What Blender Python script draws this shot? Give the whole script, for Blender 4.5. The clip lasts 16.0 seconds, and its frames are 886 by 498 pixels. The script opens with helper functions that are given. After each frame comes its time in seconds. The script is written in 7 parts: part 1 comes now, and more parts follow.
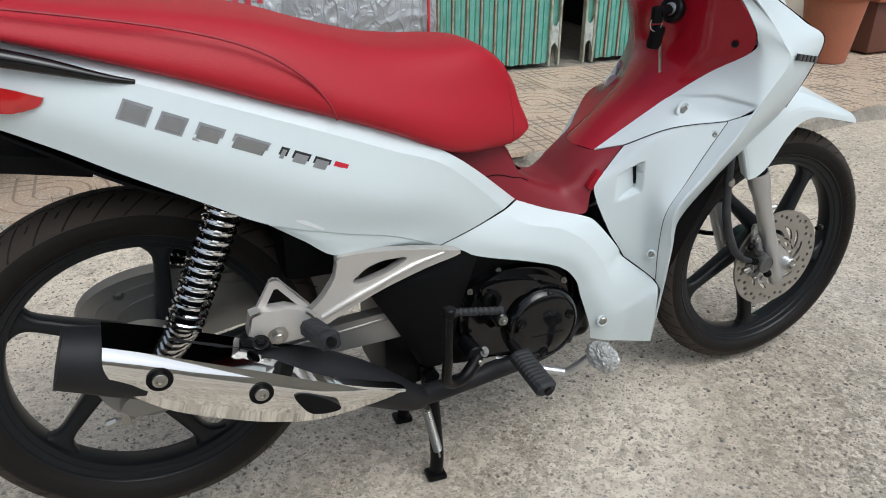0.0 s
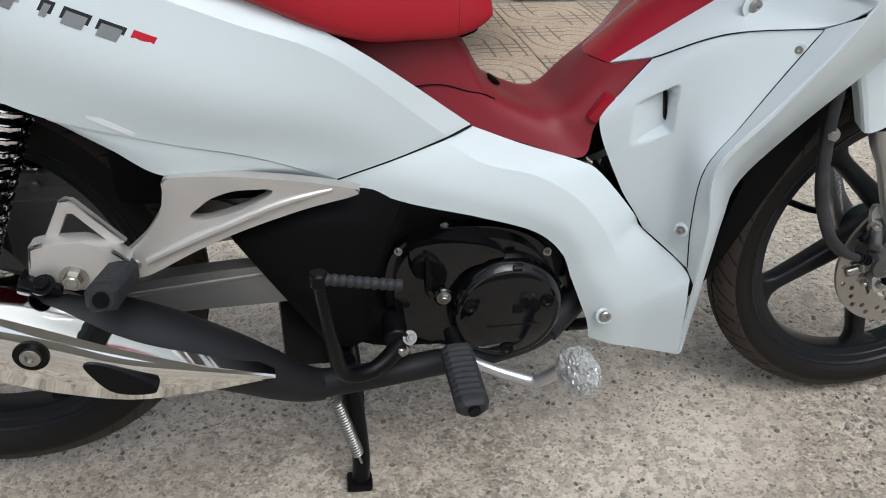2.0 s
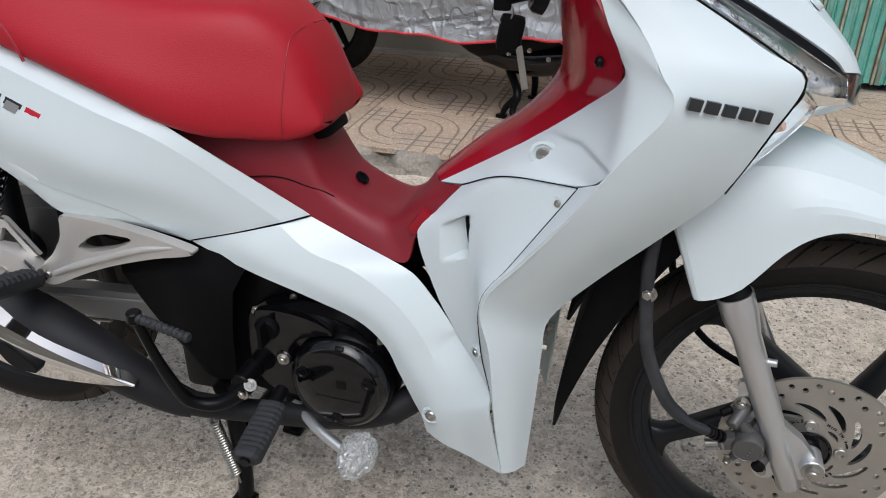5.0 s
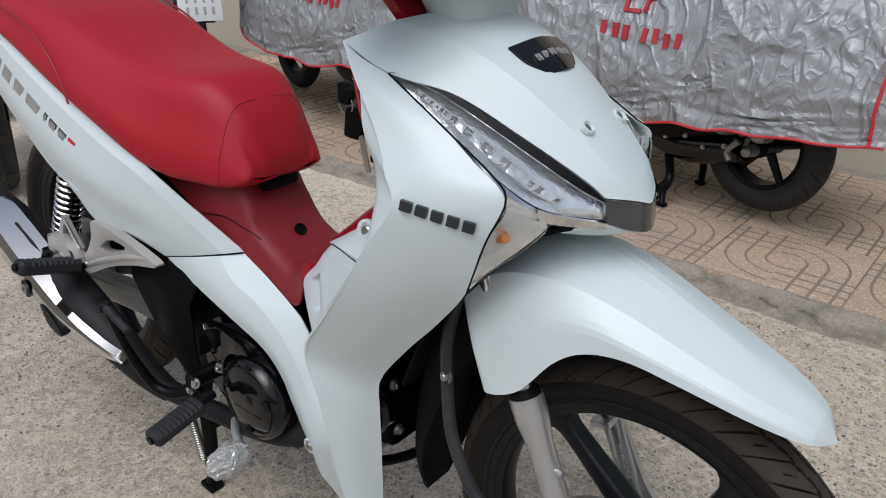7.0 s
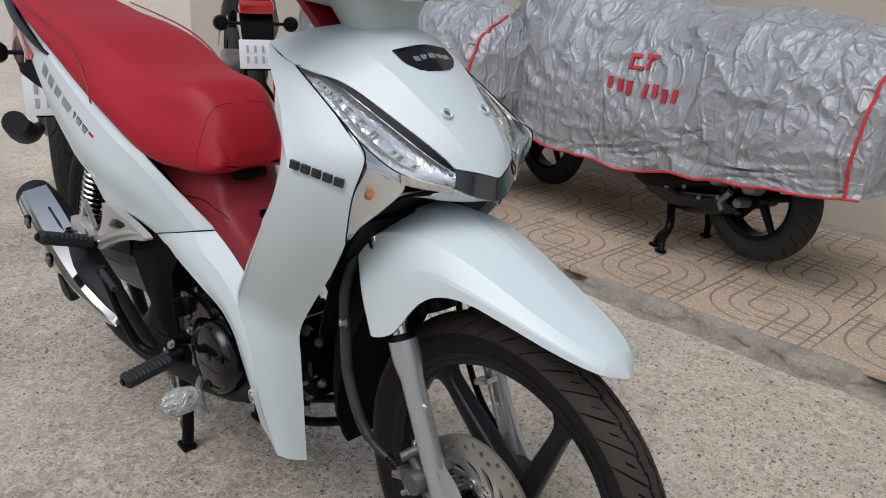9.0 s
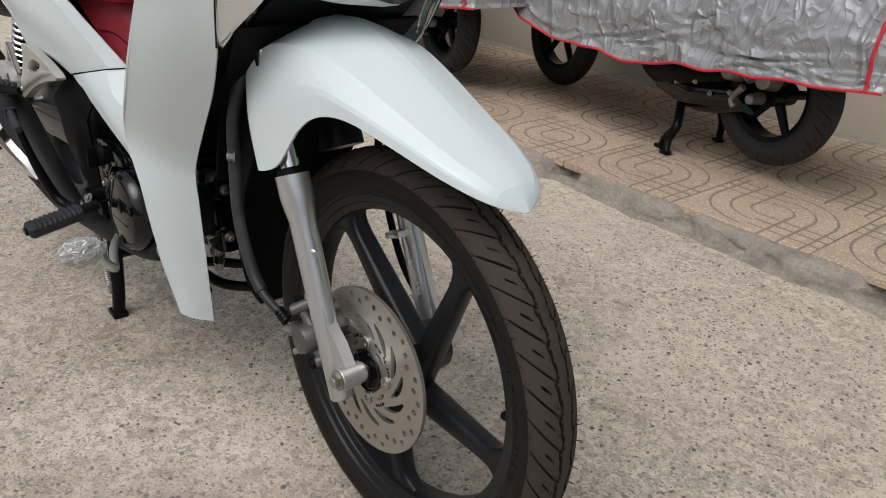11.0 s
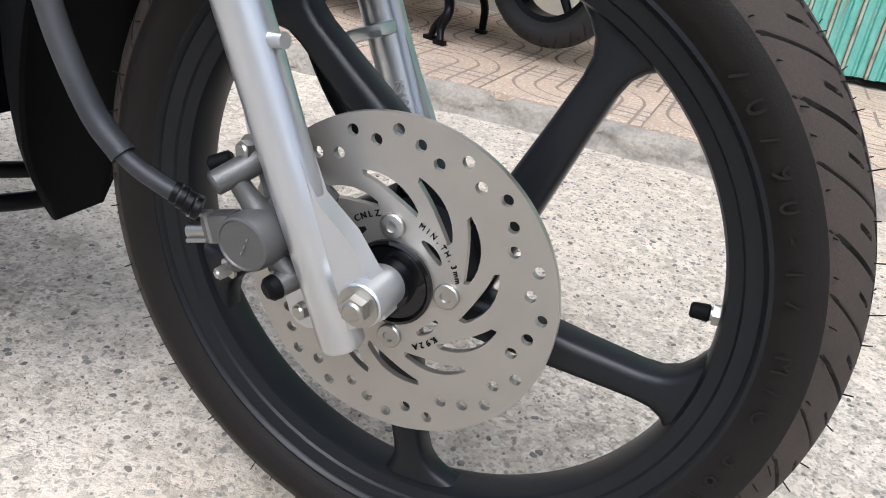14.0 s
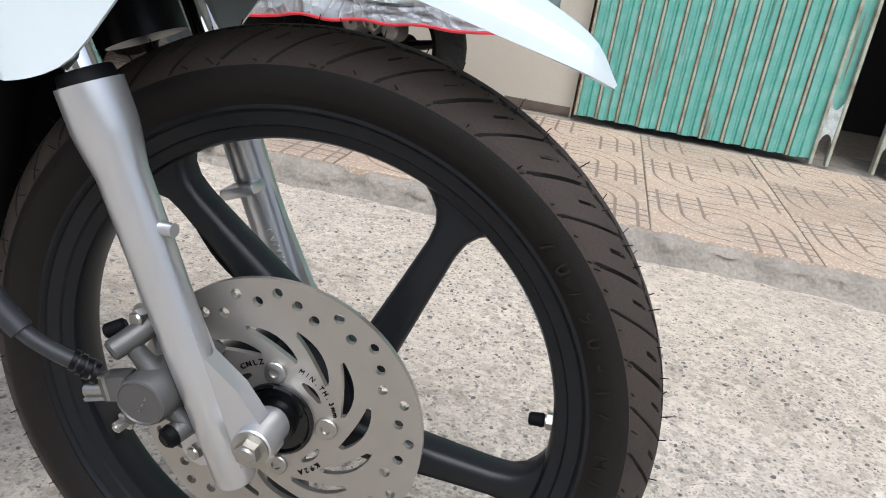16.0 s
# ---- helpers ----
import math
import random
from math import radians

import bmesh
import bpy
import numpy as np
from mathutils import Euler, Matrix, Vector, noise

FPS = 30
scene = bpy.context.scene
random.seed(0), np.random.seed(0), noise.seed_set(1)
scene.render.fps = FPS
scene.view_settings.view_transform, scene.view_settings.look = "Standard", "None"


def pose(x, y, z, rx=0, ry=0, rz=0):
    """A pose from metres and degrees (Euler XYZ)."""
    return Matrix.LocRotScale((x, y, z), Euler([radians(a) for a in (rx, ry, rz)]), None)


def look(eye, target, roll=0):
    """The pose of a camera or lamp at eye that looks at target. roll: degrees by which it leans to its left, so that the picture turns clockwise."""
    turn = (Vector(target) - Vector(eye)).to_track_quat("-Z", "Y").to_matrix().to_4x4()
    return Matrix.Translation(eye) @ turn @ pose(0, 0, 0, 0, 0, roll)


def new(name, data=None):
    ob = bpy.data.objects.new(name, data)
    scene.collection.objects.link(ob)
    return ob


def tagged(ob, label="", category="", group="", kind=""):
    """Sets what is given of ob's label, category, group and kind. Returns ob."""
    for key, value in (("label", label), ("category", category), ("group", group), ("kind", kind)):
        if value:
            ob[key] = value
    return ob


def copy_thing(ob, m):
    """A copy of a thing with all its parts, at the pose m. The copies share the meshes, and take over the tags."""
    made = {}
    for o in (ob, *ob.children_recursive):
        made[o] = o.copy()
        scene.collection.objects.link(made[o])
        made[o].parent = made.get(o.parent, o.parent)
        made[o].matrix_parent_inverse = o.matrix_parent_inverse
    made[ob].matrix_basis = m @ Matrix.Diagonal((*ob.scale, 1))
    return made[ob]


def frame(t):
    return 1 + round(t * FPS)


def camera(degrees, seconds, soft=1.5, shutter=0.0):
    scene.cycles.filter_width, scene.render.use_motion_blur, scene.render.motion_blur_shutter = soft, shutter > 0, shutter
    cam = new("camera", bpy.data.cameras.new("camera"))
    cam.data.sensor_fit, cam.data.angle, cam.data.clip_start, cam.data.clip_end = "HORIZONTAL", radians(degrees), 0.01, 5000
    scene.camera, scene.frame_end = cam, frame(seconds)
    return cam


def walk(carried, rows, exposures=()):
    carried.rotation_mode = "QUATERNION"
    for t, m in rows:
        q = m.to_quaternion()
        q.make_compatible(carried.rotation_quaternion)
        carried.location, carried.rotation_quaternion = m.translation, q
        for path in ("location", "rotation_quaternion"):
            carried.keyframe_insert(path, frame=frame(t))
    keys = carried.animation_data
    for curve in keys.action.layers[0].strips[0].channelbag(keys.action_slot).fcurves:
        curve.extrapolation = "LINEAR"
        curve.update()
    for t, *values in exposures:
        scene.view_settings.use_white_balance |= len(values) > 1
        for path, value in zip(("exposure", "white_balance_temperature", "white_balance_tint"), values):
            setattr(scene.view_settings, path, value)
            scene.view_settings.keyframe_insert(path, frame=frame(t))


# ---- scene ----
cam = camera(60.0, 16.0, soft=1.0)
PATH = [
    (0, (0.076, -1.087, 0.982), (0.781, 0.571, 0.113), 0.4),
    (0.5, (0.18, -1.019, 0.952), (0.801, 0.653, 0.047), 0.5),
    (1, (0.324, -0.959, 0.885), (0.84, 0.73, -0.053), 0.4),
    (1.5, (0.405, -0.901, 0.847), (0.803, 0.799, -0.128), 0.4),
    (2, (0.477, -0.853, 0.821), (0.755, 0.854, -0.184), 0.8),
    (2.5, (0.524, -0.827, 0.816), (0.668, 0.884, -0.21), 1.0),
    (3, (0.625, -0.832, 0.828), (0.621, 0.882, -0.202), 0.9),
    (3.5, (0.721, -0.845, 0.832), (0.586, 0.871, -0.188), 0.7),
    (4, (0.819, -0.86, 0.859), (0.557, 0.856, -0.134), 0.4),
    (4.5, (0.9, -0.877, 0.902), (0.532, 0.834, -0.066), 0.4),
    (5, (1.032, -0.856, 0.928), (0.541, 0.843, -0.007), 0.7),
    (5.2, (1.084, -0.843, 0.939), (0.552, 0.852, 0.019), 0.9),
    (7.3, (1.548, -0.689, 0.998), (0.366, 0.705, 0.186), 1.8),
    (7.5, (1.564, -0.689, 0.988), (0.381, 0.716, 0.195), 2.8),
    (8, (1.64, -0.717, 0.98), (0.402, 0.676, 0.251), 3.7),
    (8.2, (1.679, -0.729, 0.987), (0.422, 0.657, 0.281), 3.7),
    (10.3, (1.947, -0.567, 0.882), (0.516, 0.65, 0.194), 3.6),
    (10.5, (1.921, -0.542, 0.881), (0.527, 0.658, 0.097), 4.3),
    (11, (1.876, -0.514, 0.807), (0.548, 0.72, -0.038), 4.4),
    (11.5, (1.752, -0.509, 0.77), (0.556, 0.808, -0.145), 4.6),
    (12, (1.641, -0.48, 0.732), (0.621, 0.963, -0.206), 5.8),
    (12.5, (1.544, -0.428, 0.671), (0.699, 1.115, -0.28), 7.0),
    (13, (1.479, -0.401, 0.586), (0.738, 1.213, -0.334), 7.7),
    (13.5, (1.437, -0.405, 0.528), (0.778, 1.258, -0.367), 8.3),
    (14, (1.427, -0.424, 0.506), (0.809, 1.27, -0.36), 8.6),
    (14.5, (1.423, -0.455, 0.523), (0.872, 1.276, -0.314), 9.1),
    (15, (1.419, -0.489, 0.552), (0.942, 1.287, -0.234), 9.3),
    (15.5, (1.418, -0.49, 0.58), (1.026, 1.327, -0.159), 9.2),
    (16, (1.428, -0.477, 0.599), (1.124, 1.365, -0.118), 9.1),
]
walk(cam, [(t, look(eye, target, roll)) for t, eye, target, roll in PATH], exposures=[(0.0, -0.03, 5900, 6), (2.5, -0.10, 5900, 8), (5.0, -0.15, 5900, 10), (8.0, -0.38, 5950, 10), (10.5, -0.34, 6150, 10), (11.0, -0.25, 6250, 10), (12.0, -0.05, 6250, 10), (13.0, 0.42, 6100, 10), (14.5, 0.70, 5600, 10), (16.0, 0.42, 5750, 10)])

# ---------- daylight: a bright overcast sky ----------
SUN_UP, SUN_ROUND = 58.0, 164.0
world = bpy.data.worlds.new("sky")
scene.world = world
world.use_nodes = True
wn = world.node_tree.nodes
sky = wn.new("ShaderNodeTexSky")
sky.sky_type, sky.sun_disc = "NISHITA", False
sky.sun_elevation, sky.sun_rotation = radians(SUN_UP), radians(SUN_ROUND)
sky.air_density, sky.dust_density, sky.ozone_density = 1.0, 6.0, 1.0
soft = wn.new("ShaderNodeHueSaturation")
soft.inputs["Saturation"].default_value = 0.55
world.node_tree.links.new(sky.outputs[0], soft.inputs["Color"])
world.node_tree.links.new(soft.outputs[0], wn["Background"].inputs["Color"])
wn["Background"].inputs["Strength"].default_value = 0.15
sun_data = bpy.data.lights.new("sun", "SUN")
sun_data.energy, sun_data.angle, sun_data.color = 1.0, radians(45), (1.0, 0.98, 0.95)
sun = new("sun", sun_data)
sun.matrix_world = look((1.98, -4.51, 8.0), (0.6, 0.3, 0))


# ---------- small geometry tools ----------
V = Vector


def mirrored(p):
    return (p[0], -p[1], p[2])


def spline(points, n, closed=False):
    """n points along a smooth line through the given ones, evenly by length."""
    pts = [V(p) for p in points]
    if len(pts) == 2:
        return [pts[0].lerp(pts[1], i / (n - 1)) for i in range(n)]
    ext = [pts[-1]] + pts + [pts[0], pts[1]] if closed else [2 * pts[0] - pts[1]] + pts + [2 * pts[-1] - pts[-2]]
    fine = []
    spans = len(pts) if closed else len(pts) - 1
    for i in range(spans):
        a, b, c, d = ext[i : i + 4]
        for k in range(12):
            t = k / 12
            fine.append(0.5 * (2 * b + (c - a) * t + (2 * a - 5 * b + 4 * c - d) * t * t + (3 * b - a - 3 * c + d) * t**3))
    fine.append(pts[0].copy() if closed else pts[-1].copy())
    run = [0.0]
    for a, b in zip(fine, fine[1:]):
        run.append(run[-1] + (b - a).length)
    out, k = [], 0
    for i in range(n):
        want = run[-1] * i / (n if closed else n - 1)
        while k < len(run) - 2 and run[k + 1] < want:
            k += 1
        span = run[k + 1] - run[k]
        out.append(fine[k].lerp(fine[k + 1], (want - run[k]) / span if span > 1e-9 else 0))
    return out


def spline_by_index(points, n):
    """Like spline, but evenly by control point, so that rows keep step with each other."""
    pts = [V(p) for p in points]
    if len(pts) == 2:
        return [pts[0].lerp(pts[1], i / (n - 1)) for i in range(n)]
    ext = [2 * pts[0] - pts[1]] + pts + [2 * pts[-1] - pts[-2]]
    out = []
    for i in range(n):
        s = (len(pts) - 1) * i / (n - 1)
        k = min(int(s), len(pts) - 2)
        t = s - k
        a, b, c, d = ext[k : k + 4]
        out.append(0.5 * (2 * b + (c - a) * t + (2 * a - 5 * b + 4 * c - d) * t * t + (3 * b - a - 3 * c + d) * t**3))
    return out


def grid_faces(bm, rows, closed=False):
    made = [[bm.verts.new(p) for p in row] for row in rows]
    for a, b in zip(made, made[1:]):
        m = len(a)
        for i in range(m if closed else m - 1):
            bm.faces.new((a[i], a[(i + 1) % m], b[(i + 1) % m], b[i]))
    return made


def patch(bm, rows, nu=24, nv=4, creases=(), thick=0.003, out=(0, -1, 0)):
    """A curved sheet through rows of control points, with sharp lines along the rows in creases, and a thickness."""
    fine = [spline_by_index(r, nu) for r in rows]
    cuts = [0] + sorted(creases) + [len(rows) - 1]
    cols = [[] for _ in range(nu)]
    for a, b in zip(cuts, cuts[1:]):
        count = (b - a) * nv + 1
        for u in range(nu):
            line = spline_by_index([fine[r][u] for r in range(a, b + 1)], count)
            cols[u] += line if not cols[u] else line[1:]
    n, m = nu, len(cols[0])
    nor = []
    total = V((0, 0, 0))
    for u in range(n):
        line = []
        for w in range(m):
            du = cols[min(u + 1, n - 1)][w] - cols[max(u - 1, 0)][w]
            dv = cols[u][min(w + 1, m - 1)] - cols[u][max(w - 1, 0)]
            q = du.cross(dv)
            q = q.normalized() if q.length > 1e-12 else V((0, 0, 0))
            line.append(q)
            total += q
        nor.append(line)
    sign = 1 if total.dot(V(out)) > 0 else -1
    top = grid_faces(bm, cols)
    low = grid_faces(bm, [[cols[u][w] - sign * thick * nor[u][w] for w in range(m)] for u in range(n)])
    ring = [(u, 0) for u in range(n)] + [(n - 1, w) for w in range(1, m)] + [(u, m - 1) for u in range(n - 2, -1, -1)] + [(0, w) for w in range(m - 2, 0, -1)]
    for (a, b), (c, d) in zip(ring, ring[1:] + ring[:1]):
        try:
            bm.faces.new((top[a][b], top[c][d], low[c][d], low[a][b]))
        except ValueError:
            pass


def tube(bm, points, r, n=12, steps=None, closed=False, smooth=True):
    """A round bar along a line; r is one radius or one for each control point."""
    steps = steps or max(2, 6 * (len(points) - 1) + 1)
    line = spline(points, steps, closed) if smooth else [V(p) for p in points]
    steps = len(line)
    rs = [r] * steps if isinstance(r, (int, float)) else [float(np.interp(i / (steps - 1), np.linspace(0, 1, len(r)), r)) for i in range(steps)]
    rings, side = [], None
    for i, p in enumerate(line):
        if closed:
            ahead = (line[(i + 1) % steps] - line[i - 1]).normalized()
        else:
            ahead = (line[min(i + 1, steps - 1)] - line[max(i - 1, 0)]).normalized()
        if side is None:
            side = ahead.orthogonal().normalized()
        side = (side - ahead * side.dot(ahead)).normalized()
        up = ahead.cross(side)
        rings.append([p + rs[i] * (math.cos(a) * side + math.sin(a) * up) for a in (2 * math.pi * k / n for k in range(n))])
    if closed:
        rings.append(rings[0])
    made = grid_faces(bm, rings, closed=True)
    if not closed:
        bm.faces.new(made[0][::-1])
        bm.faces.new(made[-1])


def rod(bm, a, b, r0, r1=None, n=20, bevel=0.0):
    """A straight round bar with cut edges."""
    a, b = V(a), V(b)
    r1 = r0 if r1 is None else r1
    d = (b - a).normalized()
    if bevel:
        tube(bm, [a, a + d * bevel, b - d * bevel, b], [r0 - bevel, r0, r1, r1 - bevel], n, smooth=False)
    else:
        tube(bm, [a, b], [r0, r1], n, smooth=False)


def lathe(bm, profile, centre, axis=(0, 1, 0), n=64, closed=False, arc=None):
    """Turns a profile of (radius, along) about an axis. The along values are measured along the axis."""
    axis, centre = V(axis).normalized(), V(centre)
    side = axis.orthogonal().normalized()
    if abs(axis.y) > 0.99:
        side = V((1, 0, 0))
    up = side.cross(axis)
    rings = [[centre + axis * h + r * (math.cos(a) * side + math.sin(a) * up) for a in (2 * math.pi * k / n for k in range(n))] for r, h in profile]
    if closed:
        rings.append(rings[0])
    made = grid_faces(bm, rings, closed=True)
    if not closed:
        if profile[0][0] > 1e-5:
            bm.faces.new(made[0])
        if profile[-1][0] > 1e-5:
            bm.faces.new(made[-1][::-1])


def box(bm, size, at=(0, 0, 0), turn=None, bevel=0.0):
    sx, sy, sz = (s / 2 for s in size)
    m = Matrix.Translation(at) @ (turn.to_4x4() if turn else Matrix())
    made = bmesh.ops.create_cube(bm, size=1.0, matrix=m @ Matrix.Diagonal((2 * sx, 2 * sy, 2 * sz, 1)))
    if bevel:
        edges = list({e for v in made["verts"] for e in v.link_edges})
        bmesh.ops.bevel(bm, geom=edges, offset=bevel, segments=2, affect="EDGES", profile=0.6)


def plate(bm, outline, holes, low, high, place, bevel=0.0):
    """A flat plate with holes: outlines in (a, b), a depth from low to high, and place(a, b, depth) to put them."""
    loops = [outline] + list(holes)
    flat = bmesh.new()
    edges = []
    for loop in loops:
        vs = [flat.verts.new((p[0], p[1], 0)) for p in loop]
        edges += [flat.edges.new((a, b)) for a, b in zip(vs, vs[1:] + vs[:1])]
    bmesh.ops.triangle_fill(flat, use_beauty=True, use_dissolve=False, edges=edges)
    flat.verts.index_update()
    spots = [v.co.copy() for v in flat.verts]
    tris = [[v.index for v in f.verts] for f in flat.faces]
    flat.free()
    top = [bm.verts.new(place(p.x, p.y, high)) for p in spots]
    bot = [bm.verts.new(place(p.x, p.y, low)) for p in spots]
    for t in tris:
        bm.faces.new([top[i] for i in t])
        bm.faces.new([bot[i] for i in t[::-1]])
    k, rims = 0, []
    for loop in loops:
        m = len(loop)
        for i in range(m):
            a, b = k + i, k + (i + 1) % m
            bm.faces.new((top[a], top[b], bot[b], bot[a]))
            rims.append(bm.edges.get((top[a], top[b])))
            rims.append(bm.edges.get((bot[a], bot[b])))
        k += m
    if bevel:
        bmesh.ops.bevel(bm, geom=rims, offset=bevel, segments=2, affect="EDGES", profile=0.6, clamp_overlap=True)


def side_on(a, b, d):
    """Places a flat outline of (x, z) at the depth y."""
    return (a, d, b)


def circle2(cx, cy, r, n=24, start=0.0):
    return [(cx + r * math.cos(start + 2 * math.pi * k / n), cy + r * math.sin(start + 2 * math.pi * k / n)) for k in range(n)]


def smooth2(points, n=60):
    return [(p.x, p.y) for p in spline([(a, b, 0) for a, b in points], n, closed=True)]


def flipped(bm):
    """A copy of a mesh on the other side of the plane y = 0."""
    other = bm.copy()
    for v in other.verts:
        v.co.y = -v.co.y
    return other


def part(name, bm, material, parent=None, label="", angle=35.0):
    """Links a bmesh as one mesh object under a thing or a part."""
    bmesh.ops.recalc_face_normals(bm, faces=bm.faces)
    me = bpy.data.meshes.new(name)
    bm.to_mesh(me)
    bm.free()
    me.polygons.foreach_set("use_smooth", [True] * len(me.polygons))
    me.set_sharp_from_angle(angle=radians(angle))
    me.materials.append(material)
    ob = new(name, me)
    if parent:
        ob.parent = parent
    if label:
        ob["label"] = label
    return ob


def thing(name, label, category, at=(0, 0, 0), group=""):
    ob = new(name)
    ob.location = at
    ob.empty_display_size = 0.1
    return tagged(ob, label, category, group)


def hexbolt(bm, at, way, r=0.006, high=0.006, washer=True):
    at, way = V(at), V(way).normalized()
    if washer:
        rod(bm, at, at + way * 0.0018, r * 1.45, n=20)
    rod(bm, at, at + way * high, r, r * 0.94, n=6)
    rod(bm, at + way * high, at + way * (high + 0.0012), r * 0.7, r * 0.55, n=12)


def panscrew(bm, at, way, r=0.007):
    at, way = V(at), V(way).normalized()
    lathe(bm, [(r, -0.002), (r, 0.001), (r * 0.8, 0.0026), (r * 0.32, 0.003), (r * 0.3, 0.0012), (0.00001, 0.001)], at, way, 20)


# ---------- materials ----------
def paint(name, colour, rough=0.5, metal=0.0, coat=0.0, grain=(400, 0.04), stain=(6, 0.05), bump=(0, 0.0), spec=0.5, stain_colour=None, rough_var=0.08, aniso=0.0):
    """A surface with variation at two scales, a fine relief and a shine of its own."""
    m = bpy.data.materials.new(name)
    m.use_nodes = True
    nt = m.node_tree
    n, l = nt.nodes, nt.links
    b = n["Principled BSDF"]
    where = n.new("ShaderNodeTexCoord")
    fine, wide = n.new("ShaderNodeTexNoise"), n.new("ShaderNodeTexNoise")
    fine.inputs["Scale"].default_value, wide.inputs["Scale"].default_value = grain[0], stain[0]
    fine.inputs["Detail"].default_value, wide.inputs["Detail"].default_value = 3, 6
    for t in (fine, wide):
        l.new(where.outputs["Object"], t.inputs["Vector"])
    first = n.new("ShaderNodeMix")
    first.data_type = "RGBA"
    first.inputs["A"].default_value = (*[c * (1 - grain[1]) for c in colour], 1)
    first.inputs["B"].default_value = (*[min(1, c * (1 + grain[1])) for c in colour], 1)
    l.new(fine.outputs["Fac"], first.inputs["Factor"])
    second = n.new("ShaderNodeMix")
    second.data_type = "RGBA"
    ramp = n.new("ShaderNodeMapRange")
    ramp.inputs["From Min"].default_value, ramp.inputs["From Max"].default_value = 0.45, 0.75
    ramp.inputs["To Max"].default_value = min(1.0, stain[1] * 4 if stain_colour is None else stain[1])
    l.new(wide.outputs["Fac"], ramp.inputs["Value"])
    l.new(ramp.outputs["Result"], second.inputs["Factor"])
    l.new(first.outputs["Result"], second.inputs["A"])
    second.inputs["B"].default_value = (*(stain_colour or [c * 0.75 for c in colour]), 1)
    l.new(second.outputs["Result"], b.inputs["Base Color"])
    rr = n.new("ShaderNodeMapRange")
    rr.inputs["To Min"].default_value, rr.inputs["To Max"].default_value = max(0.02, rough - rough_var * rough), min(1, rough + rough_var * rough)
    l.new(wide.outputs["Fac"], rr.inputs["Value"])
    l.new(rr.outputs["Result"], b.inputs["Roughness"])
    b.inputs["Metallic"].default_value = metal
    b.inputs["Specular IOR Level"].default_value = spec
    b.inputs["Coat Weight"].default_value = coat
    b.inputs["Coat Roughness"].default_value = 0.04
    if bump[1]:
        bt = n.new("ShaderNodeTexNoise")
        bt.inputs["Scale"].default_value, bt.inputs["Detail"].default_value = bump[0], 4
        l.new(where.outputs["Object"], bt.inputs["Vector"])
        bb = n.new("ShaderNodeBump")
        bb.inputs["Strength"].default_value, bb.inputs["Distance"].default_value = 1.0, bump[1]
        l.new(bt.outputs["Fac"], bb.inputs["Height"])
        l.new(bb.outputs["Normal"], b.inputs["Normal"])
    return m


def glass(name, colour, rough=0.02, ior=1.45):
    m = bpy.data.materials.new(name)
    m.use_nodes = True
    b = m.node_tree.nodes["Principled BSDF"]
    b.inputs["Base Color"].default_value = (*colour, 1)
    b.inputs["Roughness"].default_value = rough
    b.inputs["Transmission Weight"].default_value = 1.0
    b.inputs["IOR"].default_value = ior
    return m


WHITE = paint("white_pearl_paint", (0.605, 0.67, 0.677), 0.34, coat=0.14, spec=0.4, grain=(1500, 0.02), stain=(3, 0.006))
RED_GLOSS = paint("red_gloss_paint", (0.27, 0.006, 0.016), 0.13, coat=0.0, spec=0.32, grain=(1200, 0.05), stain=(4, 0.01))
RED_MATT = paint("red_matt_plastic", (0.19, 0.012, 0.02), 0.48, spec=0.35, grain=(900, 0.05), stain=(5, 0.02), bump=(1400, 0.00012))
BLACK_MATT = paint("black_matt_plastic", (0.0036, 0.0036, 0.004), 0.55, spec=0.08, grain=(700, 0.15), stain=(9, 0.08), bump=(1100, 0.0002))
BLACK_GLOSS = paint("black_gloss_enamel", (0.003, 0.003, 0.0034), 0.1, coat=0.25, spec=0.3, grain=(500, 0.1), stain=(10, 0.05))
BLACK_SATIN = paint("black_satin_paint", (0.004, 0.004, 0.0045), 0.34, spec=0.13, grain=(500, 0.1), stain=(10, 0.08))
RIM = paint("dark_grey_rim_paint", (0.0095, 0.0105, 0.0120), 0.33, spec=0.21, grain=(800, 0.12), stain=(12, 0.1), bump=(900, 0.00008))
RUBBER = paint("tyre_rubber", (0.0105, 0.0090, 0.0078), 0.55, spec=0.16, grain=(600, 0.2), stain=(25, 0.3), stain_colour=(0.015, 0.0125, 0.0105), bump=(800, 0.00025))
TREAD = paint("tread_rubber", (0.046, 0.0365, 0.0295), 0.72, spec=0.18, grain=(500, 0.2), stain=(14, 0.5), stain_colour=(0.030, 0.026, 0.024), bump=(900, 0.0003))
RUBBER_GREY = paint("peg_rubber", (0.022, 0.023, 0.025), 0.6, spec=0.3, grain=(500, 0.15), stain=(30, 0.08), bump=(900, 0.0002))
SILVER = paint("silver_paint", (0.54, 0.548, 0.55), 0.30, metal=0.8, grain=(2500, 0.07), stain=(8, 0.02))
SILVER_WARM = paint("warm_silver_casting", (0.55, 0.53, 0.50), 0.42, metal=0.6, grain=(1800, 0.07), stain=(12, 0.03), bump=(1500, 0.0001))
ALU = paint("grey_cast_alloy", (0.27, 0.265, 0.255), 0.42, metal=0.7, grain=(900, 0.1), stain=(20, 0.06), bump=(700, 0.0002))
ALU_DARK = paint("dark_cast_alloy", (0.10, 0.098, 0.094), 0.42, metal=0.45, grain=(900, 0.12), stain=(30, 0.08), bump=(700, 0.00025))
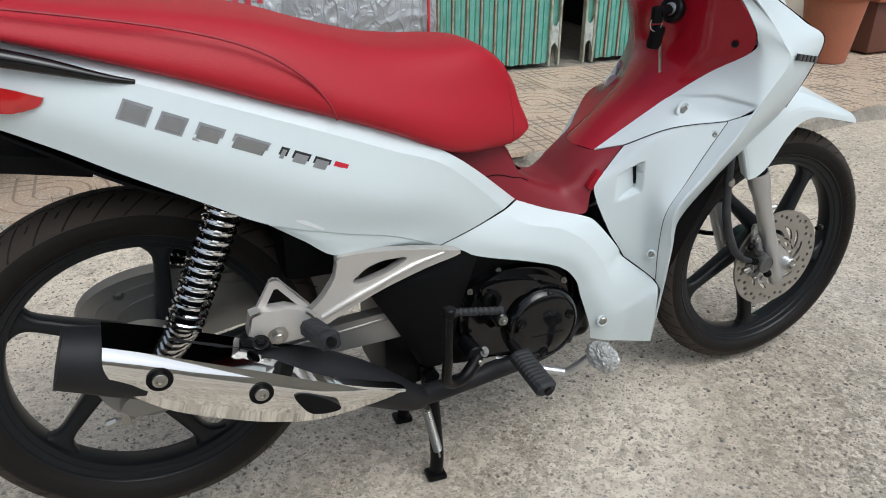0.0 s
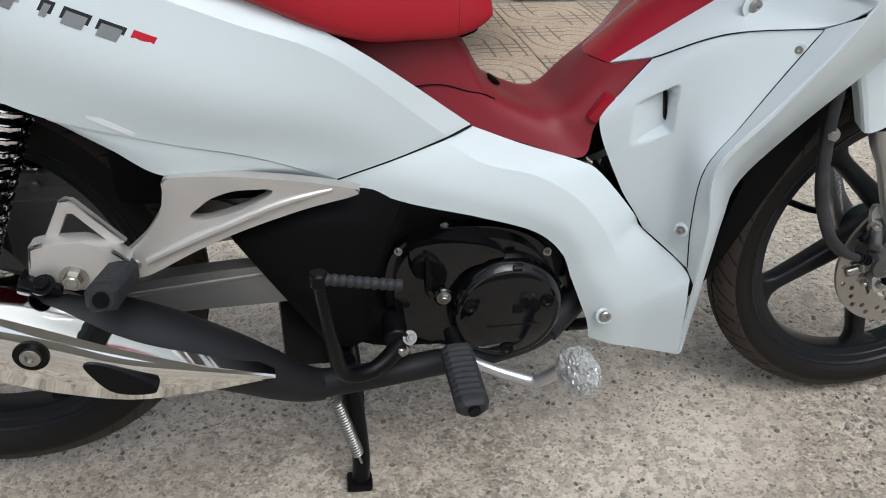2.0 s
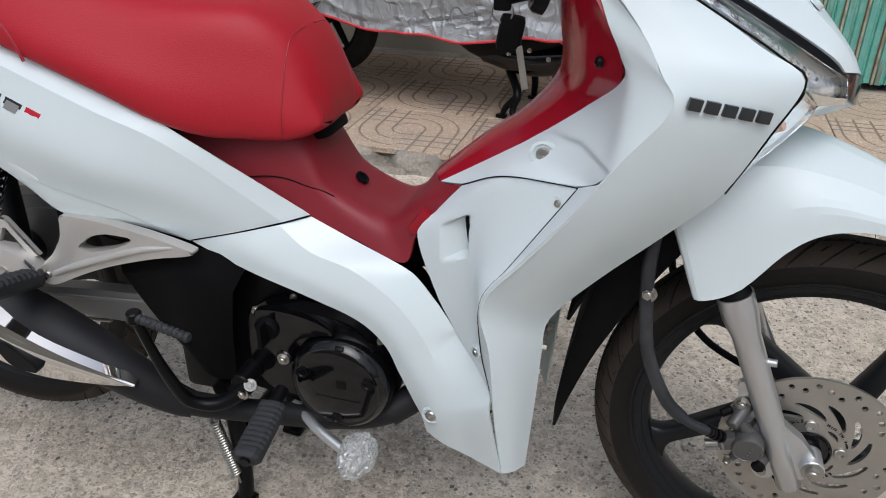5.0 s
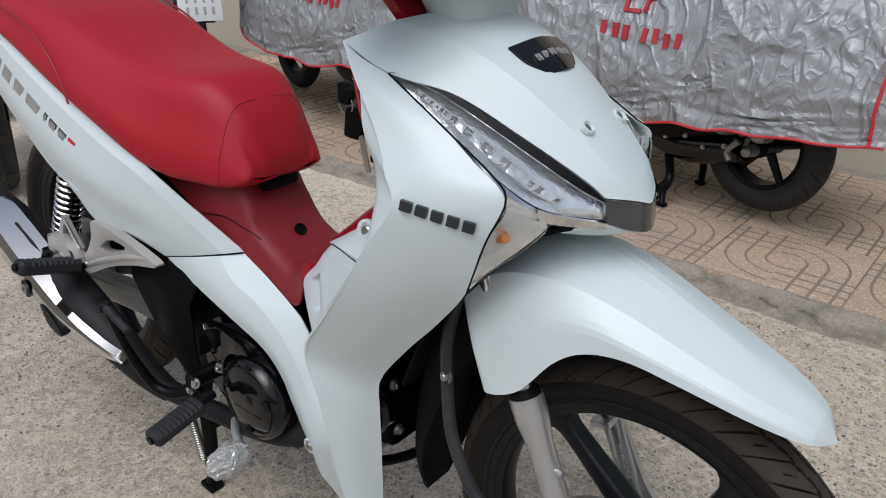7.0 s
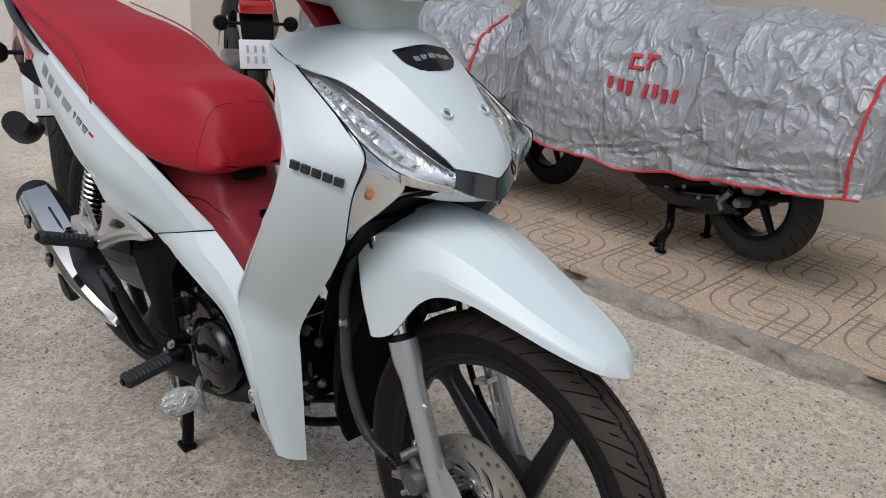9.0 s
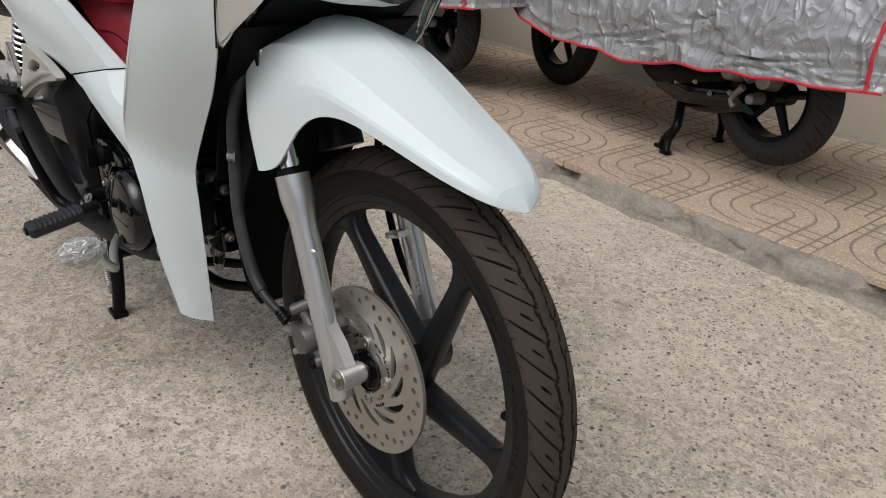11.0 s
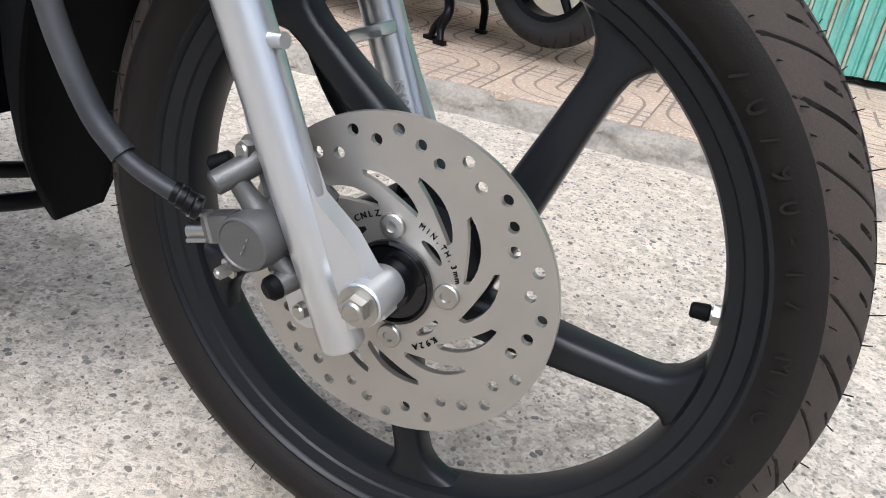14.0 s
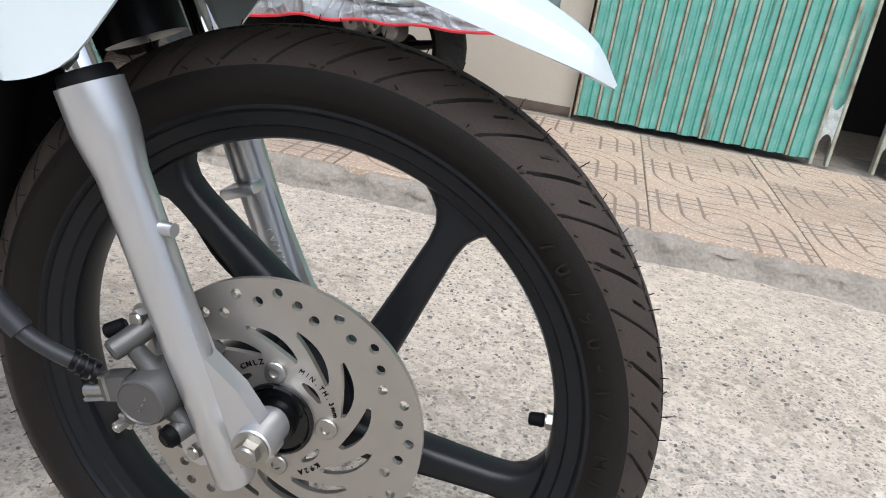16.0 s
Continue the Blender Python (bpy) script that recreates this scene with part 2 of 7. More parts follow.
CHROME = paint("chrome", (0.80, 0.79, 0.77), 0.045, metal=1.0, grain=(300, 0.01), stain=(5, 0.005))
ZINC = paint("zinc_bolt", (0.40, 0.39, 0.36), 0.34, metal=1.0, grain=(900, 0.12), stain=(60, 0.1))
DISC_STEEL = paint("brushed_disc_steel", (0.40, 0.38, 0.345), 0.36, metal=0.85, grain=(1500, 0.08), stain=(40, 0.05), bump=(1800, 0.00008))
EXHAUST = paint("exhaust_black_heatproof", (0.011, 0.011, 0.0125), 0.55, spec=0.25, grain=(600, 0.12), stain=(12, 0.08), bump=(900, 0.0002))
SMOKE = paint("smoked_lens", (0.030, 0.036, 0.037), 0.05, coat=1.0, grain=(100, 0.02), stain=(5, 0.01))
LENS = glass("clear_lens", (0.96, 0.97, 0.97))
REFLECTOR = paint("lamp_reflector", (0.90, 0.91, 0.91), 0.14, metal=0.85, grain=(200, 0.02), stain=(12, 0.01), bump=(120, 0.0014))
AMBER = paint("amber_bulb", (0.75, 0.23, 0.04), 0.25, coat=0.5)
TAIL_RED = paint("red_lens", (0.42, 0.006, 0.008), 0.1, coat=1.0)
DECAL_DARK = paint("dark_decal_ink", (0.02, 0.022, 0.024), 0.3)
DECAL_SILVER = paint("silver_badge", (0.62, 0.63, 0.64), 0.22, metal=0.9)
DECAL_GREY = paint("grey_badge_ink", (0.33, 0.34, 0.35), 0.3, metal=0.5)
DECAL_RED = paint("red_decal_ink", (0.48, 0.012, 0.03), 0.3)
FILM = paint("clear_film_strip", (0.80, 0.83, 0.84), 0.12, coat=1.0)
HOSE = paint("hose_rubber", (0.02, 0.021, 0.024), 0.5, spec=0.35, grain=(600, 0.15), stain=(22, 0.5), stain_colour=(0.075, 0.075, 0.073))
GREY_PRINT = paint("grey_print", (0.35, 0.36, 0.37), 0.5)


# ---------- setting: concrete lane, raised pavement, wall and gate ----------
def road_material():
    """Worn concrete with exposed stone chips."""
    m = bpy.data.materials.new("worn_concrete_lane")
    m.use_nodes = True
    nt = m.node_tree
    n, l = nt.nodes, nt.links
    b = n["Principled BSDF"]
    where = n.new("ShaderNodeTexCoord")

    def noise_at(scale, detail=5, rough=0.6):
        t = n.new("ShaderNodeTexNoise")
        t.inputs["Scale"].default_value, t.inputs["Detail"].default_value, t.inputs["Roughness"].default_value = scale, detail, rough
        l.new(where.outputs["Object"], t.inputs["Vector"])
        return t.outputs["Fac"]

    def span(value, a, b2, c=0.0, d=1.0):
        r = n.new("ShaderNodeMapRange")
        r.inputs["From Min"].default_value, r.inputs["From Max"].default_value = a, b2
        r.inputs["To Min"].default_value, r.inputs["To Max"].default_value = c, d
        l.new(value, r.inputs["Value"])
        return r.outputs["Result"]

    def mix(f, a, b2):
        x = n.new("ShaderNodeMix")
        x.data_type = "RGBA"
        l.new(f, x.inputs["Factor"])
        for key, v in (("A", a), ("B", b2)):
            if isinstance(v, tuple):
                x.inputs[key].default_value = (*v, 1)
            else:
                l.new(v, x.inputs[key])
        return x.outputs["Result"]

    def times(a, b2):
        x = n.new("ShaderNodeMath")
        x.operation = "MULTIPLY"
        l.new(a, x.inputs[0])
        l.new(b2, x.inputs[1]) if not isinstance(b2, float) else setattr(x.inputs[1], "default_value", b2)
        return x.outputs[0]

    warp = n.new("ShaderNodeTexNoise")
    warp.inputs["Scale"].default_value = 90
    l.new(where.outputs["Object"], warp.inputs["Vector"])
    bend = n.new("ShaderNodeMix")
    bend.data_type = "VECTOR"
    bend.inputs["Factor"].default_value = 0.012
    l.new(where.outputs["Object"], bend.inputs["A"])
    l.new(warp.outputs["Color"], bend.inputs["B"])
    chips = n.new("ShaderNodeTexVoronoi")
    chips.inputs["Scale"].default_value = 120
    l.new(bend.outputs["Result"], chips.inputs["Vector"])
    edge = n.new("ShaderNodeTexVoronoi")
    edge.feature = "DISTANCE_TO_EDGE"
    edge.inputs["Scale"].default_value = 120
    l.new(bend.outputs["Result"], edge.inputs["Vector"])
    grit = n.new("ShaderNodeTexVoronoi")
    grit.inputs["Scale"].default_value = 260
    l.new(where.outputs["Object"], grit.inputs["Vector"])
    sep = n.new("ShaderNodeSeparateColor")
    l.new(chips.outputs["Color"], sep.inputs["Color"])
    stone = mix(span(sep.outputs[0], 0.0, 1.0), (0.19, 0.18, 0.165), (0.42, 0.385, 0.335))
    paste = mix(span(noise_at(28), 0.35, 0.7), (0.45, 0.425, 0.38), (0.61, 0.58, 0.53))
    sepg = n.new("ShaderNodeSeparateColor")
    l.new(grit.outputs["Color"], sepg.inputs["Color"])
    paste = mix(span(sepg.outputs[1], 0.8, 1.0, 0.0, 0.75), paste, (0.14, 0.135, 0.13))
    worn = span(noise_at(2.3, 6), 0.36, 0.6)
    here = times(times(span(sep.outputs[1], 0.50, 0.62), span(edge.outputs["Distance"], 0.05, 0.12)), worn)
    colour = mix(here, paste, stone)
    # gaps between stones and scattered pits are darkened in the colour
    gap = times(span(edge.outputs["Distance"], 0.02, 0.10, 1.0, 0.0), worn)
    colour = mix(times(gap, 0.62), colour, (0.13, 0.12, 0.105))
    pits = n.new("ShaderNodeTexVoronoi")
    pits.inputs["Scale"].default_value = 62
    l.new(bend.outputs["Result"], pits.inputs["Vector"])
    sepp = n.new("ShaderNodeSeparateColor")
    l.new(pits.outputs["Color"], sepp.inputs["Color"])
    pit = times(span(pits.outputs["Distance"], 0.16, 0.27, 1.0, 0.0), span(sepp.outputs[0], 0.42, 0.47))
    colour = mix(times(pit, 0.8), colour, (0.11, 0.10, 0.088))
    blot = span(noise_at(1.3, 8, 0.68), 0.42, 0.64, 0.0, 0.62)
    colour = mix(blot, colour, (0.34, 0.295, 0.235))
    smut = span(noise_at(6.5, 7, 0.72), 0.52, 0.70, 0.0, 0.55)
    colour = mix(smut, colour, (0.25, 0.228, 0.195))
    pale = span(noise_at(1.7, 8, 0.7), 0.48, 0.64, 0.0, 0.62)
    colour = mix(pale, colour, (0.67, 0.63, 0.56))
    # pale sandy dust that gathers towards the kerb
    place = n.new("ShaderNodeSeparateXYZ")
    l.new(where.outputs["Object"], place.inputs[0])
    sand = times(span(place.outputs["Y"], 0.12, 0.75), span(noise_at(2.8, 8, 0.7), 0.30, 0.60, 0.25, 0.85))
    sandy = mix(span(noise_at(40, 6, 0.75), 0.35, 0.68), (0.40, 0.35, 0.28), (0.68, 0.62, 0.525))
    colour = mix(sand, colour, sandy)
    # paler towards low x and beyond y 0.1, broken up by noise
    pale_rear = times(times(span(place.outputs["X"], 0.9, 0.1), span(place.outputs["Y"], 0.10, 0.45)), span(noise_at(2.1, 7), 0.3, 0.55, 0.25, 0.62))
    colour = mix(pale_rear, colour, (0.70, 0.655, 0.575))
    flake = n.new("ShaderNodeTexVoronoi")
    flake.inputs["Scale"].default_value = 84
    fbend = n.new("ShaderNodeMix")
    fbend.data_type = "VECTOR"
    fbend.inputs["Factor"].default_value = 0.035
    l.new(where.outputs["Object"], fbend.inputs["A"])
    fw = n.new("ShaderNodeTexNoise")
    fw.inputs["Scale"].default_value, fw.inputs["Detail"].default_value = 38, 6
    l.new(where.outputs["Object"], fw.inputs["Vector"])
    l.new(fw.outputs["Color"], fbend.inputs["B"])
    l.new(fbend.outputs["Result"], flake.inputs["Vector"])
    sepf = n.new("ShaderNodeSeparateColor")
    l.new(flake.outputs["Color"], sepf.inputs["Color"])
    colour = mix(times(span(sepf.outputs[0], 0.62, 0.7), span(noise_at(3.4, 6), 0.4, 0.6, 0.1, 0.55)), colour, (0.27, 0.245, 0.205))
    colour = mix(times(span(sepf.outputs[1], 0.66, 0.74), 0.3), colour, (0.66, 0.61, 0.54))
    colour = mix(span(noise_at(13, 9, 0.78), 0.54, 0.66, 0.0, 0.6), colour, (0.24, 0.21, 0.17))
    specks = times(span(sepg.outputs[2], 0.84, 0.91), 0.5)
    colour = mix(specks, colour, (0.15, 0.135, 0.115))
    colour = mix(times(pit, span(noise_at(3.1, 6), 0.35, 0.6, 0.75, 0.15)), colour, (0.085, 0.076, 0.066))
    tint = n.new("ShaderNodeMix")
    tint.data_type, tint.blend_type = "RGBA", "MULTIPLY"
    tint.inputs["Factor"].default_value = 1.0
    tint.inputs["B"].default_value = (1.115, 1.06, 0.985, 1)
    l.new(colour, tint.inputs["A"])
    l.new(tint.outputs["Result"], b.inputs["Base Color"])
    b.inputs["Roughness"].default_value = 0.86
    bumps = n.new("ShaderNodeBump")
    bumps.inputs["Distance"].default_value = 0.004
    high = n.new("ShaderNodeMath")
    high.operation = "ADD"
    l.new(times(here, 0.8), high.inputs[0])
    l.new(noise_at(180, 4), high.inputs[1])
    l.new(high.outputs[0], bumps.inputs["Height"])
    l.new(bumps.outputs["Normal"], b.inputs["Normal"])
    return m


KERB_Y, PAVE_Z, WALL_Y = 1.322, 0.062, 2.64
ROAD = road_material()
CONCRETE = paint("kerb_concrete", (0.29, 0.258, 0.213), 0.92, grain=(120, 0.45), stain=(13, 0.7), stain_colour=(0.13, 0.118, 0.10), bump=(60, 0.009))
WALL = paint("beige_wall_paint", (0.47, 0.425, 0.345), 0.75, grain=(90, 0.04), stain=(2.2, 0.35), stain_colour=(0.38, 0.34, 0.27), bump=(160, 0.0006))
SKIRT = paint("wall_skirting", (0.095, 0.068, 0.052), 0.8, grain=(90, 0.2), stain=(16, 0.5), stain_colour=(0.16, 0.13, 0.10), bump=(60, 0.002))
TEAL = paint("teal_gate_paint", (0.125, 0.365, 0.295), 0.6, grain=(120, 0.14), stain=(16, 0.7), stain_colour=(0.25, 0.47, 0.40), bump=(60, 0.0012))
RUST = paint("rusted_steel", (0.20, 0.09, 0.04), 0.85, grain=(200, 0.3), stain=(30, 0.6), stain_colour=(0.09, 0.05, 0.03), bump=(200, 0.001))
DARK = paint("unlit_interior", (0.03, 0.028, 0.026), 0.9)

bm = bmesh.new()
n_side = 60
xs = np.concatenate([[-600, -60, -12], np.linspace(-4, 5, n_side), [12, 60, 600]])
ys = np.concatenate([[-600, -60, -12], np.linspace(-4, 3, n_side), [12, 60, 600]])
grid_faces(bm, [[(float(x), float(y), (0.004 * noise.noise((x * 1.3, y * 1.3, 0)) - 0.002 + 0.022 * math.exp(-((x - 1.27) ** 2 + y * y) / 0.12) if abs(x) < 6 and abs(y) < 6 else -0.004)) for y in ys] for x in xs])
ground = part("ground", bm, ROAD)
tagged(ground, "worn grey concrete lane with exposed stone chips", "ground", kind="structure")

# kerb: a rough cast concrete edge
bm = bmesh.new()
rows = []
for x in np.concatenate([np.arange(-4.5, -0.8, 0.04), np.arange(-0.8, 3.0, 0.011), np.arange(3.0, 5.5, 0.04)]):
    x = float(x)
    j = lambda k, amp: amp * noise.noise((x * k, k, 3.1))
    f = KERB_Y - 0.030 + j(3, 0.03) + j(13, 0.02)
    profile = [(f - 0.02, -0.012), (f - 0.006, 0.004), (f + 0.004, 0.022), (f + 0.010, 0.040), (f + 0.024, 0.053), (f + 0.045, 0.057), (KERB_Y + 0.05, 0.0575), (KERB_Y + 0.10, 0.0565), (KERB_Y + 0.16, 0.0560)]
    row = []
    for i in range(25):
        q = i / 24 * (len(profile) - 1)
        k = min(int(q), len(profile) - 2)
        w = q - k
        y = profile[k][0] * (1 - w) + profile[k + 1][0] * w
        z = profile[k][1] * (1 - w) + profile[k + 1][1] * w
        rough = 1.0 if y < KERB_Y + 0.03 else 0.25
        d = rough * (0.011 * noise.noise((x * 19, y * 19, z * 40)) + 0.007 * noise.noise((x * 47, y * 47, z * 70)) + 0.004 * noise.noise((x * 110, y * 110, 2)))
        chip = max(0.0, noise.noise((x * 7.5, 4.2, 1.0)) - 0.16) * (0.13 if 0.01 < z < 0.056 and y < KERB_Y + 0.03 else 0.0)
        row.append((x, y + d * 0.8 + chip, z + d * (0.5 if 0 < i < 24 else 0.0) - chip * 0.25))
    rows.append(row)
grid_faces(bm, rows)
tagged(part("kerb", bm, CONCRETE, angle=60), "rough broken grey concrete kerb", "kerb", kind="structure")
bm = bmesh.new()
box(bm, (11, 1.5, 0.05), (0.0, KERB_Y + 0.88, 0.030))
pavement = tagged(part("pavement", bm, CONCRETE), "raised pavement of patterned terrazzo tiles", "pavement", kind="structure")

# wall along the pavement
bm = bmesh.new()
box(bm, (6.08, 0.2, 3.2), (-1.70, WALL_Y + 0.1, 1.6))
tagged(part("wall_north", bm, WALL), "beige painted masonry wall", "wall", kind="structure")
bm = bmesh.new()
box(bm, (0.268, 0.012, 0.034), (1.198, WALL_Y - 0.004, PAVE_Z + 0.017), bevel=0.002)
tagged(part("baseboard", bm, SKIRT), "short dark brown skirting strip on the wall beside the gate", "trim", kind="structure")
bm = bmesh.new()
box(bm, (3.2, 0.2, 3.2), (4.87, WALL_Y + 0.1, 1.6))
tagged(part("wall_east", bm, WALL), "beige painted masonry wall", "wall", kind="structure")
# added room; its darkness is put into the near-black wall colour
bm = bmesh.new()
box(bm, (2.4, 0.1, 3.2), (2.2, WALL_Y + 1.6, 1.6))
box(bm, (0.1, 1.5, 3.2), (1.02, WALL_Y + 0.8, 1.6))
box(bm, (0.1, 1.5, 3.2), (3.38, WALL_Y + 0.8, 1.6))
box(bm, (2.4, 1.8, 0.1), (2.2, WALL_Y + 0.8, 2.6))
tagged(part("wall_inside", bm, DARK), "plain room behind the gate, painted near black for its darkness", "wall", kind="structure")
# unseen plain wall added behind the camera; it gives reflections a dark band
bm = bmesh.new()
box(bm, (30, 0.3, 3.2), (0, -11.0, 1.6))
tagged(part("wall_south", bm, WALL), "plain beige wall added across the lane, unseen", "wall", kind="structure")


def gate_leaf(name, x0, x1, y):
    """A folding leaf of pressed steel: narrow vertical ribs, rusted along the folds."""
    leaf = thing(name, "weathered teal corrugated steel gate leaf, rusted along the folds", "gate", group="gate leaves")
    bm = bmesh.new()
    pts = []
    x, k = x0, 0
    while x < x1 - 1e-6:
        w = 0.08
        pts += [(x, y), (x + 0.006, y - 0.020), (x + 0.026, y - 0.024), (x + 0.034, y - 0.006), (x + 0.040, y - 0.003), (x + 0.044, y - 0.010), (x + 0.050, y - 0.003), (x + w - 0.004, y)]
        x += w
        k += 1
    pts.append((x, y))
    zs = (PAVE_Z + 0.022, 0.3, 0.8, 1.4, 2.3)
    low = [(px, py, PAVE_Z + 0.022 + 0.004 * noise.noise((px * 9, 1, 2))) for px, py in pts]
    grid_faces(bm, [low] + [[(px + 0.002 * noise.noise((px * 3, z, 5)), py, z) for px, py in pts] for z in zs[1:]])
    part("sheet", bm, GATE, leaf)
    x = x0
    while x < x1 - 1e-6:
        bm = bmesh.new()
        box(bm, (0.010, 0.012, 2.2), (x - 0.002, y - 0.007, PAVE_Z + 0.02 + 1.1), bevel=0.003)
        part("rib", bm, RIDGE, leaf, "chalky rusted fold")
        bm = bmesh.new()
        box(bm, (0.0030, 0.008, 2.2), (x - 0.0085, y - 0.0045, PAVE_Z + 0.02 + 1.1))
        part("fold_line", bm, RUST, leaf)
        x += 0.08
    bm = bmesh.new()
    box(bm, (x - x0, 0.010, 0.016), ((x0 + x) / 2, y + 0.008, PAVE_Z + 0.030), bevel=0.002)
    part("bottom_rail", bm, RUST, leaf)
    return leaf


def gate_paint():
    """Chalky teal paint with rust streaks that run down."""
    m = TEAL.copy()
    m.name = "teal_gate_paint_streaked"
    nt = m.node_tree
    n, l = nt.nodes, nt.links
    b = n["Principled BSDF"]
    old = b.inputs["Base Color"].links[0].from_socket
    where = n.new("ShaderNodeTexCoord")
    mp = n.new("ShaderNodeMapping")
    mp.inputs["Scale"].default_value = (45, 45, 2.2)
    l.new(where.outputs["Object"], mp.inputs["Vector"])
    t = n.new("ShaderNodeTexNoise")
    t.inputs["Scale"].default_value, t.inputs["Detail"].default_value = 1.0, 6
    l.new(mp.outputs["Vector"], t.inputs["Vector"])
    r = n.new("ShaderNodeMapRange")
    r.inputs["From Min"].default_value, r.inputs["From Max"].default_value = 0.60, 0.70
    l.new(t.outputs["Fac"], r.inputs["Value"])
    x = n.new("ShaderNodeMix")
    x.data_type = "RGBA"
    l.new(r.outputs["Result"], x.inputs["Factor"])
    l.new(old, x.inputs["A"])
    x.inputs["B"].default_value = (0.17, 0.10, 0.06, 1)
    l.new(x.outputs["Result"], b.inputs["Base Color"])
    return m


def edge_post(leaf, x0, x1, y):
    """The folded channel at the meeting edge: rusty lips, a recess and worn pale plates with arched ends."""
    mid, wide = (x0 + x1) / 2, x1 - x0
    for x, material in ((x0 + 0.006, RIDGE), (x1 - 0.006, RIDGE)):
        bm = bmesh.new()
        box(bm, (0.012, 0.034, 2.23), (x, y - 0.004, PAVE_Z + 1.12), bevel=0.002)
        part("post_lip", bm, material, leaf)
    bm = bmesh.new()
    box(bm, (wide - 0.024, 0.004, 2.06), (mid, y + 0.010, PAVE_Z + 1.20))
    part("recess", bm, GATE, leaf)
    for low, high in ((0.185, 0.275), (0.80, 0.90), (1.42, 1.52)):
        bm = bmesh.new()
        half = (wide - 0.024) / 2
        rows = []
        for k in range(13):
            u = -1 + k / 6
            bow = 0.035 * (abs(u) ** 2.2)
            rows.append([(mid + u * half, y - 0.015, low - bow), (mid + u * half, y - 0.015, high + bow), (mid + u * half, y - 0.009, high + bow), (mid + u * half, y - 0.009, low - bow)])
        grid_faces(bm, rows, closed=True)
        part("post_plate", bm, WORN_PLATE, leaf, "worn pale patch plate")


RIDGE = paint("chalky_ridge", (0.40, 0.43, 0.34), 0.7, grain=(160, 0.3), stain=(14, 0.85), stain_colour=(0.15, 0.085, 0.045), bump=(90, 0.001))
WORN_PLATE = paint("worn_pale_plate", (0.46, 0.50, 0.47), 0.65, grain=(140, 0.3), stain=(34, 0.7), stain_colour=(0.17, 0.15, 0.13), bump=(90, 0.001))
GATE = gate_paint()
west_leaf = gate_leaf("gate_leaf", 1.36, 2.24, WALL_Y - 0.06)
edge_post(west_leaf, 2.24, 2.31, WALL_Y - 0.06)
east_leaf = gate_leaf("gate_leaf", 2.54, 3.28, WALL_Y - 0.05)
edge_post(east_leaf, 2.464, 2.534, WALL_Y - 0.05)


# ---------- loose and bedded stone chips in the lane, too many to count ----------
def chips(count, seed):
    rnd = random.Random(seed)
    verts, faces = [], []
    for _ in range(count):
        while True:
            x, y = rnd.uniform(-0.6, 3.0), rnd.uniform(-1.0, 1.27)
            if noise.noise((x * 1.1, y * 1.1, 7)) + 0.5 * noise.noise((x * 4, y * 4, 2)) > rnd.uniform(-0.55, 0.35):
                break
        r = 0.0014 + 0.0045 * rnd.random() ** 2.8
        a, st = rnd.uniform(0, 6.28), rnd.uniform(0.45, 1.0)
        z = 0.004 * noise.noise((x * 1.3, y * 1.3, 0)) - 0.002 + 0.022 * math.exp(-((x - 1.27) ** 2 + y * y) / 0.12)
        top = 0.0006 + 0.12 * r
        k0 = len(verts)
        n = 6
        for ring, (rr, zz) in enumerate(((1.0, -0.001), (0.72, top))):
            for k in range(n):
                q = 6.283 * k / n + rnd.uniform(-0.35, 0.35)
                u, w = rr * r * math.cos(q), rr * r * st * math.sin(q)
                verts.append((x + u * math.cos(a) - w * math.sin(a), y + u * math.sin(a) + w * math.cos(a), z + zz))
        for k in range(n):
            m = (k + 1) % n
            faces.append((k0 + k, k0 + m, k0 + n + m, k0 + n + k))
        faces.append(tuple(k0 + n + k for k in range(n)))
    me = bpy.data.meshes.new("stone_chips")
    me.from_pydata(verts, [], faces)
    me.materials.append(CHIP)
    return me


def chip_material():
    m = paint("stone_chip", (0.2, 0.19, 0.175), 0.75, grain=(500, 0.2), stain=(30, 0.2))
    nt = m.node_tree
    n, l = nt.nodes, nt.links
    b = n["Principled BSDF"]
    geo = n.new("ShaderNodeNewGeometry")
    ramp = n.new("ShaderNodeValToRGB")
    e = ramp.color_ramp.elements
    e[0].color, e[1].color = (0.10, 0.094, 0.084, 1), (0.50, 0.455, 0.385, 1)
    mid = e.new(0.55)
    mid.color = (0.26, 0.24, 0.21, 1)
    l.new(geo.outputs["Random Per Island"], ramp.inputs["Fac"])
    l.new(ramp.outputs["Color"], b.inputs["Base Color"])
    return m


CHIP = chip_material()
chip_ob = new("stone_chips", chips(26000, 5))
tagged(chip_ob, "grey and brown stone chips bedded in the worn concrete", "gravel", kind="stuff")


# ---------- the motorcycle ----------
bike = thing("motorcycle", "white underbone motorcycle with red seat parked on its centre stand", "motorcycle")
FS = 0.942
FRONT_HUB, FRONT_WHEEL, REAR_HUB = (1.261, 0.0, 0.283), (1.261, 0.008, 0.283), (0.045, 0.0, 0.320)


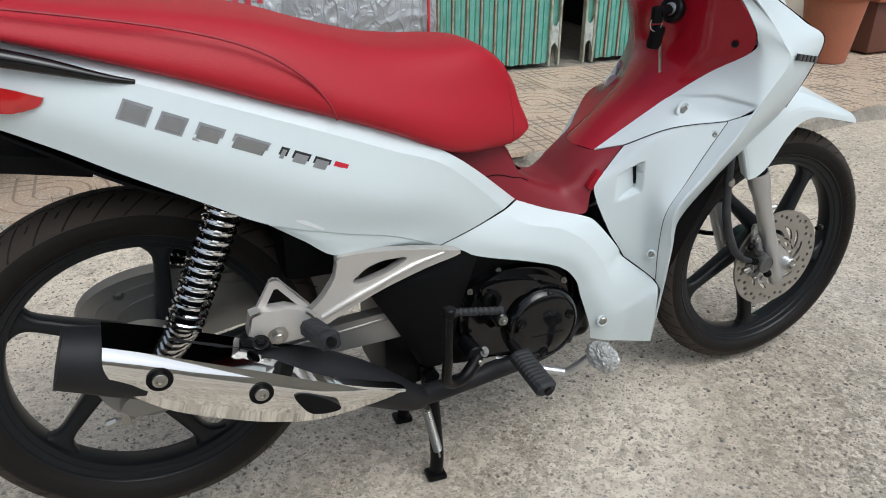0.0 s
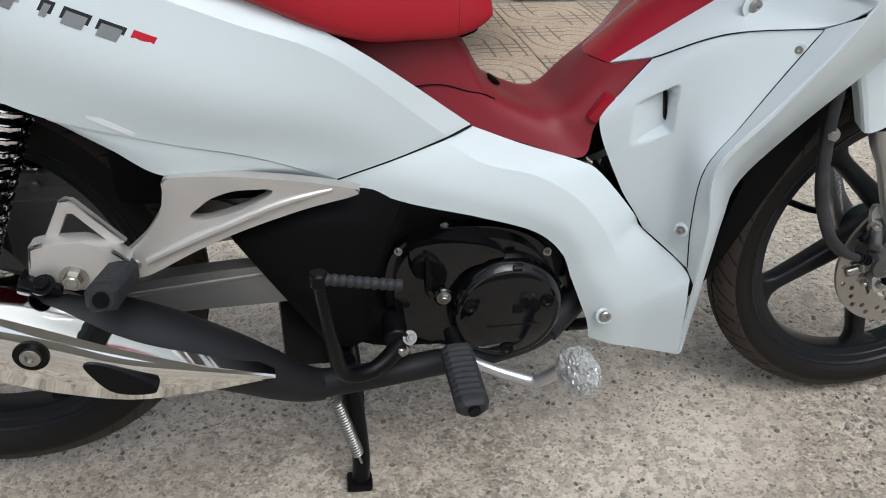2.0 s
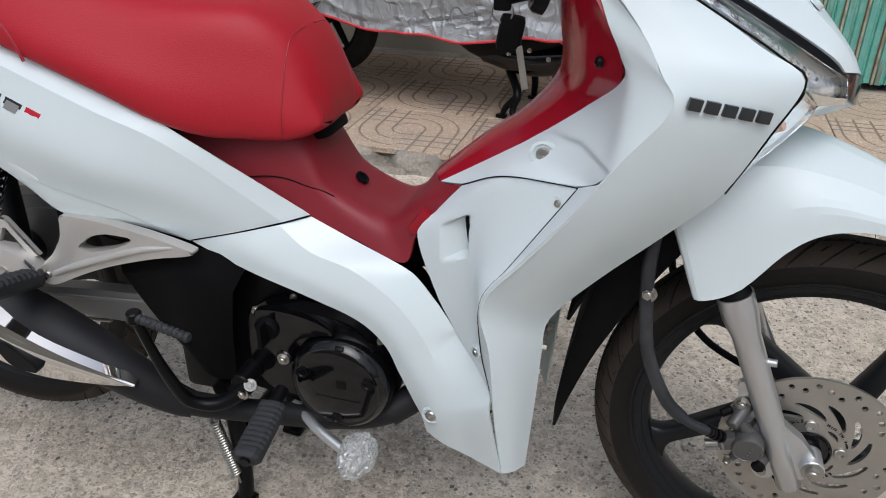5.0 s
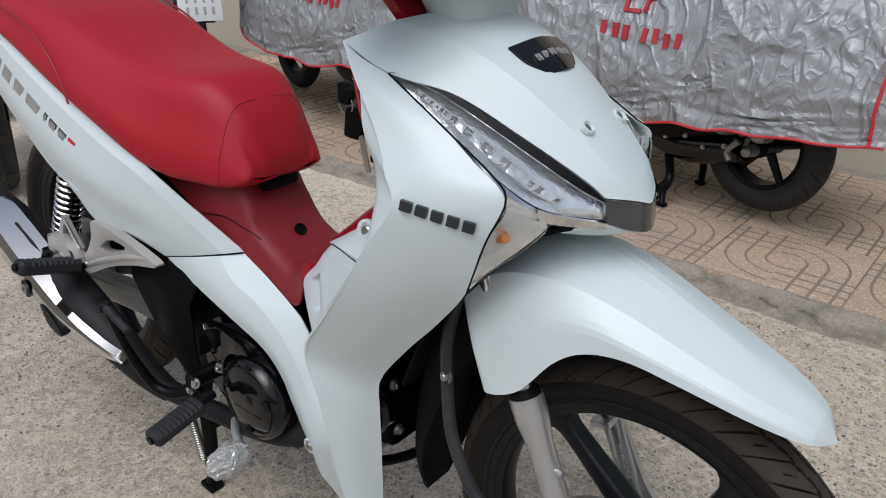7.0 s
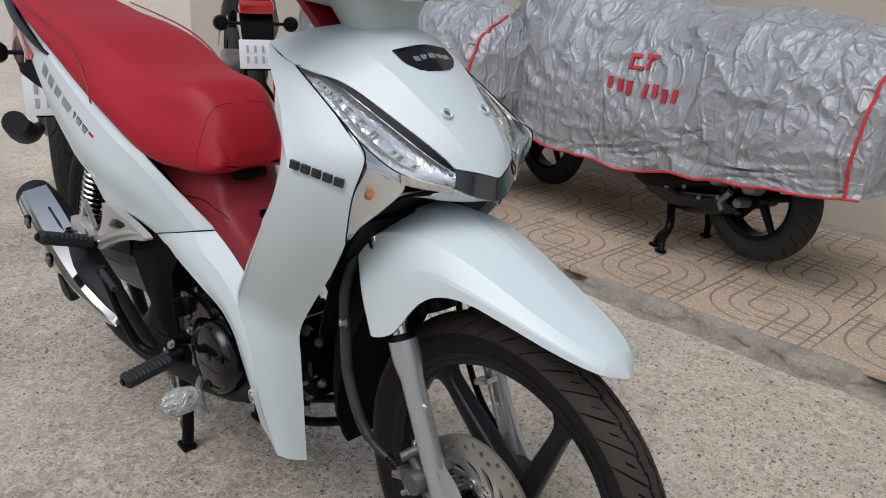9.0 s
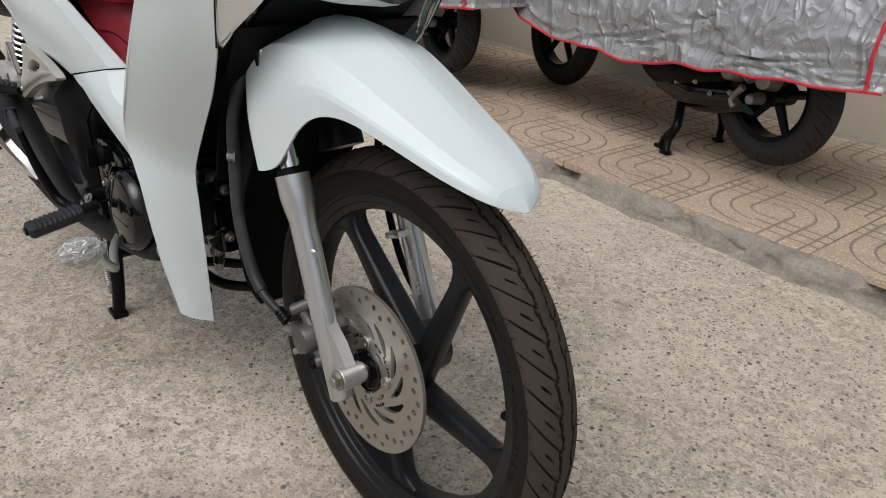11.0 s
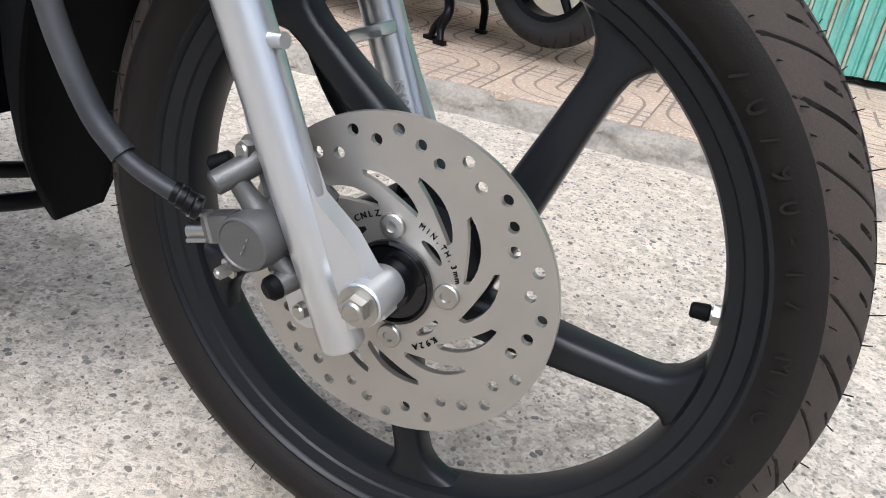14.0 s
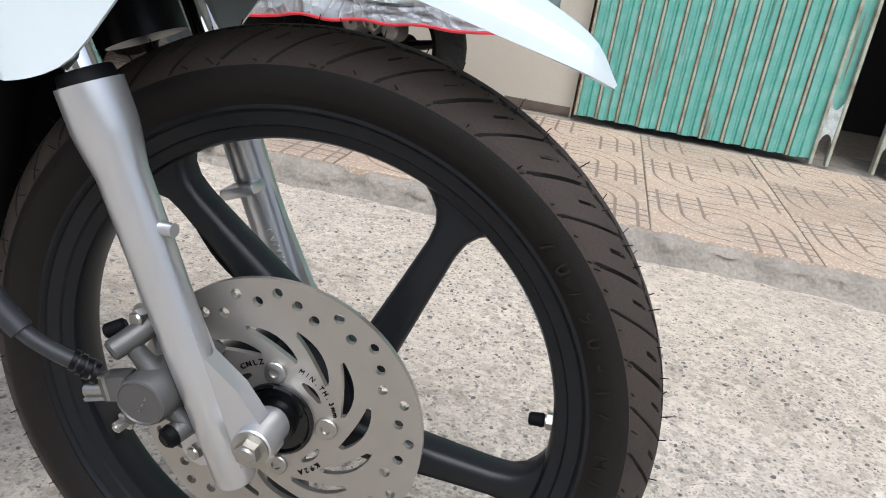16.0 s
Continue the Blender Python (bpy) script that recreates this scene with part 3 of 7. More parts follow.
def tyre(bm, hub, radius, half, rim_r, pitch, lean, around=1440, fine=54, coarse=9):
    """A tyre with slanted tread grooves cut into the crown; the tread's faces take the second material."""
    cx, cy, cz = hub
    rows, cuts = [], []
    count = round(2 * math.pi * radius / pitch)
    high = radius - rim_r
    edge, end = 1.27, math.pi * 0.78
    angles = [-end + (end - edge) * k / coarse for k in range(coarse)] + [-edge + 2 * edge * k / fine for k in range(fine)] + [edge + (end - edge) * k / coarse for k in range(coarse + 1)]
    for a in angles:
        u = abs(a)
        if u < math.pi / 2:
            w = half * math.sin(a)
            r = radius - high * 0.62 * (1 - math.cos(a))
        else:
            k = (u - math.pi / 2) / (0.28 * math.pi)
            w = math.copysign(half * (1 - 0.28 * k**1.4) + 0.0011 * max(0.0, 1 - abs(k - 0.5) / 0.14), a)
            r = radius - high * (0.62 + 0.38 * k)
        tread = u < edge + 0.01
        ring, line = [], []
        side = 0.0 if a < 0 else 0.5
        # the columns of the mesh run along the slanted grooves
        shift = lean * (min(u, edge) / 1.4) ** 1.15
        for i in range(around):
            slant = (i / around * count + side) % 1.0
            turn = i / around * count - shift
            cut = 0.0
            if tread:
                d = abs(slant - 0.5) * pitch
                if 0.32 < u < 1.24:
                    wide = 0.0016 * min(1.0, (1.24 - u) / 0.25 + 0.45, (u - 0.32) / 0.1 + 0.6)
                    cut = 0.0050 * min(max((wide - d) / 0.0007, 0.0), 1.0)
                d2 = abs((slant + 0.5) % 1.0 - 0.5) * pitch
                if 0.50 < u < 0.74:
                    cut = max(cut, 0.0045 * min(max((0.0015 - d2) / 0.0007, 0.0), 1.0))
                saw = (turn + side + 0.15) % 1.0
                centre = 0.17 + 0.13 * (saw if saw < 0.8 else (1 - saw) * 4)
                d3 = abs(u - centre) * half
                cut = max(cut, 0.0045 * min(max((0.0014 - d3) / 0.0008, 0.0), 1.0))
                if u > edge - 0.05:
                    cut = max(cut, 0.0008)
            rr = r - cut
            ang = 2 * math.pi * turn / count
            ring.append(V((cx + rr * math.cos(ang), cy + w, cz + rr * math.sin(ang))))
            line.append(cut < 0.0016 if tread else False)
        rows.append(ring)
        cuts.append(line)
    grid_faces(bm, rows, closed=True)
    bm.faces.ensure_lookup_table()
    # cut faces keep the darker rubber, so the grooves read darker
    for j in range(len(rows) - 1):
        for i in range(around):
            m = (i + 1) % around
            if cuts[j][i] + cuts[j + 1][i] + cuts[j][m] + cuts[j + 1][m] >= 3:
                bm.faces[j * around + i].material_index = 1


def hairs(bm, hub, radius, half, count, seed):
    """The thin rubber moulding hairs that stand on a new tyre."""
    rnd = random.Random(seed)
    cx, cy, cz = hub
    for k in range(count):
        a = 2 * math.pi * (k + rnd.uniform(-0.2, 0.2)) / count
        for w, lift in ((-0.92, 0.78), (0.92, 0.78), (-0.35, 0.985), (0.4, 0.985)):
            if rnd.random() < 0.2:
                continue
            r = radius - (radius - 0.216) * (1 - lift) * 1.6
            o = V((math.cos(a), 0, math.sin(a)))
            base = V(hub) + o * (r - 0.001) + V((0, w * half, 0))
            way = (o * (0.5 + abs(0.92 - abs(w))) + V((0, w, 0)) + V((rnd.uniform(-0.4, 0.4), rnd.uniform(-0.3, 0.3), rnd.uniform(-0.4, 0.4)))).normalized()
            tube(bm, [base, base + way * rnd.uniform(0.0045, 0.009)], [0.00055, 0.0004], 4, smooth=False)


def cast_rim(bm, hub, half):
    """The rim's ring: flanges, bead seats and the drop centre."""
    prof = [(0.2265, -half), (0.2275, -half + 0.003), (0.2255, -half + 0.006), (0.215, -half + 0.010), (0.207, 0), (0.215, half - 0.010), (0.2255, half - 0.006), (0.2275, half - 0.003), (0.2265, half)]
    prof += [(0.2225, half + 0.0008), (0.2205, half - 0.001), (0.2195, half - 0.003), (0.210, half - 0.0055), (0.2085, half - 0.0075), (0.2045, half - 0.009), (0.2005, half - 0.0105), (0.1985, half - 0.014), (0.1975, 0), (0.1985, -half + 0.014), (0.2005, -half + 0.0105), (0.2045, -half + 0.009), (0.2085, -half + 0.0075), (0.210, -half + 0.0055), (0.2195, -half + 0.003), (0.2205, -half + 0.001), (0.2225, -half - 0.0008)]
    lathe(bm, prof, hub, (0, 1, 0), 120, closed=True)


def spoke(bm, hub, angle, r_in=0.0, r_out=0.1998, deep=0.0145):
    """One straight cast spoke, set off beside the axle, with a flared foot at the rim."""
    a = radians(angle)
    along, across = V((math.cos(a), 0, math.sin(a))), V((-math.sin(a), 0, math.cos(a)))
    stations = ((0.0, 0.0185, 1.2), (0.40, 0.0150, 1.1), (0.65, 0.0128, 1.0), (0.82, 0.0118, 0.95), (0.885, 0.0135, 0.92), (0.93, 0.0185, 0.88), (0.965, 0.027, 0.85), (1.0, 0.046, 0.8))
    rings = []
    for s, w, d in stations:
        c = V(hub) + along * (r_in + (r_out - r_in) * s) - across * 0.033
        dd = deep * d
        if s == 1.0:
            c = c + along * 0.003
        shape = [(-1, -0.55), (-0.75, -0.9), (-0.35, -1.0), (0.35, -1.0), (0.75, -0.9), (1, -0.55), (1, 0.55), (0.75, 0.9), (0.35, 1.0), (-0.35, 1.0), (-0.75, 0.9), (-1, 0.55)]
        bend = -0.004 if s >= 0.975 else 0
        rings.append([c + across * (w * p) + V((0, dd * q, 0)) + along * (bend * (1 - abs(p))) for p, q in shape])
    made = grid_faces(bm, rings, closed=True)
    bm.faces.new(made[0])
    bm.faces.new(made[-1][::-1])


def wheel(name, hub, radius, half, rim_half, turn, label, lean, seed, scale, pitch):
    w = thing(name, "", "")
    w.parent = bike
    w["label"] = label

    def shrink(bm):
        for v in bm.verts:
            v.co.x = hub[0] + (v.co.x - hub[0]) * scale
            v.co.z = hub[2] + (v.co.z - hub[2]) * scale
        return bm

    bm = bmesh.new()
    tyre(bm, hub, radius, half, 0.2225, pitch, lean)
    part("tyre", shrink(bm), RUBBER, w, "new black rubber tyre with slanted tread grooves", angle=40).data.materials.append(TREAD)
    bm = bmesh.new()
    hairs(bm, hub, radius, half, 64, seed)
    tagged(part("rubber_hair", shrink(bm), RUBBER, w), kind="stuff")
    bm = bmesh.new()
    cast_rim(bm, hub, rim_half)
    part("rim", shrink(bm), RIM, w, "dark grey cast alloy rim", angle=28)
    for k in range(5):
        bm = bmesh.new()
        spoke(bm, hub, turn + 72 * k)
        part("spoke", shrink(bm), RIM, w, angle=50)
    bm = bmesh.new()
    lathe(bm, [(0.012, -0.052), (0.030, -0.052), (0.034, -0.046), (0.034, -0.03), (0.042, -0.02), (0.044, 0.02), (0.036, 0.03), (0.034, 0.05), (0.012, 0.052)], hub, (0, 1, 0), 40)
    part("hub", shrink(bm), RIM, w)
    return w


front_wheel = wheel("front_wheel", FRONT_WHEEL, 0.2765, 0.0350, 0.0265, 67.6, "front wheel with five dark spokes and a drilled disc", -1.45, 3, FS, 0.040)
rear_wheel = wheel("rear_wheel", REAR_HUB, 0.288, 0.0415, 0.030, 13.5, "rear wheel with five dark spokes", -1.25, 4, 0.955, 0.046)

# valve
bm = bmesh.new()
va = radians(4.7)
vo, vw = V((math.cos(va), 0, math.sin(va))), V(FRONT_WHEEL)
rod(bm, vw + vo * 0.198, vw + vo * 0.179, 0.0042, n=12)
rod(bm, vw + vo * 0.1862, vw + vo * 0.1820, 0.0066, n=6)
valve = part("valve", bm, ZINC, front_wheel, "steel tyre valve with a black cap")
bm = bmesh.new()
rod(bm, vw + vo * 0.1808, vw + vo * 0.1690, 0.0054, 0.0048, n=14, bevel=0.0012)
part("valve_cap", bm, BLACK_MATT, valve)

# brake disc with its drilled holes and curved slots
bm = bmesh.new()
holes = []
for k in range(40):
    a = radians(94 - 9 * k)
    r = (0.1005, 0.0945, 0.0885, 0.1000, 0.0930)[k % 5]
    holes.append(circle2(r * math.cos(a), r * math.sin(a), 0.0039, 14))


def disc_slot(a0, r0, a1, r1, w):
    """A curved slot in the disc from (angle, radius) to (angle, radius)."""
    left, right = [], []
    for i in range(9):
        s = i / 8
        a, r = a0 + (a1 - a0) * s, r0 + (r1 - r0) * s
        ww = w * (math.sin(math.pi * (0.12 + 0.76 * s)))
        left.append(((r + ww) * math.cos(a), (r + ww) * math.sin(a)))
        right.append(((r - ww) * math.cos(a), (r - ww) * math.sin(a)))
    return left + right[::-1]


for k in range(12):
    a = radians(77 + 30 * k)
    holes.append(disc_slot(a, 0.0520, a + 0.62, 0.0735, 0.0052))
for k in range(4):
    a = radians(35 + 90 * k)
    holes.append(disc_slot(a, 0.0385, a + 0.50, 0.0385, 0.0030))
outer = circle2(0, 0, 0.1105, 120)
inner = circle2(0, 0, 0.0275, 48)
plate(bm, outer, holes + [inner], -0.050, -0.0455, lambda a, b, d: (FRONT_HUB[0] + a * FS, d, FRONT_HUB[2] + b * FS))
disc = part("brake_disc", bm, DISC_STEEL, front_wheel, "round steel brake disc with drilled holes and curved slots", angle=30)
for k in range(4):
    a = radians(5 + 90 * k)
    c = V((FRONT_HUB[0] + 0.0368 * math.cos(a), -0.050, FRONT_HUB[2] + 0.0368 * math.sin(a)))
    bm = bmesh.new()
    lathe(bm, [(0.0080, 0), (0.0080, 0.0022), (0.0072, 0.003), (0.0036, 0.003), (0.0034, 0.0012), (0.00001, 0.001)], c, (0, -1, 0), 20)
    part("disc_bolt", bm, ZINC, disc)
bm = bmesh.new()
lathe(bm, [(0.008, 0.044), (0.0275, 0.044), (0.0275, 0.0525), (0.0255, 0.0535), (0.0235, 0.0515), (0.016, 0.0515), (0.015, 0.058), (0.008, 0.058)], FRONT_HUB, (0, -1, 0), 36)
part("hub_seal", bm, BLACK_GLOSS, front_wheel, "black hub dust cover")

# lettering cast into the tyre and stamped on the disc
def words(name, text, size, at, right, up, material, parent, deep=0.0006):
    cu = bpy.data.curves.new(name, "FONT")
    cu.body, cu.size, cu.extrude, cu.align_x, cu.align_y = text, size, deep, "CENTER", "CENTER"
    tmp = bpy.data.objects.new(name, cu)
    scene.collection.objects.link(tmp)
    me = bpy.data.meshes.new_from_object(tmp)
    scene.collection.objects.unlink(tmp)
    bpy.data.objects.remove(tmp)
    right, up = V(right).normalized(), V(up).normalized()
    out = right.cross(up)
    m = Matrix((right, up, out)).transposed().to_4x4()
    m.translation = at
    me.transform(m)
    me.materials.clear()
    me.materials.append(material)
    ob = new(name, me)
    if parent:
        ob.parent = parent
    return ob


def words_round(text, size, radius, start, step, hub, y, material, parent):
    for k, ch in enumerate(text):
        if ch == " ":
            continue
        a = start + step * k
        o = V((math.cos(a), 0, math.sin(a)))
        words("letter", ch, size, V(hub) + o * radius + V((0, y, 0)), V((math.sin(a), 0, -math.cos(a))), o, material, parent)


words_round("70/90-17 M/C 38P", 0.0165, 0.2225, radians(45), radians(-4.6), FRONT_WHEEL, -0.0338, RUBBER, front_wheel)
words_round("MIN.TH.3mm", 0.0050, 0.0468 * FS, radians(70), radians(-5.6), FRONT_HUB, -0.0503, BLACK_MATT, disc)
words_round("CNLZ", 0.0056, 0.0465 * FS, radians(128), radians(-6.4), FRONT_HUB, -0.0503, BLACK_MATT, disc)
words_round("K92A", 0.0056, 0.0465 * FS, radians(-42), radians(-6.4), FRONT_HUB, -0.0503, BLACK_MATT, disc)

# ---------- front fork ----------
FORK = V((0.1105, 0, -0.235)).normalized()


def fork_leg(y, s):
    top = V((1.1385, y, 0.497))
    leg = thing("fork_leg", "", "")
    leg.parent = bike
    leg["label"] = "silver painted fork leg with chrome tube"
    bm = bmesh.new()
    end = V((1.2465, y, 0.2445))
    down = (end - top).normalized()
    tube(bm, [top, top + down * 0.026, top + down * 0.034, top + down * 0.055, top + down * 0.17, end - down * 0.003, end], [0.0202, 0.0202, 0.0192, 0.0158, 0.0152, 0.0138, 0.0118], 28, smooth=False)
    lug = V((1.2615, y, 0.286))
    rod(bm, lug + V((0, -0.017, 0)), lug + V((0, 0.017, 0)), 0.0136, n=28, bevel=0.002)
    web = [(top + down * q).to_tuple() for q in (0.13, 0.178, 0.215, 0.262)]
    if s > 0:
        plate(bm, [(top.x + 0.030, top.z - 0.050), (top.x + 0.050, top.z - 0.080), (1.206, 0.380), (1.2335, 0.328), (1.254, 0.302), (lug.x + 0.013, lug.z), (web[3][0], web[3][2]), (web[2][0], web[2][2]), (web[0][0], web[0][2])], [], y - 0.004, y + 0.004, side_on)
        box(bm, (0.030, 0.036, 0.0095), (1.176, y - 0.014, 0.404), Euler((0, radians(-22), 0)).to_matrix(), 0.004)
    else:
        plate(bm, [(web[0][0] + 0.0115, web[0][2] + 0.004), (web[1][0] + 0.0140, web[1][2] + 0.004), (lug.x - 0.0160, lug.z + 0.034), (lug.x - 0.001, lug.z + 0.0155), (lug.x + 0.0120, lug.z + 0.006), (lug.x + 0.013, lug.z - 0.008), (lug.x + 0.004, lug.z - 0.0155), (web[3][0], web[3][2]), (web[2][0], web[2][2])], [], y - 0.0075, y + 0.0075, side_on)
    rod(bm, lug, lug + V((0, -s * 0.045, 0)), 0.0115, n=24)
    if s < 0:
        tube(bm, [top + FORK * 0.09, top + FORK * 0.09 + V((0.021, -0.004, 0.003))], [0.0052, 0.0044], 12, smooth=False)
    part("slider", bm, SILVER, leg, "silver painted slider")
    bm = bmesh.new()
    rod(bm, top + FORK * 0.004, top - FORK * 0.008, 0.0188, 0.0165, n=28, bevel=0.001)
    part("dust_seal", bm, BLACK_MATT, leg)
    bm = bmesh.new()
    rod(bm, top, top - FORK * 0.24, 0.0115, n=24)
    part("tube", bm, CHROME, leg, "polished chrome tube")
    bm = bmesh.new()
    hexbolt(bm, lug + V((0, s * 0.016, 0)), (0, s, 0), 0.0088, 0.008)
    part("axle_nut", bm, ZINC, leg)
    return leg


fork_leg(-0.076, -1)
fork_left = fork_leg(0.076, 1)
words("cast_mark", "KWW-BG-L", 0.0095, (1.2085, 0.0612, 0.352), (FORK.x, 0, FORK.z), (-FORK.z, 0, FORK.x), SILVER, fork_left)

# ---------- brake caliper and hose ----------
caliper = thing("brake_caliper", "", "")
caliper.parent = bike
caliper["label"] = "grey cast brake caliper with twin bolts"
bm = bmesh.new()
lathe(bm, [(0.0180, -0.034), (0.0200, -0.012), (0.0200, -0.010), (0.0186, -0.0095), (0.0182, 0.012), (0.0170, 0.0152), (0.0155, 0.016), (0.0148, 0.0150), (0.00001, 0.0152)], (1.1885, -0.083, 0.3035), (-0.12, -1, -0.05), 36)
box(bm, (0.030, 0.036, 0.050), (1.198, -0.062, 0.312), Euler((0, radians(28), 0)).to_matrix(), 0.008)
tube(bm, [(1.186, -0.080, 0.316), (1.177, -0.082, 0.327), (1.171, -0.084, 0.336)], [0.0085, 0.0065, 0.0060], 12, 8)
tube(bm, [(1.197, -0.080, 0.292), (1.205, -0.080, 0.286), (1.210, -0.078, 0.281)], [0.0080, 0.0060, 0.0070], 12, 8)
tube(bm, [(1.180, -0.086, 0.290), (1.173, -0.087, 0.280)], [0.0065, 0.0048], 12, smooth=False)
box(bm, (0.022, 0.016, 0.019), (1.164, -0.085, 0.303), Euler((0, radians(-18), 0)).to_matrix(), 0.004)
part("body", bm, ALU_DARK, caliper)
bm = bmesh.new()
rod(bm, (1.1635, -0.095, 0.3325), (1.182, -0.066, 0.3485), 0.0074, 0.0082, n=24, bevel=0.0016)
part("slide_pin", bm, ALU_DARK, caliper)
bm = bmesh.new()
rod(bm, (1.2045, -0.088, 0.2775), (1.216, -0.062, 0.2850), 0.0076, 0.0084, n=24, bevel=0.0016)
part("slide_pin", bm, ALU_DARK, caliper)
bm = bmesh.new()
rod(bm, (1.2015, -0.0945, 0.2755), (1.2055, -0.0855, 0.2782), 0.0074, 0.0080, n=24, bevel=0.0026)
part("rubber_cap", bm, BLACK_MATT, caliper)
bm = bmesh.new()
rod(bm, (1.151, -0.082, 0.3375), (1.163, -0.076, 0.3435), 0.0052, n=16, bevel=0.0015)
part("rubber_cap", bm, BLACK_MATT, caliper)
bm = bmesh.new()
rod(bm, (1.140, -0.086, 0.2930), (1.158, -0.086, 0.2985), 0.0056, n=20, bevel=0.001)
part("banjo_bolt", bm, ZINC, caliper)
bm = bmesh.new()
for z in (-0.0085, 0.0085):
    box(bm, (0.016, 0.0075, 0.0028), V((1.150, -0.0895, 0.3005 + z)), Euler((0, radians(-18), 0)).to_matrix(), 0.0009)
box(bm, (0.0030, 0.0075, 0.019), (1.1585, -0.0895, 0.3030), Euler((0, radians(-18), 0)).to_matrix(), 0.0009)
part("hose_clip", bm, ALU, caliper, "grey forked hose clip")
for at, way, r, h in (((1.1735, -0.072, 0.3500), (-0.25, -1, 0.1), 0.0066, 0.008), ((1.1700, -0.086, 0.2775), (-0.35, -1, -0.25), 0.0046, 0.009), ((1.2140, -0.066, 0.2560), (-0.2, -1, 0), 0.0062, 0.009)):
    bm = bmesh.new()
    hexbolt(bm, at, way, r, h)
    part("bolt", bm, ZINC, caliper)
bm = bmesh.new()
plate(bm, smooth2([(1.165, 0.372), (1.185, 0.372), (1.222, 0.30), (1.228, 0.252), (1.205, 0.248), (1.19, 0.30)], 40), [], -0.07, -0.063, side_on)
part("bracket", bm, SILVER, caliper, "silver caliper bracket")
words("cast_mark", "- - -", 0.0085, (1.1885, -0.0990, 0.3030), (0.35, 0, 0.94), (-0.94, 0, 0.35), ALU, caliper)

bm = bmesh.new()
HOSE_LINE = [(1.075, -0.055, 0.665), (1.052, -0.085, 0.605), (1.045, -0.1, 0.545), (1.047, -0.102, 0.49), (1.058, -0.105, 0.42), (1.085, -0.105, 0.362), (1.108, -0.104, 0.338), (1.135, -0.1, 0.324), (1.155, -0.094, 0.317)]
tube(bm, HOSE_LINE[:7], 0.0078, 14, 40)
hose = part("brake_hose", bm, HOSE, bike, "grey rubber brake hose in a sleeve")
bm = bmesh.new()
tube(bm, HOSE_LINE[5:], 0.0056, 12, 22)
part("inner_hose", bm, HOSE, hose)
bm = bmesh.new()
for k in range(4):
    a = V((1.139 + 0.005 * k, -0.0985 - 0.0 * k, 0.3225 - 0.0018 * k))
    rod(bm, a, a + V((0.003, 0.0012, -0.0012)), 0.0072, n=14)
part("crimp", bm, BLACK_SATIN, hose)
bm = bmesh.new()
hexbolt(bm, (1.049, -0.104, 0.497), (-0.3, -1, 0.1), 0.0065, 0.007)
part("bolt", bm, ZINC, hose)

bm = bmesh.new()
tube(bm, [(1.085, 0.070, 0.60), (1.070, 0.098, 0.50), (1.085, 0.108, 0.40), (1.130, 0.106, 0.325), (1.19, 0.098, 0.292), (1.236, 0.088, 0.284)], 0.0052, 10, 36)
part("speedometer_cable", bm, BLACK_MATT, bike, "black speedometer cable")

# ---------- front fender ----------
bm = bmesh.new()
LOW = [(1.437, -0.003, 0.538), (1.418, -0.036, 0.548), (1.372, -0.056, 0.561), (1.306, -0.070, 0.578), (1.252, -0.080, 0.589), (1.21, -0.087, 0.584), (1.178, -0.092, 0.562), (1.139, -0.096, 0.511), (1.100, -0.099, 0.494), (1.091, -0.083, 0.503)]
SIDE = [(1.437, -0.003, 0.5385), (1.417, -0.034, 0.555), (1.372, -0.054, 0.572), (1.306, -0.067, 0.591), (1.252, -0.078, 0.606), (1.205, -0.085, 0.614), (1.165, -0.090, 0.606), (1.122, -0.095, 0.582), (1.079, -0.098, 0.552), (1.067, -0.083, 0.560)]
SHOULDER = [(1.437, -0.002, 0.539), (1.416, -0.026, 0.562), (1.370, -0.043, 0.581), (1.302, -0.053, 0.606), (1.245, -0.060, 0.627), (1.195, -0.067, 0.641), (1.150, -0.073, 0.646), (1.100, -0.080, 0.638), (1.055, -0.086, 0.612), (1.042, -0.072, 0.620)]
CROWN = [(1.438, 0, 0.540), (1.417, 0, 0.566), (1.370, 0, 0.589), (1.30, 0, 0.621), (1.24, 0, 0.647), (1.19, 0, 0.664), (1.14, 0, 0.671), (1.09, 0, 0.665), (1.045, 0, 0.640), (1.030, 0, 0.643)]
patch(bm, [LOW, SIDE, SHOULDER, CROWN, [mirrored(p) for p in SHOULDER], [mirrored(p) for p in SIDE], [mirrored(p) for p in LOW]], 44, 4, creases=(2, 4), thick=0.003, out=(0.3, 0, 1))
part("front_fender", bm, WHITE, bike, "white pearl front fender", angle=9)
bm = bmesh.new()
patch(bm, [[(1.035 + 0.085 * k, y, 0.60), (1.0 + 0.055 * k, y * 1.05, 0.50), (0.975 + 0.030 * k, y, 0.40), (0.96 + 0.012 * k, y * 0.8, 0.30), (0.955, y * 0.35, 0.222)] for y, k in ((-0.070, 1.0), (-0.064, 0.0), (0.0, -0.05), (0.064, 0.0), (0.070, 1.0))], 22, 5, creases=(1, 3), thick=0.004, out=(1, 0, 0))
part("mud_flap", bm, BLACK_MATT, bike, "black plastic mud flap")

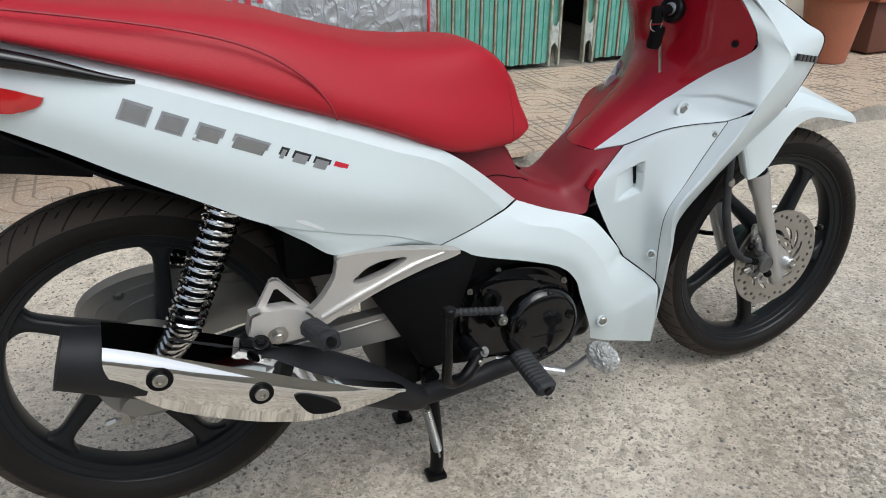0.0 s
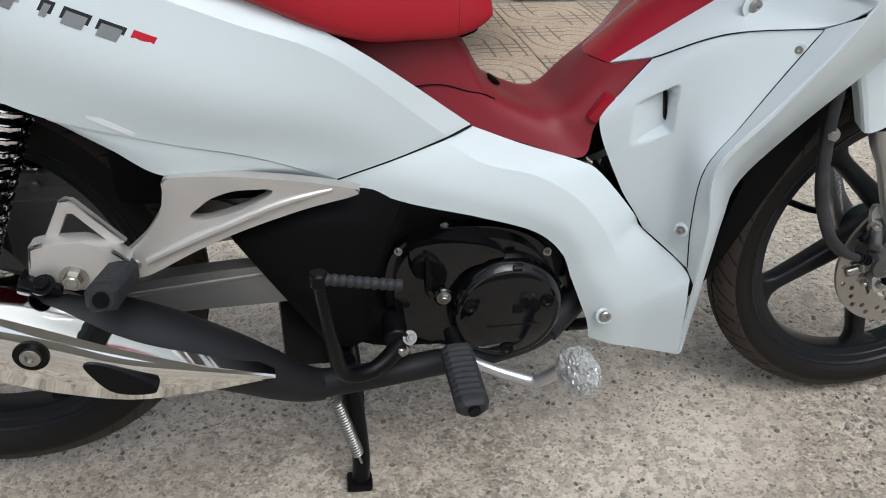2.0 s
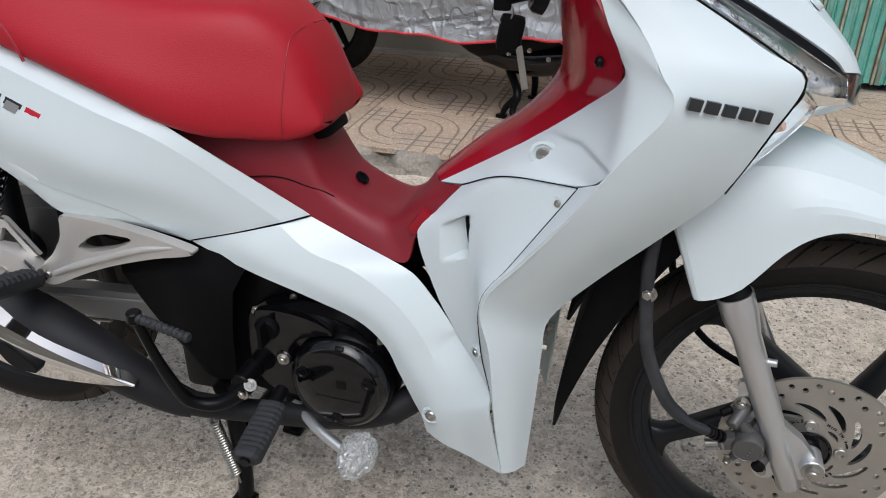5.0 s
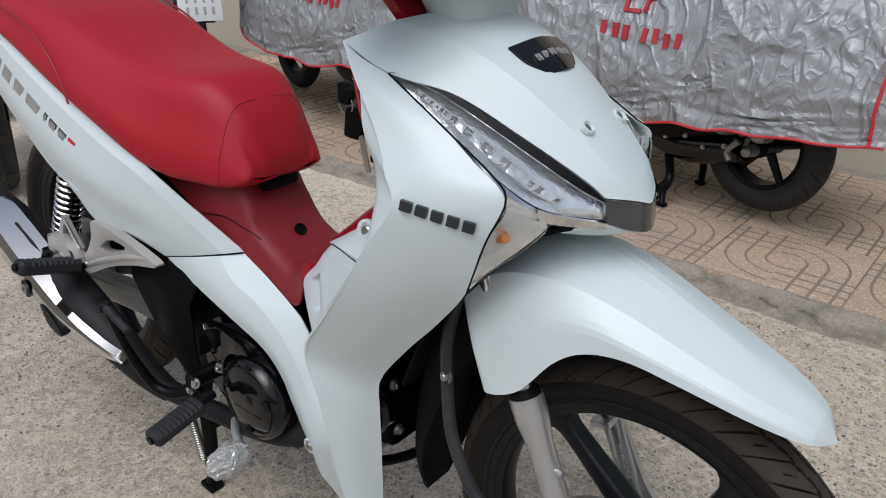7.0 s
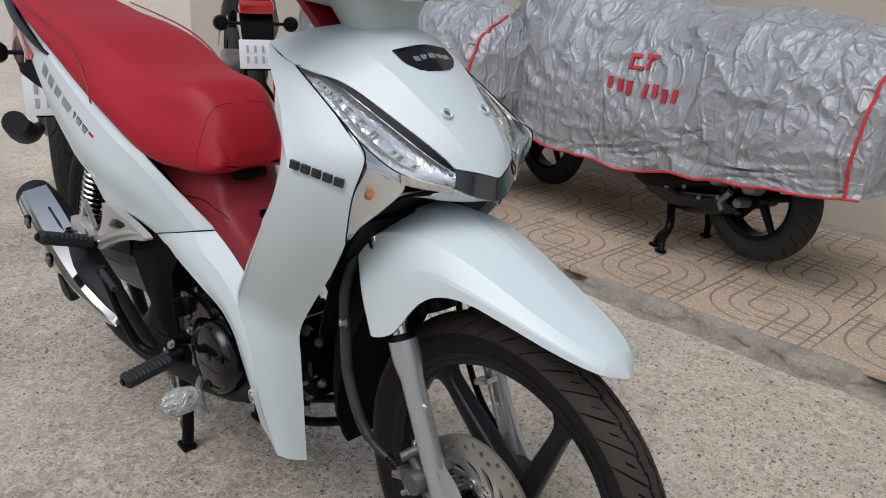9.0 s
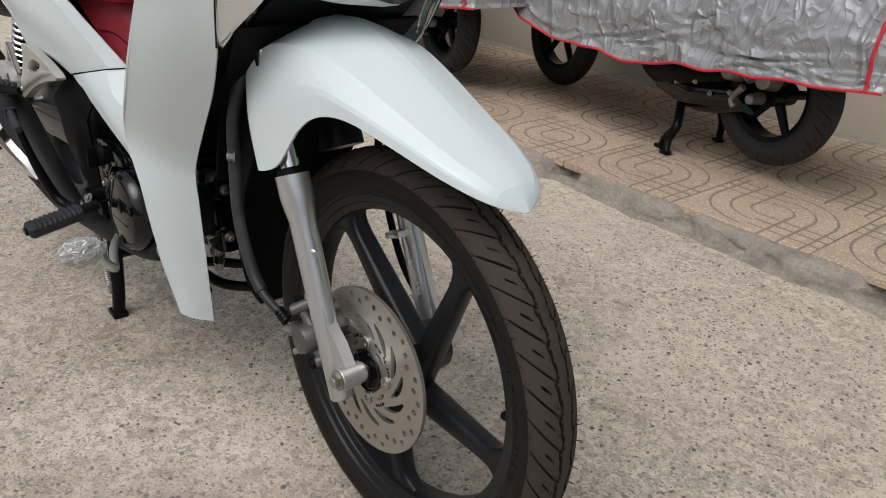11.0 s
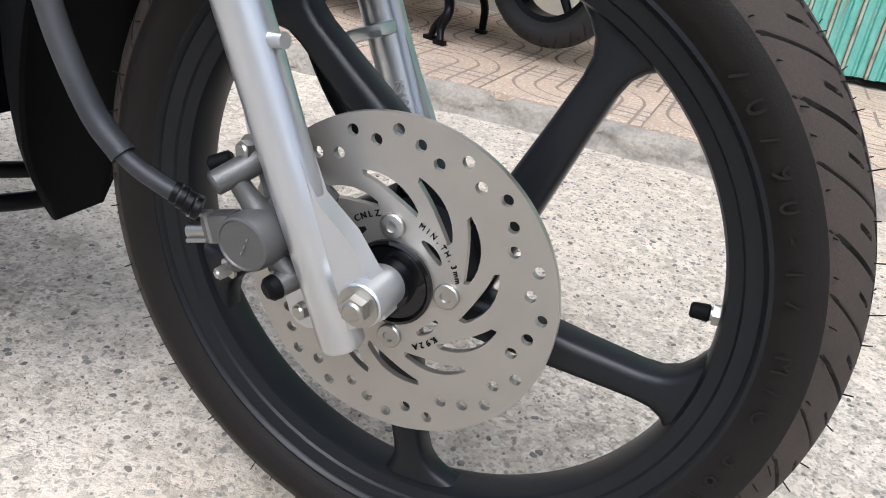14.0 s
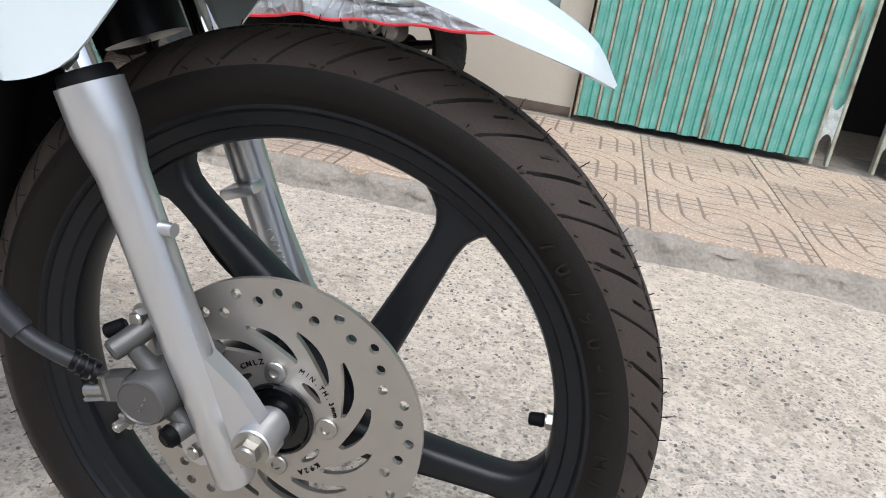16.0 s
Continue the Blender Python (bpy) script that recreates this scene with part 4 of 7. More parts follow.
# ---------- front cowl: wings, nose, lamps ----------
CREASE = [(0.903, -0.126, 0.213), (0.893, -0.150, 0.33), (0.887, -0.162, 0.419), (0.877, -0.172, 0.492), (0.9225, -0.182, 0.559), (0.965, -0.188, 0.616), (1.007, -0.190, 0.678), (1.042, -0.190, 0.729), (1.029, -0.184, 0.757), (1.007, -0.172, 0.790), (0.962, -0.157, 0.838), (0.926, -0.136, 0.866)]
EDGE = [(0.927, -0.088, 0.200), (0.935, -0.098, 0.33), (0.938, -0.103, 0.395), (0.945, -0.108, 0.447), (0.995, -0.117, 0.513), (1.052, -0.128, 0.577), (1.102, -0.144, 0.640), (1.128, -0.155, 0.703), (1.147, -0.152, 0.752), (1.106, -0.146, 0.778), (1.058, -0.142, 0.807), (0.990, -0.139, 0.843)]


def between(a, b, s, push=0.0):
    return [(p[0] + (q[0] - p[0]) * s, p[1] + (q[1] - p[1]) * s - push, p[2] + (q[2] - p[2]) * s) for p, q in zip(a, b)]


MIDW = between(CREASE, EDGE, 0.5, 0.005)
PANEL_A = [(0.838, -0.101, 0.390), (0.826, -0.0985, 0.410), (0.804, -0.092, 0.446), (0.7765, -0.081, 0.517), (0.800, -0.0785, 0.551), (0.829, -0.079, 0.586)]
PANEL_B = [(0.862, -0.119, 0.371), (0.857, -0.120, 0.42), (0.853, -0.119, 0.490), (0.854, -0.118, 0.550), (0.867, -0.119, 0.597), (0.886, -0.1225, 0.6205)]
PANEL_C = [(0.884, -0.137, 0.352), (0.873, -0.146, 0.415), (0.872, -0.153, 0.484), (0.902, -0.154, 0.532), (0.934, -0.155, 0.582), (0.966, -0.159, 0.633)]
STRIP_O = [(0.893, -0.1495, 0.33), (0.887, -0.1615, 0.419), (0.877, -0.1715, 0.492), (0.9225, -0.1815, 0.559), (0.965, -0.1875, 0.616), (0.990, -0.1885, 0.652)]
RED_EDGE = [(0.794, -0.046, 0.573), (0.850, -0.052, 0.609), (0.905, -0.064, 0.647), (0.962, -0.100, 0.698), (0.996, -0.155, 0.741), (0.992, -0.165, 0.765), (0.979, -0.163, 0.790), (0.960, -0.148, 0.825), (0.926, -0.130, 0.862)]
RED_OUT = [(0.829, -0.0805, 0.588), (0.886, -0.1240, 0.6225), (0.9655, -0.1605, 0.635), (0.990, -0.186, 0.653), (1.007, -0.1895, 0.678), (1.042, -0.1895, 0.7295), (1.028, -0.1835, 0.757), (1.006, -0.1715, 0.790), (0.927, -0.137, 0.865)]
RED_MID = [(0.812, -0.063, 0.5805), (0.868, -0.086, 0.617), (0.925, -0.108, 0.645), (0.978, -0.146, 0.680), (1.001, -0.172, 0.712), (1.014, -0.176, 0.749), (1.002, -0.172, 0.776), (0.982, -0.160, 0.808), (0.926, -0.134, 0.864)]


def ease(v):
    v = min(max(v, 0.0), 1.0)
    return v * v * (3 - 2 * v)


def pocket_dent(x, z):
    """The finger scoop beside the slot: deepest at the slot, running out to a flat."""
    u = (0.846 - x) / 0.037
    if u < -0.06 or u > 1:
        return 0.0
    u = max(u, 0.0)
    top, low = 0.567 - 0.025 * u, 0.513 - 0.022 * u
    wall = ease((0.848 - x) / 0.003)
    return 0.019 * (1 - u) * wall * ease((top - z) / 0.006) * ease((z - low) / 0.005)


def face_dent(x, z):
    """The long hollow round the upper screw, with a crisp rim above and ahead."""
    top = float(np.interp(x, (0.88, 0.898, 0.928, 0.963, 0.999), (0.636, 0.648, 0.664, 0.672, 0.665)))
    d = top - z
    if d < 0 or x < 0.89:
        return 0.0
    return 0.009 * ease(d / 0.007) * max(0.0, 1 - d / 0.052) * ease((1.001 - x) / 0.012) * ease((x - 0.89) / 0.05)


def cowl_side(flip):
    side = thing("leg_shield", "", "")
    side.parent = bike
    side["label"] = "glossy white plastic leg shield"

    def put(name, bm, material, label="", angle=35.0):
        if flip:
            other = flipped(bm)
            bm.free()
            bm = other
        return part(name, bm, material, side, label, angle)

    bm = bmesh.new()
    patch(bm, [CREASE, MIDW, EDGE], 56, 6, out=(0.5, -1, 0))
    put("wing", bm, WHITE)
    bm = bmesh.new()
    patch(bm, [PANEL_C, STRIP_O], 30, 4, out=(-0.3, -1, 0))
    put("wing_return", bm, WHITE)
    bm = bmesh.new()
    patch(bm, [RED_EDGE, RED_MID, RED_OUT], 150, 26, out=(-0.5, -1, 0))
    for v in bm.verts:
        v.co.y += face_dent(v.co.x, v.co.z)
    put("inner_face", bm, RED_GLOSS if flip else WHITE, "glossy red inner face" if flip else "", 50)
    bm = bmesh.new()
    patch(bm, [[(p[0], p[1] - 0.0015, p[2]) for p in row] for row in (PANEL_A, PANEL_B, between(PANEL_C, PANEL_B, 0.008))], 130, 34, out=(-0.3, -1, 0))
    for v in bm.verts:
        v.co.y += pocket_dent(v.co.x, v.co.z)
    cover = put("pocket_panel", bm, WHITE, "white cover panel with a slot", 50)
    # the slot's inner darkness is a black plate set into the scoop
    bm = bmesh.new()
    outline = smooth2([(0.8405, 0.5565), (0.8425, 0.5545), (0.8462, 0.5270), (0.8450, 0.5225), (0.8432, 0.5265), (0.8395, 0.5545)], 24)
    plate(bm, outline, [], -0.1005, -0.085, side_on)
    if flip:
        bm2 = flipped(bm)
        bm.free()
        bm = bm2
    part("slot", bm, BLACK_MATT, cover, "black plate drawn as the dark slot opening")
    for name, at, way, r in (("screw", (0.922, -0.1045, 0.643), (-0.1, -1, 0.1), 0.0075), ("screw", (0.948, -0.1545, 0.612), (-0.55, -1, 0.0), 0.0045), ("screw", (0.866, -0.1405, 0.405), (-0.9, -1, 0), 0.0042)):
        bm = bmesh.new()
        panscrew(bm, at, way, r)
        put(name, bm, ZINC)
        bm = bmesh.new()
        lathe(bm, [(r * 1.95, -0.004), (r * 1.95, 0.0006), (r * 1.5, 0.0012), (r * 1.25, -0.001)], V(at), V(way).normalized(), 28)
        put("screw_seat", bm, WHITE)
    bm = bmesh.new()
    line = [V(p) + V((0.0004, -0.0014, 0)) for p in spline_by_index(PANEL_C, 40)]
    line += [V(p) + V((0, -0.0022, 0.0012)) for p in spline_by_index([PANEL_C[-1], PANEL_B[-1], PANEL_A[-1]], 24)[1:]]
    tube(bm, line, 0.00065, 6, smooth=False)
    put("seam", bm, BLACK_MATT)
    # name plate, drawn as plain bars
    for k in range(5):
        s = k / 4
        c = V((1.060, -0.1892, 0.7345)).lerp(V((1.119, -0.1672, 0.7225)), s)
        bm = bmesh.new()
        box(bm, (0.0118, 0.0050, 0.0105), c, Euler((0, radians(11), radians(18 + 6 * s))).to_matrix(), 0.0004)
        put("badge_bar", bm, DECAL_DARK, "dark raised badge bar")
    return side


cowl_side(False)
cowl_side(True)

nose = thing("nose_cowl", "", "")
nose.parent = bike
nose["label"] = "white pearl nose cowl between the headlamps"
N_EDGE = [(0.926, -0.1362, 0.8662), (0.991, -0.1385, 0.8435), (1.055, -0.109, 0.826), (1.118, -0.087, 0.793), (1.178, -0.064, 0.757), (1.197, -0.052, 0.739)]
N_RIDGE = [(0.955, -0.088, 0.885), (1.02, -0.078, 0.874), (1.085, -0.066, 0.845), (1.142, -0.052, 0.806), (1.192, -0.036, 0.763), (1.212, -0.028, 0.734)]
N_MID = [(0.975, -0.045, 0.892), (1.035, -0.040, 0.884), (1.097, -0.034, 0.849), (1.155, -0.027, 0.802), (1.2, -0.018, 0.758), (1.218, -0.014, 0.730)]
N_LINE = [(0.98, 0, 0.894), (1.04, 0, 0.888), (1.102, 0, 0.850), (1.162, 0, 0.799), (1.205, 0, 0.753), (1.222, 0, 0.726)]
bm = bmesh.new()
patch(bm, [N_EDGE, N_RIDGE, N_MID, N_LINE] + [[mirrored(p) for p in r] for r in (N_MID, N_RIDGE, N_EDGE)], 40, 4, creases=(1, 5), out=(1, 0, 1))
part("shell", bm, WHITE, nose, angle=7)
bm = bmesh.new()
TIP_T = [(1.197, -0.053, 0.738), (1.213, -0.028, 0.732), (1.223, 0, 0.725), (1.213, 0.028, 0.732), (1.197, 0.053, 0.738)]
TIP_B = [(1.203, -0.053, 0.714), (1.217, -0.028, 0.703), (1.225, 0, 0.697), (1.217, 0.028, 0.703), (1.203, 0.053, 0.714)]
patch(bm, [TIP_T, TIP_B], 25, 4, thick=0.006, out=(1, 0, 0))
part("smoked_lens", bm, SMOKE, nose, "smoked dark lens at the tip of the nose")
bm = bmesh.new()
patch(bm, [[(1.224, 0, 0.6955), (1.19, 0, 0.690), (1.15, 0, 0.695)], [(1.216, -0.028, 0.7015), (1.18, -0.045, 0.693), (1.145, -0.05, 0.698)], [(1.202, -0.054, 0.712), (1.165, -0.07, 0.700), (1.13, -0.09, 0.695)]], 14, 4, out=(0, 0, -1))
patch(bm, [[(1.224, 0, 0.6955), (1.19, 0, 0.690), (1.15, 0, 0.695)], [(1.216, 0.028, 0.7015), (1.18, 0.045, 0.693), (1.145, 0.05, 0.698)], [(1.202, 0.054, 0.712), (1.165, 0.07, 0.700), (1.13, 0.09, 0.695)]], 14, 4, out=(0, 0, -1))
part("chin", bm, WHITE, nose)
bm = bmesh.new()
patch(bm, [[(1.070, -0.046, 0.8665), (1.075, 0, 0.8725), (1.070, 0.046, 0.8665)], [(1.092, -0.042, 0.8535), (1.097, 0, 0.8575), (1.092, 0.042, 0.8535)], [(1.108, -0.026, 0.842), (1.113, 0, 0.8445), (1.108, 0.026, 0.842)]], 15, 4, thick=0.006, out=(1, 0, 1))
emblem = part("badge_plate", bm, BLACK_GLOSS, nose, "glossy black badge plate")
for k in range(5):
    y = -0.025 + 0.0125 * k
    bm = bmesh.new()
    box(bm, (0.0085, 0.0095, 0.001), (1.0935, y, 0.8600 - 0.25 * abs(y) ** 1.2), Euler((0, radians(39), 0)).to_matrix(), 0.0003)
    part("badge_bar", bm, DECAL_SILVER, emblem, "silver badge bar")
for y in (-0.033, 0.033):
    bm = bmesh.new()
    lathe(bm, [(0.0048, -0.002), (0.0066, 0.0012), (0.0078, 0.0006), (0.0082, -0.004)], (1.161, y, 0.7995), (0.65, 0, 0.76), 24)
    screw_seat = part("screw_seat", bm, WHITE, nose)
    bm = bmesh.new()
    lathe(bm, [(0.0048, -0.002), (0.004, -0.0008), (0.0018, -0.0012), (0.0014, -0.003), (0.00001, -0.003)], (1.161, y, 0.7995), (0.65, 0, 0.76), 24)
    part("screw", bm, ZINC, screw_seat)

LAMP_UP = [(0.996, -0.134, 0.842), (1.030, -0.120, 0.832), (1.062, -0.109, 0.817), (1.118, -0.090, 0.785), (1.172, -0.069, 0.752), (1.199, -0.053, 0.735)]
LAMP_LOW = [(0.995, -0.138, 0.840), (1.030, -0.141, 0.820), (1.066, -0.141, 0.801), (1.122, -0.137, 0.766), (1.160, -0.106, 0.733), (1.203, -0.055, 0.718)]


N_TRIM = [(0.993, -0.138, 0.843), (1.025, -0.1215, 0.8365), (1.056, -0.109, 0.8255), (1.118, -0.087, 0.793), (1.176, -0.0645, 0.7575), (1.198, -0.0525, 0.738)]


def lamp_side(flip):
    lamp = thing("headlamp", "", "")
    lamp.parent = bike
    lamp["label"] = "clear slanted headlamp with chrome reflector and turn signal"

    def put(name, bm, material, label=""):
        if flip:
            other = flipped(bm)
            bm.free()
            bm = other
        return part(name, bm, material, lamp, label)

    mid = between(LAMP_UP, LAMP_LOW, 0.5, 0.004)
    strip = between(LAMP_UP, LAMP_LOW, 0.04, 0.001)
    bm = bmesh.new()
    patch(bm, [[(p[0] - 0.001, p[1], p[2] - 0.001) for p in N_TRIM], between(LAMP_UP, LAMP_LOW, 0.05, 0.0)], 30, 3, thick=0.002, out=(0.5, -1, 0.5))
    put("dark_trim", bm, BLACK_SATIN, "dark trim above the lens")
    bm = bmesh.new()
    patch(bm, [strip, mid, LAMP_LOW], 34, 5, thick=0.002, out=(0.5, -1, 0.5))
    put("lens", bm, LENS, "clear lens").visible_shadow = False
    bm = bmesh.new()
    deep = [[(p[0] - 0.006, p[1] + 0.009, p[2] - 0.004) for p in row] for row in (LAMP_UP, mid, LAMP_LOW)]
    patch(bm, deep, 30, 6, thick=0.002, out=(0.5, -1, 0.5))
    put("reflector", bm, REFLECTOR, "faceted chrome reflector")
    upper = spline_by_index(between(LAMP_UP, LAMP_LOW, 0.52, -0.0045), 61)
    lower = spline_by_index(between(LAMP_UP, LAMP_LOW, 0.80, -0.0045), 61)
    for k in range(20):
        a, b = 9 + 2 * k, 11 + 2 * k
        bm = bmesh.new()
        q = [V(upper[a]), V(upper[b]), V(lower[b]), V(lower[a])]
        peak = sum(q, V()) / 4 + V((0.3, -1, 0.35)).normalized() * (0.0045 if k % 2 else 0.003)
        vs = [bm.verts.new(p) for p in q]
        pv = bm.verts.new(peak + (q[1] - q[0]) * (0.2 if k % 3 else -0.25))
        for e in range(4):
            bm.faces.new((vs[e], vs[(e + 1) % 4], pv))
        bm.faces.new(vs[::-1])
        bmesh.ops.recalc_face_normals(bm, faces=bm.faces)
        put("prism", bm, REFLECTOR)
    # chrome bar below the headlamp, and the turn signal under it
    bar_a = [(1.100, -0.1405, 0.781), (1.126, -0.137, 0.763), (1.161, -0.107, 0.7315), (1.203, -0.057, 0.7155)]
    bar_b = [(1.112, -0.146, 0.772), (1.142, -0.142, 0.744), (1.163, -0.106, 0.720), (1.202, -0.057, 0.709)]
    bm = bmesh.new()
    patch(bm, [bar_a, bar_b], 20, 3, thick=0.004, out=(0.5, -1, 0))
    put("chrome_bar", bm, CHROME, "chrome bar")
    outer_edge = [(1.146, -0.150, 0.750), (1.148, -0.1525, 0.738), (1.127, -0.1535, 0.703), (1.109, -0.149, 0.664), (1.101, -0.143, 0.640)]
    inner_edge = [(1.160, -0.122, 0.734), (1.168, -0.108, 0.716), (1.148, -0.118, 0.690), (1.122, -0.130, 0.664), (1.1015, -0.142, 0.6395)]
    bm = bmesh.new()
    patch(bm, [outer_edge, between(outer_edge, inner_edge, 0.5, 0.002), inner_edge], 24, 4, thick=0.002, out=(0.7, -1, 0))
    put("turn_lens", bm, LENS, "clear turn signal lens").visible_shadow = False
    bm = bmesh.new()
    patch(bm, [[(p[0] - 0.005, p[1] + 0.006, p[2]) for p in r] for r in (outer_edge, between(outer_edge, inner_edge, 0.5, -0.003), inner_edge)], 24, 4, thick=0.002, out=(0.7, -1, 0))
    put("turn_reflector", bm, REFLECTOR)
    bm = bmesh.new()
    tube(bm, [(1.128, -0.130, 0.704), (1.140, -0.136, 0.708)], [0.007, 0.0045], 14, smooth=False)
    put("turn_bulb", bm, AMBER, "amber bulb")
    bm = bmesh.new()
    tube(bm, [(p[0] + 0.001, p[1] - 0.0005, p[2]) for p in [(0.992, -0.139, 0.843), (1.066, -0.142, 0.8025), (1.125, -0.1435, 0.769), (1.1475, -0.1515, 0.751), (1.128, -0.1545, 0.703), (1.101, -0.1435, 0.639)]], 0.0010, 8, 40)
    put("seal", bm, BLACK_MATT)
    return lamp


lamp_side(False)
lamp_side(True)
# dark liner behind the nose and the steering column
bm = bmesh.new()
patch(bm, [[(1.10, y, 0.660), (1.150, y * 0.9, 0.697), (1.18, y * 0.5, 0.703)] for y in (-0.105, -0.06, 0, 0.06, 0.105)], 10, 3, thick=0.004, out=(0, 0, -1))
patch(bm, [[(1.11, y, 0.66), (1.03, y * 0.85, 0.56), (0.985, y * 0.75, 0.48), (0.965, y * 0.7, 0.435)] for y in (-0.125, -0.06, 0, 0.06, 0.125)], 16, 3, thick=0.004, out=(1, 0, -1))
part("inner_liner", bm, BLACK_MATT, bike, "black inner liner behind the front wheel")
bm = bmesh.new()
rod(bm, V((1.1365, 0, 0.497)) - FORK * 0.02, V((1.1365, 0, 0.497)) - FORK * 0.33, 0.028, n=24)
box(bm, (0.05, 0.15, 0.03), V((1.1365, 0, 0.497)) - FORK * 0.19, Euler((0, radians(25), 0)).to_matrix(), 0.006)
part("steering_column", bm, BLACK_SATIN, bike)

# ---------- red inner panel and step cover ----------
bm = bmesh.new()
R0 = [(0.794, -0.045, 0.572), (0.784, -0.025, 0.573), (0.779, 0, 0.572)]
R1 = [(0.850, -0.051, 0.608), (0.838, -0.030, 0.617), (0.832, 0, 0.620)]
R2 = [(0.905, -0.063, 0.646), (0.888, -0.038, 0.655), (0.880, 0, 0.658)]
R3 = [(0.962, -0.099, 0.697), (0.932, -0.065, 0.700), (0.914, 0, 0.700)]
R4 = [(0.995, -0.154, 0.741), (0.948, -0.100, 0.738), (0.920, 0, 0.738)]
R5 = [(0.978, -0.162, 0.790), (0.936, -0.100, 0.790), (0.910, 0, 0.790)]
R6 = [(0.926, -0.130, 0.862), (0.912, -0.090, 0.868), (0.900, 0, 0.872)]
patch(bm, [r + [mirrored(p) for p in r[1::-1]] for r in (R0, R1, R2, R3, R4, R5, R6)], 29, 5, out=(-1, 0, 0.3))
inner = part("inner_panel", bm, RED_GLOSS, bike, "glossy dark red inner panel")
bm = bmesh.new()
panscrew(bm, (0.972, -0.141, 0.752), (-1, -0.6, 0), 0.0055)
part("screw", bm, BLACK_SATIN, inner)
bm = bmesh.new()
lathe(bm, [(0.021, -0.004), (0.021, 0.006), (0.018, 0.010), (0.012, 0.010), (0.012, 0.004), (0.00001, 0.004)], (0.905, -0.064, 0.797), (-0.9, -0.3, 0.3), 32)
lock = part("ignition_lock", bm, BLACK_SATIN, inner, "ignition lock with steel face")
bm = bmesh.new()
lathe(bm, [(0.0105, 0.004), (0.0105, 0.0085), (0.009, 0.0095), (0.00001, 0.0095)], (0.905, -0.064, 0.797), (-0.9, -0.3, 0.3), 28)
part("lock_face", bm, ZINC, lock)

bm = bmesh.new()
S_E = [(0.470, -0.090, 0.606), (0.553, -0.085, 0.558), (0.628, -0.0735, 0.5165), (0.692, -0.0745, 0.4935), (0.7585, -0.085, 0.4765), (0.773, -0.0795, 0.512), (0.800, -0.077, 0.550), (0.828, -0.0775, 0.585)]
S_S = [(0.475, -0.060, 0.640), (0.588, -0.058, 0.628), (0.627, -0.055, 0.590), (0.655, -0.054, 0.548), (0.714, -0.055, 0.519), (0.742, -0.058, 0.522), (0.766, -0.056, 0.545), (0.794, -0.046, 0.572)]
S_C = [(0.480, 0, 0.660), (0.590, 0, 0.640), (0.630, 0, 0.598), (0.662, 0, 0.548), (0.705, 0, 0.5205), (0.735, 0, 0.5205), (0.752, 0, 0.535), (0.779, 0, 0.572)]
patch(bm, [S_E, S_S, S_C, [mirrored(p) for p in S_S], [mirrored(p) for p in S_E]], 44, 5, out=(0, 0, 1))
step = part("step_cover", bm, RED_MATT, bike, "matt red step-through cover")
bm = bmesh.new()
fe, fs, fc = (spline_by_index(r, 71) for r in (S_E, S_S, S_C))


def on_step(u, v):
    """A point just above the step cover: u along it, v from the edge to the middle."""
    k = round(70 * u)
    p = fe[k].lerp(fs[k], v * 2) if v < 0.5 else fs[k].lerp(fc[k], v * 2 - 1)
    return p + V((0.0006, -0.0026, 0.0016))


tube(bm, [on_step(u, v) for u, v in ((0.15, 0.03), (0.185, 0.13), (0.235, 0.19), (0.286, 0.24), (0.36, 0.33), (0.43, 0.42))], 0.0008, 6, 30)
part("seam", bm, BLACK_MATT, step)
# black ring and floor stand in for the dark of a hole
bm = bmesh.new()
lathe(bm, [(0.0095, 0.0), (0.0095, 0.003), (0.007, 0.0028), (0.006, -0.002), (0.00001, -0.002)], (0.6725, 0.004, 0.5415), (0.62, 0, 0.78), 24)
part("hole_cup", bm, BLACK_MATT, step, "black cup drawn as a dark hole in the cover")

bm = bmesh.new()
box(bm, (0.014, 0.012, 0.036), (0.778, -0.0765, 0.532), Euler((0, radians(35), 0)).to_matrix(), 0.004)
part("panel_clip", bm, RED_GLOSS, step, "bright red clip behind the cover panel")

# ---------- body covers ----------
T0 = [(-0.24, -0.055, 0.885), (-0.10, -0.090, 0.842), (0.00, -0.108, 0.812), (0.091, -0.118, 0.785), (0.19, -0.126, 0.752), (0.329, -0.131, 0.703), (0.41, -0.128, 0.673), (0.512, -0.122, 0.616), (0.633, -0.0725, 0.5175)]
T1 = [(-0.24, -0.083, 0.862), (-0.10, -0.115, 0.823), (0.00, -0.131, 0.795), (0.094, -0.141, 0.767), (0.19, -0.147, 0.732), (0.30, -0.150, 0.691), (0.401, -0.146, 0.650), (0.49, -0.134, 0.611), (0.604, -0.091, 0.5115)]
T2 = [(-0.24, -0.088, 0.815), (-0.10, -0.122, 0.778), (0.00, -0.140, 0.742), (0.085, -0.152, 0.704), (0.18, -0.159, 0.665), (0.305, -0.161, 0.612), (0.395, -0.153, 0.580), (0.475, -0.136, 0.553), (0.547, -0.1065, 0.4965)]
T3 = [(-0.24, -0.075, 0.782), (-0.10, -0.112, 0.741), (-0.01, -0.130, 0.700), (0.062, -0.140, 0.660), (0.151, -0.146, 0.611), (0.225, -0.148, 0.571), (0.32, -0.145, 0.541), (0.403, -0.136, 0.518), (0.484, -0.116, 0.4805)]
SKIRT_UP = [(0.226, -0.1465, 0.5695), (0.272, -0.1455, 0.5550), (0.322, -0.1435, 0.5395), (0.403, -0.1345, 0.5165), (0.484, -0.1145, 0.4795)]
